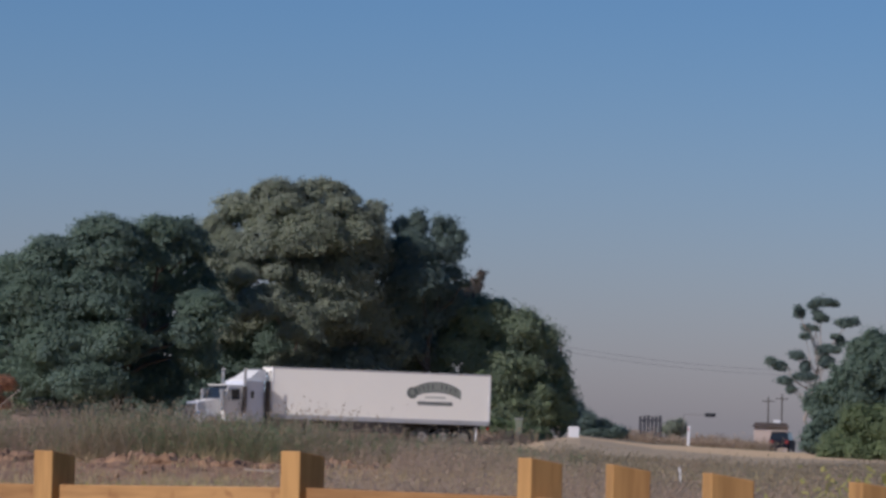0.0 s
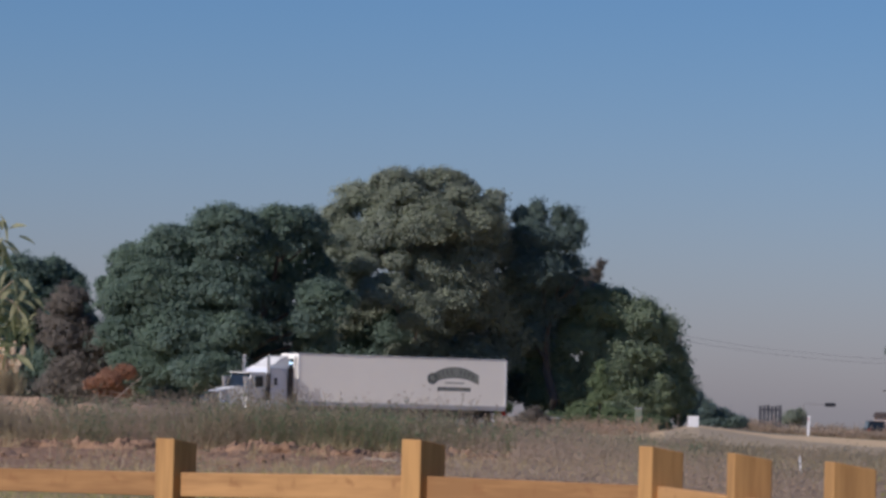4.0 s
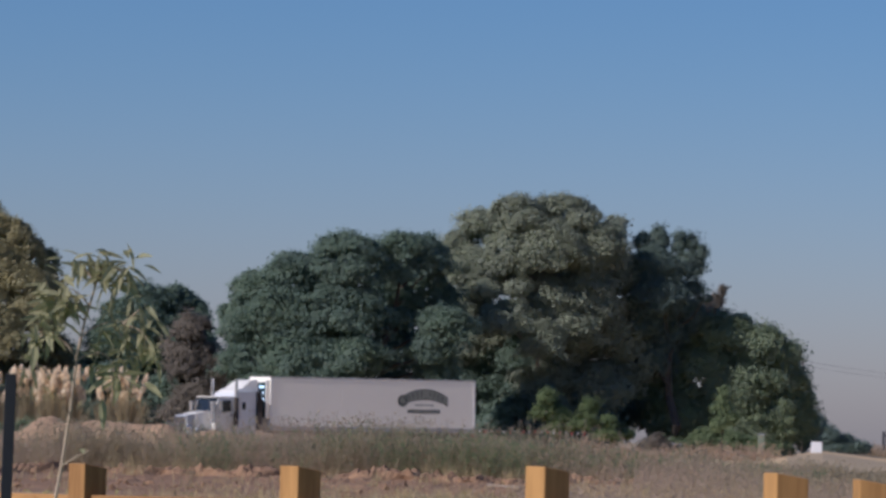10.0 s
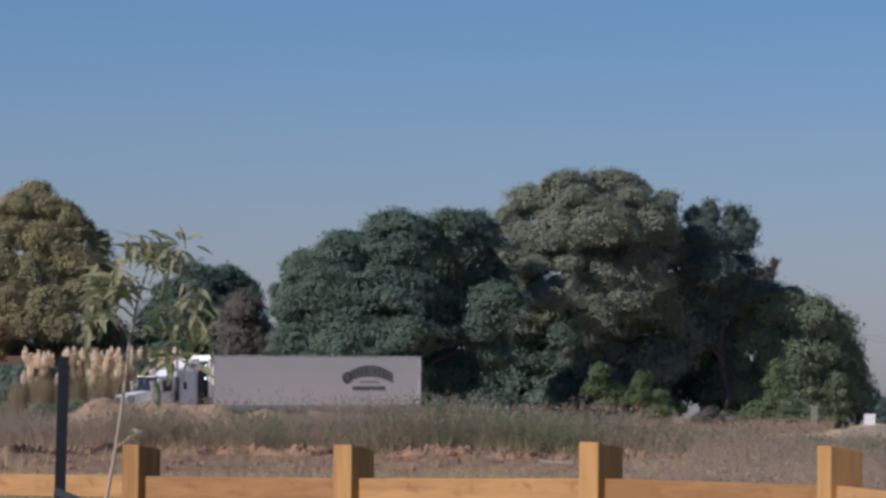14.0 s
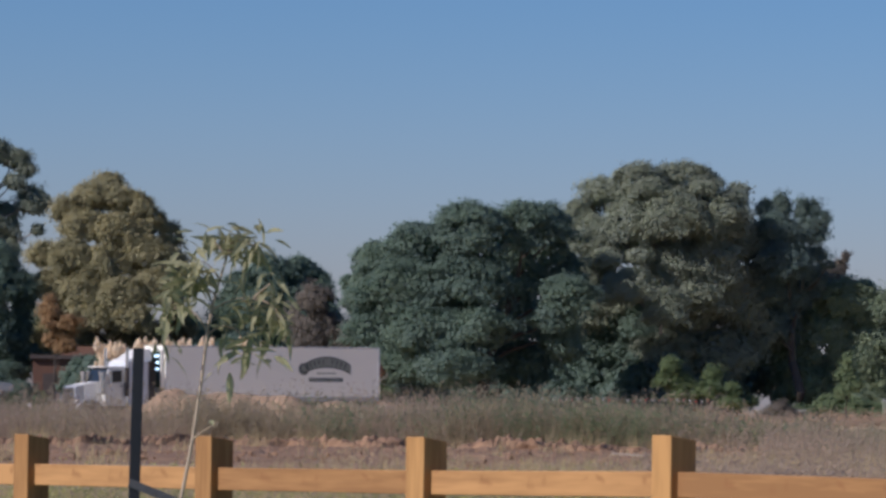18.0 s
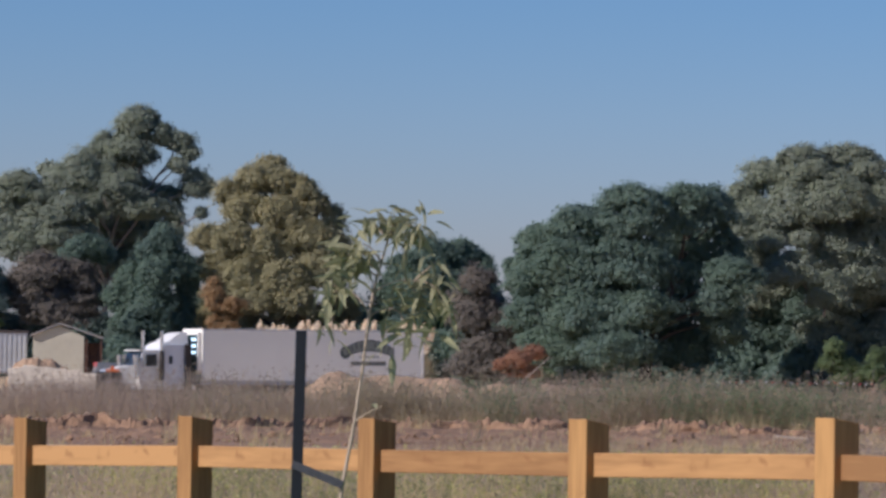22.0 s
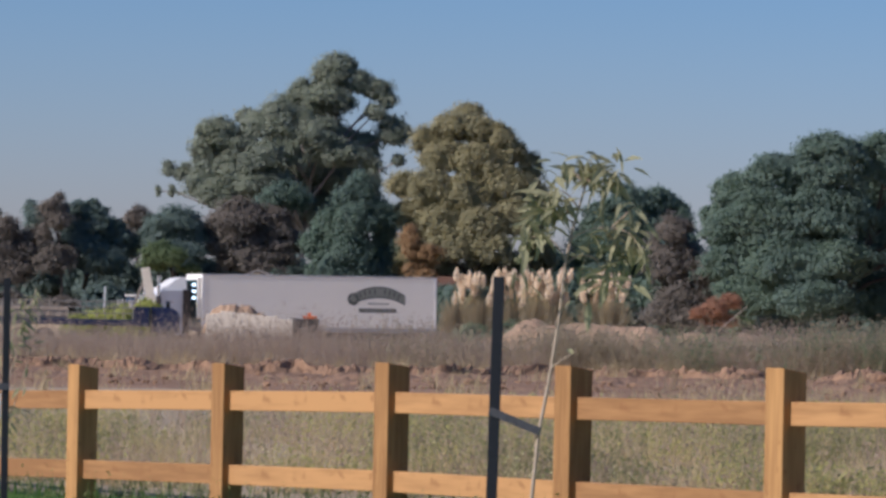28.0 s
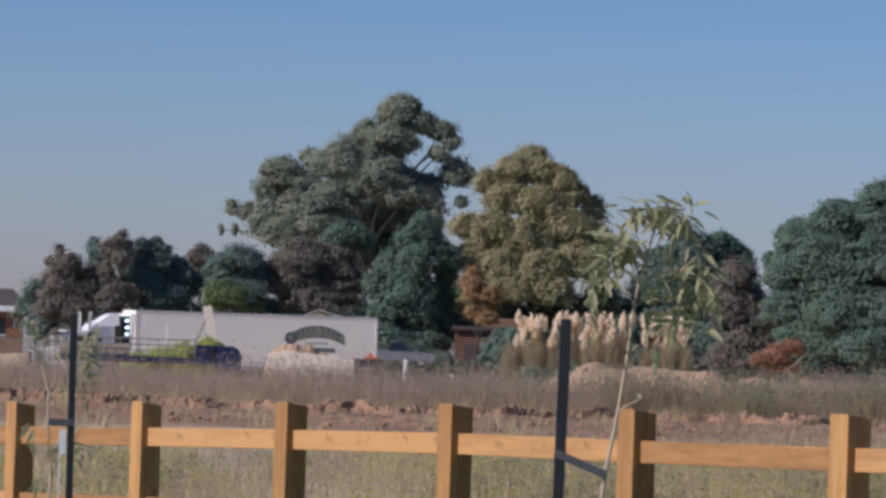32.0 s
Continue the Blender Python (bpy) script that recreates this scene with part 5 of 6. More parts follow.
def sapling(name, label, az, d, thick, nodes, twigs, seed, size):
    """nodes: sideways and height of the stem; twigs: start, bend and end (sideways, height), number of leaves, spread."""
    global LEAF
    LEAF = LEAF or leaf_mesh()
    rng = np.random.default_rng(seed)
    at = spot(az, d)
    at.z = ground_z(at.x, at.y)
    ob = thing(name, label, "tree", at, az)
    bm = bmesh.new()
    tube(bm, [(x, 0, z - at.z) for x, z in nodes], [thick * (1 - k / len(nodes) * 0.62) for k in range(len(nodes))], 9)
    part("stem", bm, "sap_bark", ob)
    moved = []
    for k, (start, bend, end, count, spread) in enumerate(twigs):
        root = Vector((start[0], 0, start[1] - at.z))
        deep = rng.uniform(-0.06, 0.06)
        via = Vector((bend[0] - start[0], deep * 0.5, bend[1] - start[1]))
        tip = Vector((end[0] - start[0], deep, end[1] - start[1]))
        bm = bmesh.new()
        curve = [via * 2 * f * (1 - f) + tip * f * f for f in [i / 8 for i in range(9)]]
        tube(bm, curve, [thick * (0.50 - 0.34 * i / 8) for i in range(9)], 6)
        twig = part("branch", bm, "sap_bark", ob)
        twig.matrix_basis = Matrix.Translation(root)
        for i in range(int(count * 1.0)):
            p = curve[-1 - int(rng.integers(0, 3))] + Vector(rng.normal(0, 1, 3)) * spread * 0.38
            a = rng.uniform(0, 360)
            turn = pose(*p, 0, rng.uniform(-38, 66), a)
            s = size * rng.uniform(0.6, 1.25)
            leaf = new("leaf", LEAF)
            leaf.parent = twig
            leaf.matrix_basis = turn @ pose(0, 0, 0, rng.uniform(-50, 50)) @ Matrix.Diagonal((s, s * rng.uniform(0.8, 1.25), s, 1))
        moved.append((twig, root, seed + k))
    return ob, moved


def build_saplings():
    moved = []
    slim, a = sapling("sapling", "slim young tree with drooping olive leaves tied to a stake", 8.818, 16.0, 0.0088,
                   [(-0.06, 0.15), (-0.019, 0.809), (-0.009, 0.943), (0.01, 1.165), (0.046, 1.366), (0.059, 1.455), (0.083, 1.633), (0.106, 1.856), (0.121, 1.936), (0.133, 1.992), (0.160, 2.09), (0.182, 2.17), (0.200, 2.215)],
                   [((0.107, 1.836), (0.060, 1.95), (-0.045, 1.955), 10, 0.05), ((0.03, 1.925), (-0.03, 1.98), (-0.055, 1.945), 14, 0.07), ((0.0, 1.94), (-0.07, 1.96), (-0.04, 1.76), 10, 0.07),
                    ((0.133, 1.992), (0.08, 2.05), (0.03, 2.03), 24, 0.09), ((0.140, 2.01), (0.06, 2.10), (0.005, 2.07), 22, 0.08), ((0.150, 2.05), (0.10, 2.13), (0.055, 2.12), 24, 0.09),
                    ((0.12, 1.93), (0.20, 2.0), (0.30, 1.985), 26, 0.10), ((0.28, 1.98), (0.32, 2.02), (0.375, 2.07), 10, 0.07), ((0.28, 1.98), (0.37, 1.98), (0.40, 1.88), 28, 0.11), ((0.24, 1.98), (0.30, 1.93), (0.31, 1.88), 22, 0.10),
                    ((0.107, 1.836), (0.16, 1.89), (0.20, 1.855), 8, 0.05), ((0.18, 1.87), (0.25, 1.87), (0.25, 1.76), 26, 0.11),
                    ((0.182, 2.17), (0.20, 2.20), (0.21, 2.22), 28, 0.10), ((0.178, 2.15), (0.24, 2.21), (0.285, 2.195), 24, 0.10), ((0.172, 2.13), (0.14, 2.20), (0.11, 2.205), 22, 0.09), ((0.18, 2.15), (0.22, 2.18), (0.24, 2.14), 18, 0.08),
                    ((0.05, 1.42), (0.10, 1.46), (0.16, 1.49), 1, 0.01)], 401, 0.104)
    moved += a
    _, a = sapling("sapling", "small sparse young tree tied to a stake", 16.535, 18.5, 0.0075,
                   [(-0.03, 0.10), (-0.024, 0.631), (0.005, 1.015), (-0.018, 1.244), (-0.019, 1.397), (-0.057, 1.549), (-0.086, 1.65), (-0.101, 1.726)],
                   [((-0.045, 1.52), (0.0, 1.56), (0.032, 1.60), 3, 0.03), ((-0.019, 1.38), (0.02, 1.41), (0.06, 1.42), 4, 0.03), ((-0.09, 1.66), (-0.1, 1.70), (-0.11, 1.72), 9, 0.05), ((-0.05, 1.54), (-0.09, 1.58), (-0.125, 1.62), 8, 0.05),
                    ((0.0, 1.1), (0.12, 1.4), (0.15, 1.68), 14, 0.07), ((0.0, 1.05), (0.16, 1.5), (0.19, 1.72), 12, 0.07), ((0.0, 1.0), (0.12, 1.3), (0.16, 1.54), 16, 0.07), ((0.0, 0.9), (0.12, 1.1), (0.19, 1.44), 6, 0.04),
                    ((0.0, 0.85), (0.08, 0.95), (0.14, 1.14), 14, 0.07), ((0.0, 0.9), (-0.06, 1.1), (-0.11, 1.23), 10, 0.06), ((0.0, 0.7), (-0.05, 0.85), (-0.08, 0.98), 8, 0.05)], 402, 0.078)
    moved += a
    at = spot(16.5, 18.45)
    tag = thing("plant_tag", "pale plastic plant tag tied low on the small sapling", "tag", (at.x, at.y, ground_z(at.x, at.y)), 16.5)
    bm = bmesh.new()
    box(bm, (0.025, -0.002, 1.12), (0.055, 0.002, 1.23), bevel=0.001)
    box(bm, (0.025, -0.002, 0.0), (0.031, 0.002, 1.12))
    part("card", bm, "white", tag)
    for az, d, half, top, lean, x_to, z_tie, rise in ((9.383, 16.0, 0.022, 1.779, 0.8, 0.178, 1.245, 21.5), (16.276, 18.4, 0.016, 1.753, -0.4, -0.10, 1.265, 180)):
        at = spot(az, d)
        z = ground_z(at.x, at.y)
        st = thing("tree_stake", "square black stake with a webbing tie", "stake", (at.x - math.sin(radians(lean)) * (top - z), at.y, z), az)
        bm = bmesh.new()
        box(bm, (-half, -half, -0.3), (half, half, (top - z) / math.cos(radians(lean))), pose(0, 0, 0, 0, lean, 0), bevel=0.003)
        part("shaft", bm, "stake", st)
        bm = bmesh.new()
        box(bm, (-half, -0.003, -0.016), (abs(x_to) / math.cos(radians(rise)) if rise < 90 else abs(x_to), 0.003, 0.016), pose(math.sin(radians(lean)) * (z_tie - z), -half - 0.004, z_tie - z, 0, rise, 0), bevel=0.001)
        part("tie", bm, "strap", st, "grey webbing tie")
    return moved, slim


SWAYING, SLIM_SAPLING = build_saplings()


# ---- vehicles ----
def wheel(parent, x, y, r, width, out):
    """A wheel at x, y; out is the side (+1 or -1) on which its face shows."""
    bm = bmesh.new()
    prof = [(0.55, -0.5), (0.92, -0.5), (1.0, -0.32), (1.0, 0.32), (0.92, 0.5), (0.55, 0.5)]
    n = 20
    rings = [[bm.verts.new((r * p * math.cos(2 * math.pi * i / n), width * w, r * p * math.sin(2 * math.pi * i / n))) for p, w in prof] for i in range(n)]
    for i in range(n):
        for k in range(len(prof) - 1):
            bm.faces.new((rings[i][k], rings[i][k + 1], rings[(i + 1) % n][k + 1], rings[(i + 1) % n][k]))
    bmesh.ops.recalc_face_normals(bm, faces=bm.faces)
    tyre = part("wheel", bm, "black", parent)
    tyre.matrix_basis = pose(x, y, r)
    bm = bmesh.new()
    rod(bm, (0, -0.3 * width, 0), (0, 0.3 * width, 0), r * 0.56, n=16)
    rod(bm, (0, out * 0.3 * width, 0), (0, out * 0.48 * width, 0), r * 0.30, r * 0.2, n=12)
    for k in range(8):
        a = k * math.pi / 4
        rod(bm, (r * 0.42 * math.cos(a), out * 0.3 * width, r * 0.42 * math.sin(a)), (r * 0.42 * math.cos(a), out * 0.36 * width, r * 0.42 * math.sin(a)), r * 0.05, n=6)
    part("rim", bm, "chrome", tyre, "polished rim")
    return (tyre, x, y, r)


KINGPIN = 12.3   # how far the coupling lies before the trailer's tail


def build_truck():
    trailer = thing("semi_trailer", "long plain white refrigerated trailer with a grey-green arched print", "trailer", (3, 236, 0.22), 0)
    wheels = []
    # trailer
    bm = bmesh.new()
    box(bm, (0, -1.25, 1.42), (13.0, 1.25, 4.18), bevel=0.03)
    body = part("trailer_body", bm, "van", trailer)
    bm = bmesh.new()
    box(bm, (0.02, -1.262, 1.24), (12.98, 1.262, 1.42), bevel=0.01)
    part("lower_rail", bm, "grey_sheet", trailer, "grey lower side rail")
    for y in (1.256, -1.256):
        for z in (4.11, 1.425):
            bm = bmesh.new()
            box(bm, (0.0, y - 0.012, z), (13.0, y + 0.012, z + 0.06), bevel=0.004)
            part("edge_trim", bm, "grey_sheet", body)
        for x in (0.0, 12.9):
            bm = bmesh.new()
            box(bm, (x, y - 0.012, 1.44), (x + 0.10, y + 0.012, 4.1), bevel=0.004)
            part("corner_post", bm, "white", body)
    bm = bmesh.new()
    for i in range(10):
        box(bm, (0.7 + i * 1.3, 1.2505, 1.5), (0.712 + i * 1.3, 1.2535, 4.08))
    part("panel_joint", bm, "van", body)
    for x0, x1, y0, y1 in ((-0.03, 0.0, -1.2, -0.02), (-0.03, 0.0, 0.02, 1.2)):
        bm = bmesh.new()
        box(bm, (x0, y0, 1.46), (x1, y1, 4.08), bevel=0.008)
        door = part("rear_door", bm, "white", trailer)
        bm = bmesh.new()
        for f in (0.3, 0.7):
            rod(bm, (-0.05, y0 + (y1 - y0) * f, 1.5), (-0.05, y0 + (y1 - y0) * f, 4.05), 0.018, n=6)
        part("lock_rod", bm, "chrome", door)
    # the printed mark: an arched band with a knob and dark edges, and two lines of bars
    def arch(name, lo, hi, y, mat, label=""):
        bm = bmesh.new()
        arc = [(math.sin(a), math.cos(a)) for a in [(-0.60 + 0.08 * i) for i in range(16)]]
        for (s0, c0), (s1, c1) in zip(arc, arc[1:]):
            bm.faces.new([bm.verts.new((3.27 - sn * 2.65, y, 0.96 + cs * rr)) for sn, cs, rr in ((s0, c0, lo), (s1, c1, lo), (s1, c1, hi), (s0, c0, hi))])
        bmesh.ops.recalc_face_normals(bm, faces=bm.faces)
        part(name, bm, mat, body, label)
    arch("printed_band", 2.14, 2.68, 1.2545, "logo_pale", "grey-green arched print")
    arch("printed_edge", 2.10, 2.19, 1.2560, "logo")
    arch("printed_edge", 2.64, 2.71, 1.2560, "logo")
    for x, z, r, y, mat in ((4.68, 2.99, 0.33, 1.2565, "logo"), (4.66, 3.04, 0.19, 1.2575, "logo_pale")):
        bm = bmesh.new()
        bmesh.ops.create_circle(bm, cap_ends=True, segments=18, radius=r, matrix=pose(x, y, z, -90))
        part("printed_knob", bm, mat, body)
    for i in range(10):
        if i == 5:
            continue
        bm = bmesh.new()
        a = -0.50 + 0.105 * i
        box(bm, (-0.05, 1.257, -0.11), (0.05, 1.2585, 0.12), Matrix.Translation((3.27 - math.sin(a) * 2.65, 0, 0.96 + math.cos(a) * 2.43)) @ pose(0, 0, 0, 0, -math.degrees(a), 0))
        part("printed_bar", bm, "logo", body, "dark bar on the printed band")
    bm = bmesh.new()
    for i in range(8):
        box(bm, (2.70 + i * 0.15, 1.2515, 2.72), (2.82 + i * 0.15, 1.2545, 2.80))
    part("printed_line", bm, "logo_pale", body)
    bm = bmesh.new()
    for i in range(12):
        box(bm, (2.28 + i * 0.175, 1.2515, 2.30), (2.43 + i * 0.175, 1.2545, 2.52))
    part("printed_words", bm, "logo", body)
    # running gear of the trailer
    bm = bmesh.new()
    box(bm, (0.4, -0.55, 0.95), (12.6, -0.35, 1.24))
    box(bm, (0.4, 0.35, 0.95), (12.6, 0.55, 1.24))
    for x in (1.5, 2.75, 4.0):
        rod(bm, (x, -1.0, 0.5), (x, 1.0, 0.5), 0.08)
    part("chassis", bm, "chassis", trailer)
    for y in (0.75, -0.75):
        bm = bmesh.new()
        box(bm, (10.6, y - 0.07, 0.35), (10.75, y + 0.07, 1.25))
        box(bm, (10.5, y - 0.15, 0.28), (10.85, y + 0.15, 0.36))
        part("landing_leg", bm, "grey_sheet", trailer)
        bm = bmesh.new()
        box(bm, (5.2, y * 1.35 - 0.2, 0.62), (8.9, y * 1.35 + 0.2, 1.2), bevel=0.03)
        part("side_locker", bm, "chassis", trailer)
        bm = bmesh.new()
        box(bm, (0.02, y * 1.4 - 0.16, 1.0), (0.08, y * 1.4 + 0.16, 1.2), bevel=0.01)
        part("tail_light", bm, "red", trailer)
        for x in (0.75,):
            bm = bmesh.new()
            box(bm, (x, y * 1.3 - 0.25, 0.3), (x + 0.02, y * 1.3 + 0.25, 1.1))
            part("mudflap", bm, "white", trailer)
    for x in (1.5, 2.75, 4.0):
        for y, o in ((1.0, 1), (-1.0, -1)):
            wheels.append(wheel(trailer, x, y, 0.5, 0.42, o))
    # cooling unit
    bm = bmesh.new()
    box(bm, (13.00, -1.18, 1.9), (13.24, 1.18, 4.0), bevel=0.05)
    unit_body = part("cooling_unit", bm, "van", trailer)
    bm = bmesh.new()
    box(bm, (13.235, -1.10, 1.95), (13.258, 1.12, 3.86), bevel=0.006)
    part("grille", bm, "teal", unit_body, "dark teal grille panel")
    for y in (0.90, 0.62):
        for z in (3.62, 3.28, 2.94):
            bm = bmesh.new()
            bmesh.ops.create_uvsphere(bm, u_segments=10, v_segments=6, radius=0.07, matrix=Matrix.Translation((13.27, y, z)))
            part("unit_light", bm, "lamp_white", unit_body, "small lit white lamp")
    # the bonneted truck that pulls it, hung on the kingpin
    truck = thing("semi_truck", "white bonneted truck with a silver sleeper cab and chrome stacks", "truck", (-9.3, 236, 0.22), 0)
    rolling = []
    bm = bmesh.new()
    box(bm, (12.4, -0.45, 0.75), (18.04, 0.45, 1.0), bevel=0.02)
    part("frame_rail", bm, "chassis", truck)
    bm = bmesh.new()
    prism(bm, [(13.97, 1.0), (15.18, 1.0), (15.18, 3.2), (15.10, 3.32), (14.01, 3.32), (13.97, 3.25)], -1.22, 1.22)
    part("sleeper", bm, "silver", truck, "silver-grey sleeper cab side")
    for y in (1.225, -1.225):
        # the fairing is coloured dark to stand for the shaded gap before the trailer
        bm = bmesh.new()
        box(bm, (13.62, y * 1.065 - 0.03, 1.0), (13.99, y * 1.065 + 0.03, 3.36), bevel=0.02)
        part("side_extender", bm, "chassis", truck, "side fairing coloured dark for the shaded gap behind the sleeper")
        bm = bmesh.new()
        box(bm, (14.64, y - 0.012, 2.35), (14.85, y + 0.012, 2.75), bevel=0.01)
        part("sleeper_window", bm, "glass", truck)
        bm = bmesh.new()
        rod(bm, (15.28, y * 1.06, 1.0), (15.28, y * 1.06, 4.05), 0.085, n=12)
        stack = part("exhaust_stack", bm, "chrome", truck)
        bm = bmesh.new()
        rod(bm, (15.28, y * 1.06, 1.5), (15.28, y * 1.06, 3.0), 0.13, n=12)
        part("heat_shield", bm, "chassis", stack, "dark perforated heat shield")
        bm = bmesh.new()
        rod(bm, (15.10, y * 0.75, 0.78), (14.09, y * 0.75, 0.78), 0.30, n=14)
        part("fuel_tank", bm, "chrome", truck)
    bm = bmesh.new()
    prism(bm, [(13.68, 3.30), (15.12, 3.30), (15.02, 3.42), (14.72, 3.52), (14.50, 3.68), (14.25, 3.86), (14.00, 3.97), (13.68, 4.00)], -1.0, 1.0, 0.16)
    part("roof_fairing", bm, "cab_white", truck, "white roof wind deflector")
    bm = bmesh.new()
    prism(bm, [(15.18, 1.0), (16.40, 1.0), (16.49, 2.2), (16.23, 2.95), (16.02, 3.05), (15.18, 3.07)], -1.1, 1.1, 0.08)
    part("cab", bm, "cab_white", truck)
    for s in (1, -1):
        bm = bmesh.new()
        prism(bm, [(15.48, 2.25), (16.19, 2.2), (16.19, 2.55), (16.07, 2.82), (15.48, 2.85)], 1.055 * s, 1.085 * s)
        part("side_window", bm, "glass", truck)
        bm = bmesh.new()
        box(bm, (15.35, 1.09 * s, 1.35), (16.36, 1.11 * s, 2.2), bevel=0.008)
        door = part("door", bm, "cab_white", truck)
        bm = bmesh.new()
        box(bm, (15.44, 1.115 * s, 2.0), (15.60, 1.14 * s, 2.05), bevel=0.008)
        part("handle", bm, "chrome", door)
        bm = bmesh.new()
        box(bm, (16.23, 1.32 * s - 0.12, 2.15), (16.30, 1.32 * s + 0.12, 2.85), bevel=0.02)
        rod(bm, (16.28, 1.1 * s, 2.3), (16.28, 1.3 * s, 2.3), 0.02)
        part("mirror", bm, "chrome", truck)
        bm = bmesh.new()
        arch = [(17.33 + 0.72 * math.cos(a), 0.62 + 0.72 * math.sin(a)) for a in [math.pi * k / 10 for k in range(11)]]
        inner = [(17.33 + 0.60 * math.cos(a), 0.62 + 0.60 * math.sin(a)) for a in [math.pi * k / 10 for k in range(10, -1, -1)]]
        prism(bm, arch + inner, 0.72 * s, 1.2 * s)
        part("fender", bm, "grey_sheet", truck, "dusty grey front mudguard")
        bm = bmesh.new()
        bmesh.ops.create_uvsphere(bm, u_segments=12, v_segments=8, radius=0.14, matrix=Matrix.Translation((18.00, 0.92 * s, 1.35)))
        part("headlight", bm, "chrome", truck)
        bm = bmesh.new()
        rod(bm, (16.65, 1.12 * s, 1.6), (16.65, 1.12 * s, 2.6), 0.13, n=14)
        rod(bm, (16.65, 1.12 * s, 2.6), (16.65, 1.12 * s, 2.78), 0.17, n=14)
        part("air_cleaner", bm, "chrome", truck)
    bm = bmesh.new()
    prism(bm, [(16.42, 2.22), (16.54, 2.22), (16.26, 3.0), (16.13, 3.0)], -0.98, 0.98, 0.06)
    part("windscreen", bm, "glass", truck)
    bm = bmesh.new()
    box(bm, (15.94, -1.0, 3.0), (16.44, 1.0, 3.06), pose(0, 0, 0), bevel=0.02)
    part("sun_visor", bm, "cab_white", truck)
    bm = bmesh.new()
    prism(bm, [(16.36, 1.1), (17.46, 1.07), (17.46, 2.12), (16.44, 2.26), (16.36, 2.24)], -0.78, 0.78, 0.10)
    part("bonnet", bm, "cab_white", truck)
    bm = bmesh.new()
    prism(bm, [(17.46, 1.07), (17.96, 1.05), (17.99, 1.93), (17.87, 2.02), (17.46, 2.09)], -0.77, 0.77, 0.10)
    part("radiator_shell", bm, "grey_sheet", truck, "dull steel radiator shell")
    bm = bmesh.new()
    box(bm, (17.99, -0.62, 1.05), (18.06, 0.62, 1.95), bevel=0.03)
    grille = part("grille", bm, "chrome", truck)
    bm = bmesh.new()
    for i in range(11):
        box(bm, (18.06, -0.55 + i * 0.105, 1.1), (18.07, -0.51 + i * 0.105, 1.9))
    part("grille_bar", bm, "chassis", grille)
    bm = bmesh.new()
    box(bm, (18.12, -1.2, 0.45), (18.33, 1.2, 0.85), bevel=0.05)
    bar = part("bumper", bm, "chrome", truck)
    bm = bmesh.new()
    for y in (-0.9, -0.3, 0.3, 0.9):
        rod(bm, (18.31, y, 0.8), (18.31, y, 1.6), 0.022)
    for z in (1.1, 1.6):
        rod(bm, (18.31, -0.95, z), (18.31, 0.95, z), 0.022)
    part("bull_bar", bm, "chrome", bar)
    for x in (13.13, 14.22):
        for y, o in ((0.98, 1), (-0.98, -1)):
            rolling.append(wheel(truck, x, y, 0.5, 0.5, o))
    for y, o in ((1.0, 1), (-1.0, -1)):
        rolling.append(wheel(truck, 17.33, y, 0.5, 0.3, o))
    for ob in truck.children:
        ob.matrix_basis = pose(-KINGPIN, 0, 0) @ ob.matrix_basis
    return trailer, wheels, truck, [(w, x - KINGPIN, y, r) for w, x, y, r in rolling]


TRAILER, TRAILER_WHEELS, TRUCK, TRUCK_WHEELS = build_truck()


def car(name, label, at, turn, length, paint, tall=1.5, wagon=True, lit=False, tray=False):
    """A car that points along its x."""
    ob = thing(name, label, "car", at, turn)
    L, w = length, 0.88
    h = tall
    lower = [(0.05, 0.35), (L - 0.05, 0.35), (L, 0.6), (L - 0.05, 0.85 * h * 0.66), (L * 0.72, h * 0.62), (0.05, h * 0.64), (0.0, 0.6)]
    bm = bmesh.new()
    prism(bm, lower, -w, w)
    bmesh.ops.bevel(bm, geom=list(bm.edges), offset=0.05, segments=2, affect="EDGES")
    part("body", bm, paint, ob)
    back = 0.08 if wagon else L * 0.16
    if tray:
        back = L * 0.42
    cabin = [(back, h * 0.62), (L * 0.73, h * 0.61), (L * 0.58, h * 0.98), (L * 0.5, h), (back + 0.25, h * 0.98)]
    bm = bmesh.new()
    prism(bm, cabin, -w + 0.04, w - 0.04, 0.14)
    part("cabin", bm, "glass", ob, "dark glazed cabin")
    bm = bmesh.new()
    prism(bm, [(back + 0.18, h * 0.955), (L * 0.6, h * 0.945), (L * 0.5, h * 1.01), (back + 0.3, h * 0.99)], -w + 0.17, w - 0.17)
    part("roof", bm, paint, ob)
    wheels = []
    for x in (L * 0.19, L * 0.82):
        for y, o in ((0.76, 1), (-0.76, -1)):
            wheels.append(wheel(ob, x, y, 0.34, 0.22, o))
    for y in (0.66, -0.66):
        bm = bmesh.new()
        box(bm, (-0.02, y - 0.14, 0.72), (0.06, y + 0.14, 1.0), bevel=0.02)
        part("tail_light", bm, "tail" if lit else "red", ob)
        bm = bmesh.new()
        box(bm, (L - 0.1, y - 0.16, 0.62), (L + 0.01, y + 0.16, 0.8), bevel=0.03)
        part("headlight", bm, "chrome", ob)
    bm = bmesh.new()
    box(bm, (-0.06, -0.8, 0.38), (0.06, 0.8, 0.6), bevel=0.04)
    part("bumper", bm, paint, ob)
    return ob, wheels


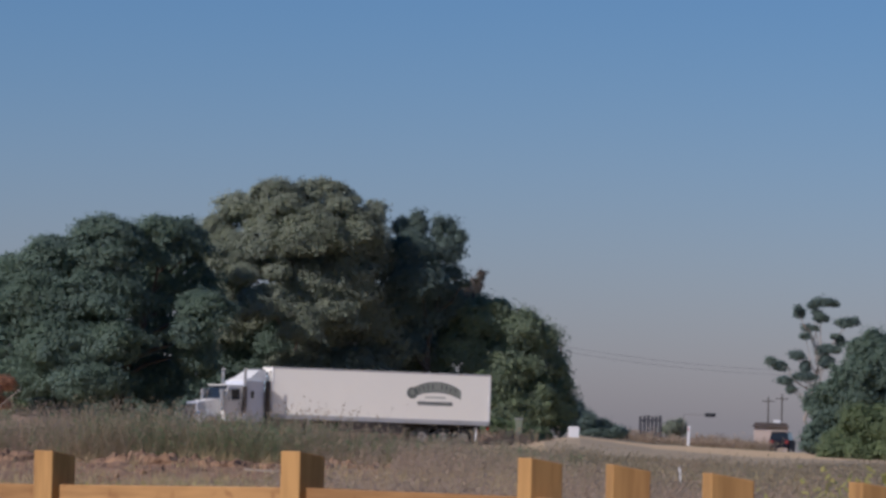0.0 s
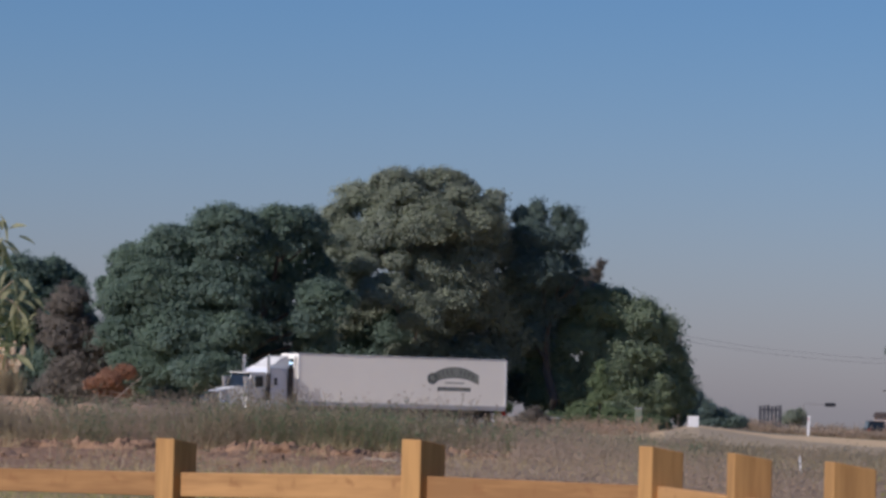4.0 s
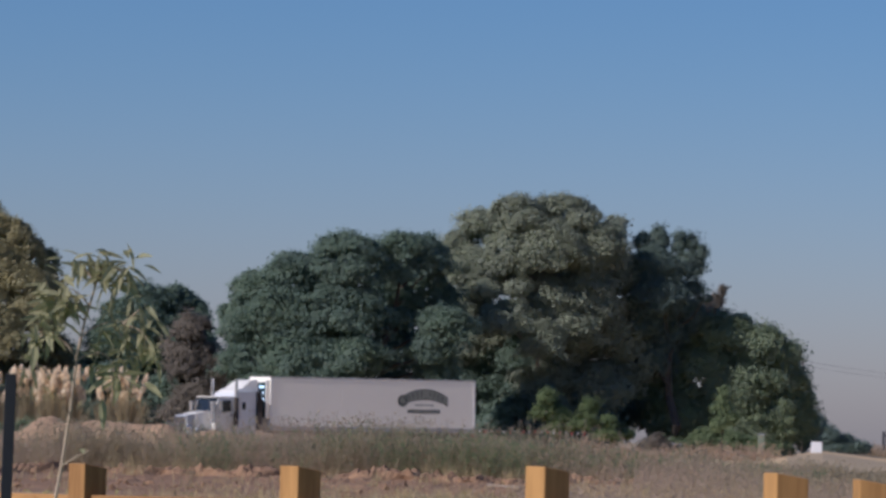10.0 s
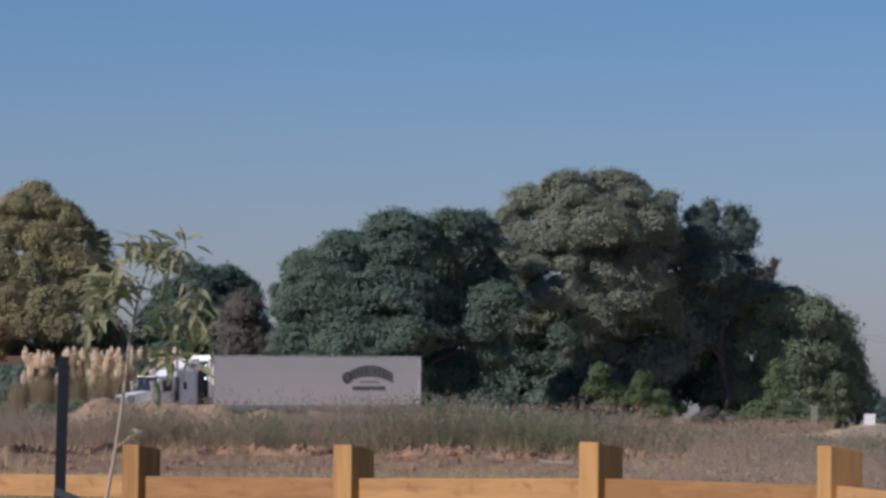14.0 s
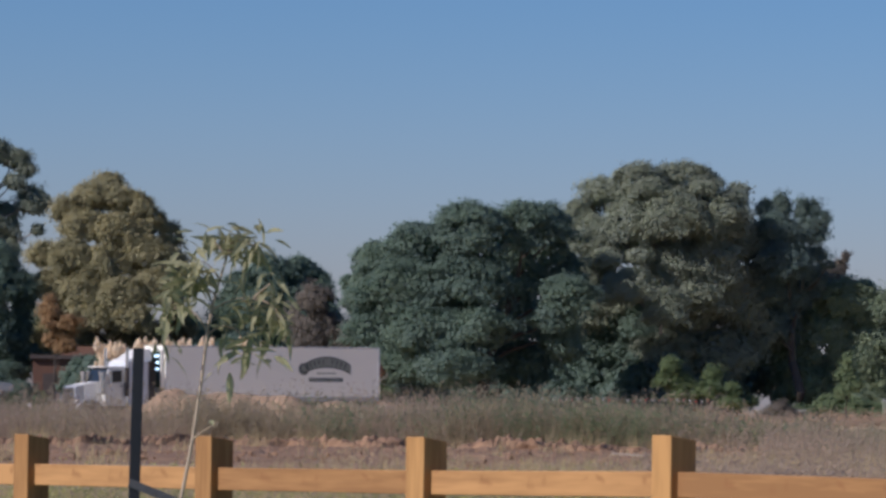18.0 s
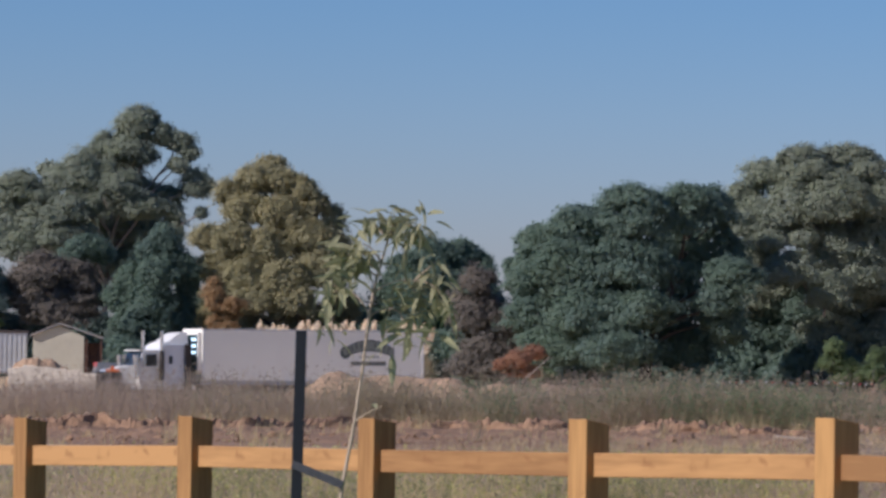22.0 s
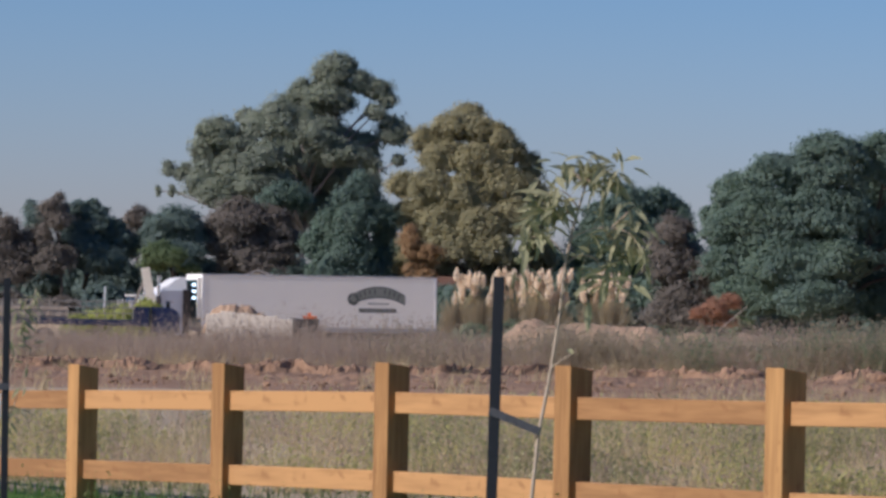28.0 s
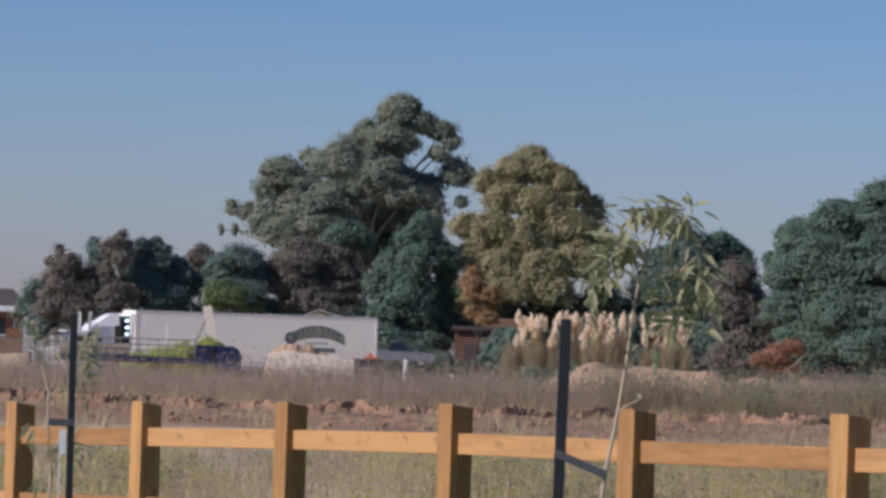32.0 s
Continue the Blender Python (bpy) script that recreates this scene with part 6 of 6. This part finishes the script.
SUV, SUV_WHEELS = car("suv", "dark blue station wagon on the gravel road", (0, 0, 0), 90, 4.7, "dark_car", 1.72, True, True)
car("parked_car", "white hatchback parked by the sheds", (*spot(13.98, 247).xy, 1.19), 13.7 - 78, 4.2, "white", 1.45, True)
car("parked_car", "dark silver utility parked on the yard", (*spot(12.25, 246).xy, 1.19), 12 + 6, 4.9, "ute_grey", 1.55, False, tray=True)


# ---- yard ----
def build_yard():
    # gabled shed
    at = spot(12.72, 250)
    shed = thing("shed", "cream gabled sheet-metal shed with an open lean-to", "shed", (at.x, at.y, 0.2), 12.7)
    bm = bmesh.new()
    prism(bm, [(-1.75, 0.95), (1.35, 0.95), (1.35, 3.55), (-0.15, 4.2), (-1.75, 3.6)], 0, 4)
    wall = part("wall", bm, "cream", shed)
    bm = bmesh.new()
    for i in range(21):
        box(bm, (-1.7 + i * 0.15, -0.012, 1.0), (-1.66 + i * 0.15, 0.0, 3.5))
    part("sheet_rib", bm, "cream", wall)
    for a, b in (((-1.95, 3.52), (-0.15, 4.28)), ((-0.15, 4.28), (2.55, 3.42))):
        bm = bmesh.new()
        prism(bm, [a, b, (b[0], b[1] + 0.08), (a[0], a[1] + 0.08)], -0.25, 4.2)
        part("roof_sheet", bm, "roof", shed)
    for x in (1.5, 2.4):
        bm = bmesh.new()
        box(bm, (x - 0.05, 0.0, 0.95), (x + 0.05, 0.1, 3.4))
        part("post", bm, "shaded_brick", shed)
    bm = bmesh.new()
    box(bm, (1.36, 2.6, 0.95), (2.5, 2.7, 3.2))
    part("back_wall", bm, "shaded_brick", shed, "red-brown back wall")
    # shipping container
    at = spot(13.47, 254)
    con = thing("shipping_container", "weathered grey-white ribbed shipping container", "container", (at.x, at.y, 0.2), 13.4)
    bm = bmesh.new()
    box(bm, (-1.25, 0, 1.2), (1.2, 5, 3.75), bevel=0.02)
    shell = part("shell", bm, "grey_sheet", con)
    for i in range(8):
        bm = bmesh.new()
        box(bm, (-1.15 + i * 0.3, -0.05, 1.3), (-1.0 + i * 0.3, 0.0, 3.65), bevel=0.012)
        part("rib", bm, "grey_sheet", shell)
    bm = bmesh.new()
    box(bm, (-1.35, -0.1, 3.75), (1.3, 5.1, 3.88), bevel=0.01)
    part("lid", bm, "tile", con, "dark flat top")
    for x in (-1.1, 1.05):
        bm = bmesh.new()
        box(bm, (x - 0.15, 0.1, 0.95), (x + 0.15, 4.9, 1.2))
        part("support", bm, "plank", con)
    # navy tray truck with mesh sides
    at = spot(15.0, 176)
    tray = thing("tray_truck", "navy blue truck with a long mesh-sided tray", "truck", (at.x, at.y, 0.1), 15.1)
    bm = bmesh.new()
    box(bm, (-4.4, -1.1, 1.02), (2.3, 1.1, 1.30), bevel=0.03)
    part("tray", bm, "navy", tray)
    bm = bmesh.new()
    prism(bm, [(2.35, 0.75), (3.55, 0.75), (3.62, 1.4), (3.5, 1.68), (3.25, 1.84), (2.35, 1.87)], -1.0, 1.0, 0.08)
    part("cab", bm, "navy", tray)
    bm = bmesh.new()
    box(bm, (1.6, -1.05, 1.3), (2.3, 1.05, 1.86), bevel=0.03)
    part("toolbox", bm, "navy", tray)
    for y in (-1.08, 1.08):
        bm = bmesh.new()
        for z in (1.55, 1.8, 2.05):
            rod(bm, (-4.4, y, z), (1.6, y, z), 0.025, n=5)
        for i in range(16):
            rod(bm, (-4.4 + i * 0.4, y, 1.3), (-4.4 + i * 0.4, y, 2.05), 0.012, n=4)
        part("mesh_side", bm, "mesh_steel", tray, "galvanised mesh side")
    bm = bmesh.new()
    box(bm, (-4.2, -0.85, 1.3), (-1.2, 0.85, 1.78), bevel=0.02)
    part("load", bm, "plank", tray, "pale weathered timber load")
    for x in (-3.2, -2.2, 3.0):
        for y, o in ((0.85, 1), (-0.85, -1)):
            wheel(tray, x, y, 0.45, 0.3, o)
    # rubble bay with sand
    at = spot(13.0, 174)
    bay = thing("rubble_bay", "pale concrete blocks holding a heap of sand", "rubble", (at.x, at.y, 0.0), 13)
    rng = np.random.default_rng(9)
    for i in range(6):
        bm = bmesh.new()
        box(bm, (-1.4 + i * 0.62, -0.4, 0), (-0.782 + i * 0.62, 0.3, (1.76, 1.84, 1.80, 1.76, 1.72, 1.58)[i]), bevel=0.02)
        for v in bm.verts:
            if v.co.z > 1:
                v.co.z += 0.22 * noise.noise((v.co.x * 3, v.co.y * 3, 4)) - 0.05
        part("block", bm, "concrete", bay)
    heap("sand_heap", "heap of orange-brown sand behind the blocks", "sand", 13.02, 175.7, [(-0.2, 0, 2.10, 1.5, 1.3), (0.3, 0.1, 2.16, 1.2, 1.1), (-0.7, 0.1, 1.95, 1.0, 1.0), (0.9, 0, 1.85, 0.9, 0.8)], "mound", 8, 0.36, 0.06)
    # orange compactor
    at = spot(12.08, 177)
    mac = thing("compactor", "small orange and black site machine", "machine", (at.x, at.y, 0.0), 12)
    bm = bmesh.new()
    box(bm, (-0.65, -0.4, 1.2), (0.65, 0.4, 1.6), bevel=0.05)
    part("body", bm, "chassis", mac)
    bm = bmesh.new()
    box(bm, (-0.05, -0.38, 1.6), (0.55, 0.38, 1.72), bevel=0.03)
    box(bm, (0.15, -0.1, 1.72), (0.3, 0.1, 1.86), bevel=0.02)
    part("cover", bm, "orange", mac, "orange cover")
    for x in (-0.4, 0.4):
        bm = bmesh.new()
        rod(bm, (x, -0.42, 0.6), (x, 0.42, 0.6), 0.6, n=20)
        part("drum", bm, "black", mac)
    # poles and boards
    for az, lean, w, z0, z1, mat, label in ((14.91, 2, 0.035, 0, 2.85, "white", "upright white pole in the yard"), (14.74, 22, 0.05, 0, 3.1, "plank", "thin leaning timber in the yard"), (14.08, -12, 0.2, 0, 3.72, "concrete", "broad weathered leaning board in the yard")):
        at = spot(az, 182)
        ob = thing("yard_pole" if w < 0.1 else "leaning_board", label, "pole" if w < 0.1 else "board", (at.x, at.y, 0), az)
        bm = bmesh.new()
        box(bm, (-w, -0.04, z0), (w, 0.04, z1 / math.cos(radians(lean))), pose(0, 0, 0, 0, lean, 0), bevel=0.008)
        part("shaft", bm, mat, ob)
    tree("shrub", "yellow-green weeds heaped by the tray truck", 14.55, 180, [(-2.2, 0, 0.9, 0.9, 0.6), (-1.2, 0, 1.15, 0.9, 0.7), (-0.2, 0, 1.4, 0.9, 0.6), (0.8, 0, 1.75, 0.75, 0.55), (0.2, 0, 0.7, 1.5, 0.8)], "yellow_leaf", 90, pad=0.24, leaf=0.05, trunk=0, category="weeds", foot=0)
    # brick building behind the pampas
    at = spot(10.44, 276)
    br = thing("brick_outbuilding", "red-brown brick outbuilding with dark bays", "building", (at.x, at.y, 0.2), 10.6)
    bm = bmesh.new()
    box(bm, (-1.9, 0, 0), (1.6, 4, 3.6))
    wall = part("wall", bm, "shaded_brick", br)
    bm = bmesh.new()
    box(bm, (-2.1, -0.3, 3.6), (1.8, 4.2, 3.85))
    part("roof", bm, "tile", br)
    for x in (-1.2, 0.4):
        bm = bmesh.new()
        box(bm, (x, -0.03, 0.1), (x + 0.9, 0.02, 2.6))
        part("door", bm, "tile", wall, "dark bay door")
    at = spot(10.1, 279)
    br = thing("tiled_roof_house", "low house with an orange tiled roof", "house", (at.x, at.y, 0.2), 10)
    bm = bmesh.new()
    box(bm, (-2.0, 0, 0), (2.0, 5, 3.2))
    part("wall", bm, "shaded_brick", br)
    bm = bmesh.new()
    prism(bm, [(-2.3, 3.2), (2.3, 3.2), (1.0, 4.5), (-1.2, 4.5)], -0.4, 5.4, 0.8)
    part("roof", bm, "shaded_brick", br)
    # far house
    at = spot(17.5, 335)
    house = thing("far_house", "orange brick house with a dark hipped roof and white eaves", "house", (at.x, at.y, 0.2), 17.5)
    bm = bmesh.new()
    box(bm, (-6, 0, 0), (3.6, 7, 4.4))
    wall = part("wall", bm, "brick", house)
    bm = bmesh.new()
    prism(bm, [(-6.6, 4.75), (4.2, 4.75), (2.6, 6.2), (-5.0, 6.2)], -0.6, 7.6, 2.2)
    part("roof", bm, "tile", house)
    bm = bmesh.new()
    box(bm, (-6.6, -0.62, 4.3), (4.2, -0.5, 4.75), bevel=0.02)
    part("eave", bm, "white", house)
    for x in (-3, 0.5):
        bm = bmesh.new()
        box(bm, (x, -0.04, 2.4), (x + 1.6, 0.02, 3.8))
        win = part("window", bm, "glass", wall)
        bm = bmesh.new()
        box(bm, (x - 0.08, -0.06, 2.3), (x + 1.68, -0.03, 2.4))
        part("sill", bm, "white", win)
    # mesh site fence at the yard's end
    sf = thing("site_fence", "grey galvanised mesh site fence panels", "fence", spot(16.8, 205, 0), 16.8)
    for i in range(4):
        bm = bmesh.new()
        x = -6.4 + i * 2.4
        for a, b in (((x, 0, 0.2), (x, 0, 2.0)), ((x + 2.3, 0, 0.2), (x + 2.3, 0, 2.0)), ((x, 0, 2.0), (x + 2.3, 0, 2.0)), ((x, 0, 0.25), (x + 2.3, 0, 0.25))):
            rod(bm, a, b, 0.03, n=5)
        for k in range(1, 20):
            rod(bm, (x + k * 0.115, 0, 0.25), (x + k * 0.115, 0, 2.0), 0.011, n=4)
        part("panel", bm, "mesh_steel", sf)


build_yard()


# ---- roadside ----
def build_roadside():
    at = spot(-1.91, 250)
    s = thing("road_sign", "small square white board beside the gravel road", "sign", (at.x, at.y, ground_z(at.x, at.y)), -1.9)
    bm = bmesh.new()
    box(bm, (-0.34, -0.015, 0.04), (0.34, 0.015, 0.72), bevel=0.01)
    part("board", bm, "white", s)
    for x in (-0.25, 0.25):
        bm = bmesh.new()
        box(bm, (x - 0.025, 0.015, -0.1), (x + 0.025, 0.06, 0.7))
        part("leg", bm, "grey_sheet", s)
    for az, d, h, tone in ((-3.52, 305, 1.46, "white"), (10.87, 240, 1.2, "white"), (10.37, 240, 1.1, "white"), (11.53, 226, 2.0, "white")):
        at = spot(az, d)
        g = thing("guide_post", "white roadside guide post with a reflector", "post", (at.x, at.y, ground_z(at.x, at.y)), az, "guide posts")
        bm = bmesh.new()
        box(bm, (-0.10, -0.05, -0.3), (0.10, 0.05, h), pose(0, 0, 0, 0, 1.5, 0), bevel=0.02)
        post = part("shaft", bm, tone, g)
        bm = bmesh.new()
        box(bm, (-0.04, -0.062, h - 0.3), (0.04, -0.05, h - 0.15), bevel=0.005)
        part("reflector", bm, "red", post)
    at = spot(-3.47, 88)
    g = thing("survey_peg", "thin leaning white survey peg in the weeds", "peg", (at.x, at.y, ground_z(at.x, at.y)), -3.4)
    bm = bmesh.new()
    box(bm, (-0.02, -0.02, -0.2), (0.02, 0.02, 0.72), pose(0, 0, 0, 0, -7, 0), bevel=0.004)
    part("shaft", bm, "white", g)
    for az, w, h in ((-1.14, 0.22, 1.5), (0.12, 0.6, 0.85)):
        at = spot(az, 250)
        b = thing("service_cabinet", "pale green steel service cabinet on the verge", "cabinet", (at.x, at.y, ground_z(at.x, at.y)), az)
        bm = bmesh.new()
        box(bm, (-w, -0.2, -0.1), (w, 0.2, h), bevel=0.03)
        shell = part("shell", bm, "box_green", b)
        bm = bmesh.new()
        box(bm, (-w - 0.04, -0.24, h), (w + 0.04, 0.24, h + 0.06), bevel=0.02)
        part("lid", bm, "grey_sheet", b)
        bm = bmesh.new()
        box(bm, (-w * 0.85, -0.215, 0.15), (w * 0.85, -0.2, h - 0.12), bevel=0.008)
        part("door", bm, "box_green", shell)
    # road lamp on a thin mast
    at = spot(-3.45, 322)
    lamp = thing("road_lamp", "dark road lamp on a long thin arm", "lamp", (at.x, at.y, -0.4), -3.5)
    bm = bmesh.new()
    rod(bm, (0, 0, -0.1), (0, 0, 2.95), 0.03, 0.02)
    part("mast", bm, "mesh_steel", lamp)
    bm = bmesh.new()
    rod(bm, (0, 0, 2.95), (1.75, 0, 2.92), 0.018)
    part("arm", bm, "mesh_steel", lamp)
    bm = bmesh.new()
    box(bm, (1.65, -0.15, 2.78), (2.5, 0.15, 3.08), bevel=0.08)
    part("head", bm, "stake", lamp)
    # far sheet shed
    at = spot(-4.66, 385)
    sh = thing("far_shed", "pale sheet-metal shed with a faded door and dark roof", "shed", (at.x, at.y, -0.62), -4.6)
    bm = bmesh.new()
    box(bm, (-1.5, 0, -0.2), (1.7, 4, 2.5))
    wall = part("wall", bm, "far_sheet", sh)
    bm = bmesh.new()
    prism(bm, [(-1.7, 2.35), (1.85, 2.35), (1.5, 2.75), (-1.4, 2.75)], -0.3, 4.3)
    part("roof", bm, "tile", sh)
    bm = bmesh.new()
    box(bm, (0.1, -0.04, 0.1), (1.4, 0.0, 2.1))
    part("door", bm, "plank", wall, "faded brown sliding door")
    bm = bmesh.new()
    box(bm, (0.3, -0.1, 2.75), (1.0, 0.5, 3.0), bevel=0.03)
    part("roof_box", bm, "white", sh)
    # slatted crate on the far bank
    at = spot(-2.98, 313)
    crate = thing("slatted_crate", "dark grey slatted timber crate standing on a low bank", "crate", (at.x, at.y, ground_z(at.x, at.y) + 0.4), -3)
    for i in range(6):
        bm = bmesh.new()
        box(bm, (-0.85 + i * 0.30, -0.04, 0.0), (-0.63 + i * 0.30, 0.02, 1.72 + 0.05 * (i % 3)), bevel=0.01)
        part("slat", bm, "weathered", crate)
    for z in (0.3, 1.35):
        bm = bmesh.new()
        box(bm, (-0.85, 0.02, z), (0.9, 0.08, z + 0.14), bevel=0.01)
        part("cross_slat", bm, "weathered", crate)
    for x in (-0.85, 0.82):
        bm = bmesh.new()
        box(bm, (x, 0.08, 0.0), (x + 0.08, 1.3, 1.5), bevel=0.01)
        part("side_panel", bm, "weathered", crate)
    # power poles and their line
    for az, d, h in ((-4.63, 400, 5.2), (-4.82, 392, 5.4)):
        at = spot(az, d)
        p = thing("power_pole", "thin grey timber power pole with a crossarm", "pole", (at.x, at.y, -0.5), az)
        bm = bmesh.new()
        rod(bm, (0, 0, 0), (0, 0, h), 0.09, 0.06)
        part("shaft", bm, "bark", p)
        bm = bmesh.new()
        box(bm, (-0.6, -0.05, h - 0.5), (0.6, 0.05, h - 0.4))
        part("crossarm", bm, "bark", p)
    bm = bmesh.new()
    a, b = spot(-1.7, 300, 7.3), spot(-6.6, 300, 6.1)
    for off in (0, 0.35):
        last = None
        for i in range(25):
            f = i / 24
            q = a.lerp(b, f) - Vector((0, 0, 1.4 * 4 * f * (1 - f) * 0.5 + off))
            if last is not None:
                rod(bm, last, q, 0.008, n=4)
            last = q
    part("cable", bm, "wire", thing("power_line", "two thin sagging power cables across the sky", "cable"))
    for az, z in ((-1.7, 7.4), (-6.6, 6.2)):
        at = spot(az, 300)
        p = thing("power_pole", "timber power pole hidden among the trees", "pole", (at.x, at.y, -0.5), az)
        bm = bmesh.new()
        rod(bm, (0, 0, 0), (0, 0, z + 0.6), 0.12, 0.09)
        part("shaft", bm, "bark", p)
    # bunting along the thicket's foot
    bun = thing("bunting", "string of small red and white flags", "flags")
    bm = bmesh.new()
    pts = [spot(3.9 - 0.26 * i, 241, 1.60 + 0.05 * ((i % 4) - 1.5) ** 2 * 0.5) for i in range(11)]
    for p, q in zip(pts, pts[1:]):
        rod(bm, p, q, 0.012, n=4)
    part("cord", bm, "wire", bun)
    for i in range(0, 11, 2):
        bm = bmesh.new()
        rod(bm, (pts[i].x, pts[i].y, 0.1), pts[i], 0.025, n=5)
        part("picket", bm, "plank", bun)
    for i in range(30):
        f = (i + 0.5) / 30 * 10
        p = pts[int(f)].lerp(pts[int(f) + 1], f - int(f))
        bm = bmesh.new()
        bm.faces.new([bm.verts.new(p + Vector(o)) for o in ((-0.05, -0.015, 0), (0.05, -0.015, 0), (0.0, -0.015, -0.13))])
        bm.faces.new([bm.verts.new(p + Vector(o)) for o in ((-0.05, -0.005, 0), (0.0, -0.005, -0.13), (0.05, -0.005, 0))])
        part("flag", bm, "red" if i % 2 else "white", bun)
    # fallen branch and pale plank in the turned soil
    at = spot(6.02, 236)
    br = thing("dead_branch", "bare grey dead branch leaning on a mound", "branch", (at.x, at.y, ground_z(at.x, at.y)), 6)
    bm = bmesh.new()
    tube(bm, [(-1.7, 0, 0.0), (-0.9, 0.05, 1.3), (-0.2, 0, 1.95), (0.7, 0, 2.75)], [0.05, 0.04, 0.03, 0.018])
    part("wood", bm, "pale_bark", br)
    at = spot(2.45, 104)
    br = thing("fallen_plank", "pale plank lying on turned soil", "plank", (at.x, at.y, 0.18), 2.4 - 12)
    bm = bmesh.new()
    box(bm, (-0.45, -0.06, 0), (0.45, 0.06, 0.05), pose(0, 0, 0, 0, 3, 0), bevel=0.01)
    part("board", bm, "plank", br)


build_roadside()


# ---- what moves ----
# seconds, place of the trailer's tail, and its heading in degrees from due left towards the eye, road height and dip of the nose
TRUCK_ROWS = [(0, 2.97, 235.98, 15.4, 0.10, -0.6), (2, -0.03, 234.95, 22.2, 0.17, -0.3), (4, -2.96, 233.62, 26.6, 0.19, 0.0), (6, -5.83, 232.08, 29.7, 0.19, 0.2), (8, -8.67, 230.38, 31.9, 0.22, 0.4), (10, -11.51, 228.56, 33.5, 0.22, 0.5), (12, -14.36, 226.63, 34.6, 0.18, 0.6), (14, -17.22, 224.63, 35.3, 0.15, 0.6), (16, -20.12, 222.56, 35.6, 0.10, 0.6), (18, -23.04, 220.47, 35.6, 0.06, 0.6), (20, -25.99, 218.36, 35.4, 0.00, 0.6), (22, -28.97, 216.26, 35.0, -0.11, 0.6), (24, -31.95, 214.20, 34.3, -0.25, 0.5), (26, -34.93, 212.19, 33.5, -0.28, 0.5), (28, -37.89, 210.26, 32.6, -0.28, 0.5), (30, -40.80, 208.43, 31.6, -0.30, 0.4), (32, -43.64, 206.72, 30.5, -0.42, 0.3)]
# the truck's lead over the trailer's heading at those times, degrees
BENDS = [17, 15, 10, 7, 5, 3.5, 2.5, 1.5, 0.5, 0, -0.5, -1, -1.5, -2, -2.2, -2.5, -2.7]
SUV_ROWS = [(0, -4.79, 352, 78), (1, -4.65, 354, 79), (2, -4.60, 356, 82), (3, -4.51, 358, 87), (4, -4.48, 360, 92), (6.5, -4.32, 362, 100), (10, -4.2, 364, 104), (32, -4.2, 364, 104)]


# seconds, and how far the breeze leans the slim sapling to the right, in degrees
LEANS = [(0, -0.2), (2, 0.3), (4, -0.4), (6.5, 0.0), (7.5, 0.4), (8.5, -0.2), (10, -0.3), (11.5, -0.9), (13, -0.2), (14.5, -0.2), (16.5, -0.6), (17.5, 0.2), (18.5, 0.1), (19, -1.1), (19.5, -0.5), (20, -0.6), (20.5, -0.8), (21, -0.6), (21.5, -0.3), (22, 0.1), (22.5, 0.9), (23, 0.5), (23.5, 0.3), (24, 1.7), (24.5, 1.6), (25, 1.2), (25.5, 1.1), (27.5, 0.2), (29, -0.2), (30, 0.3), (31, -0.2), (32, 0.1)]


def roll_wheels(wheels, path, step, seconds):
    """Turn wheels by the way that their thing has gone, path(t) in metres."""
    for w, x, y, r in wheels:
        rows, t = [], 0.0
        while t < seconds - 1e-6:
            rows.append((t, pose(x, y, r, 0, math.degrees(path(t) / r), 0)))
            t += step
        rows.append((seconds, pose(x, y, r, 0, math.degrees(path(seconds) / r), 0)))
        walk(w, rows)


def motions():
    towed = [(t, pose(x, y, z, 0, dip, 180 + phi) @ pose(0, -1.25, 0)) for t, x, y, phi, z, dip in TRUCK_ROWS]
    walk(TRAILER, towed)
    # the truck leads the trailer round the bend
    walk(TRUCK, [(t, m @ pose(KINGPIN, 0, 0, 0, 0, bend)) for (t, m), bend in zip(towed, BENDS)])
    ts, gone = [TRUCK_ROWS[0][0]], [0.0]
    for (t0, x0, y0, *_), (t1, x1, y1, *_) in zip(TRUCK_ROWS, TRUCK_ROWS[1:]):
        ts.append(t1)
        gone.append(gone[-1] + math.hypot(x1 - x0, y1 - y0))
    roll_wheels(TRAILER_WHEELS + TRUCK_WHEELS, lambda t: float(np.interp(t, ts, gone)), 0.4, 32.0)
    places = [(t, spot(az, d), turn) for t, az, d, turn in SUV_ROWS]
    walk(SUV, [(t, pose(p.x, p.y, -0.42, 0, 0, turn)) for t, p, turn in places])
    st, sg = [0.0], [0.0]
    for (t0, p0, _), (t1, p1, _) in zip(places, places[1:]):
        st.append(t1)
        sg.append(sg[-1] + (p1 - p0).length)
    roll_wheels(SUV_WHEELS, lambda t: float(np.interp(t, st, sg)), 0.2, 32.0)
    # the breeze in the saplings
    rest = SLIM_SAPLING.matrix_world.copy()
    walk(SLIM_SAPLING, [(t, rest @ pose(0, 0, 0, 0, lean, 0)) for t, lean in LEANS])
    for k, (twig, root, seed) in enumerate(SWAYING):
        rows = []
        for i in range(81):
            t = i * 0.4
            a = 2.2 * math.sin(1.9 * t + seed) + 1.4 * math.sin(3.7 * t + 2.1 * seed)
            rows.append((t, Matrix.Translation(root) @ pose(0, 0, 0, 1.2 * math.sin(2.6 * t + k), a, 0)))
        walk(twig, rows)


motions()
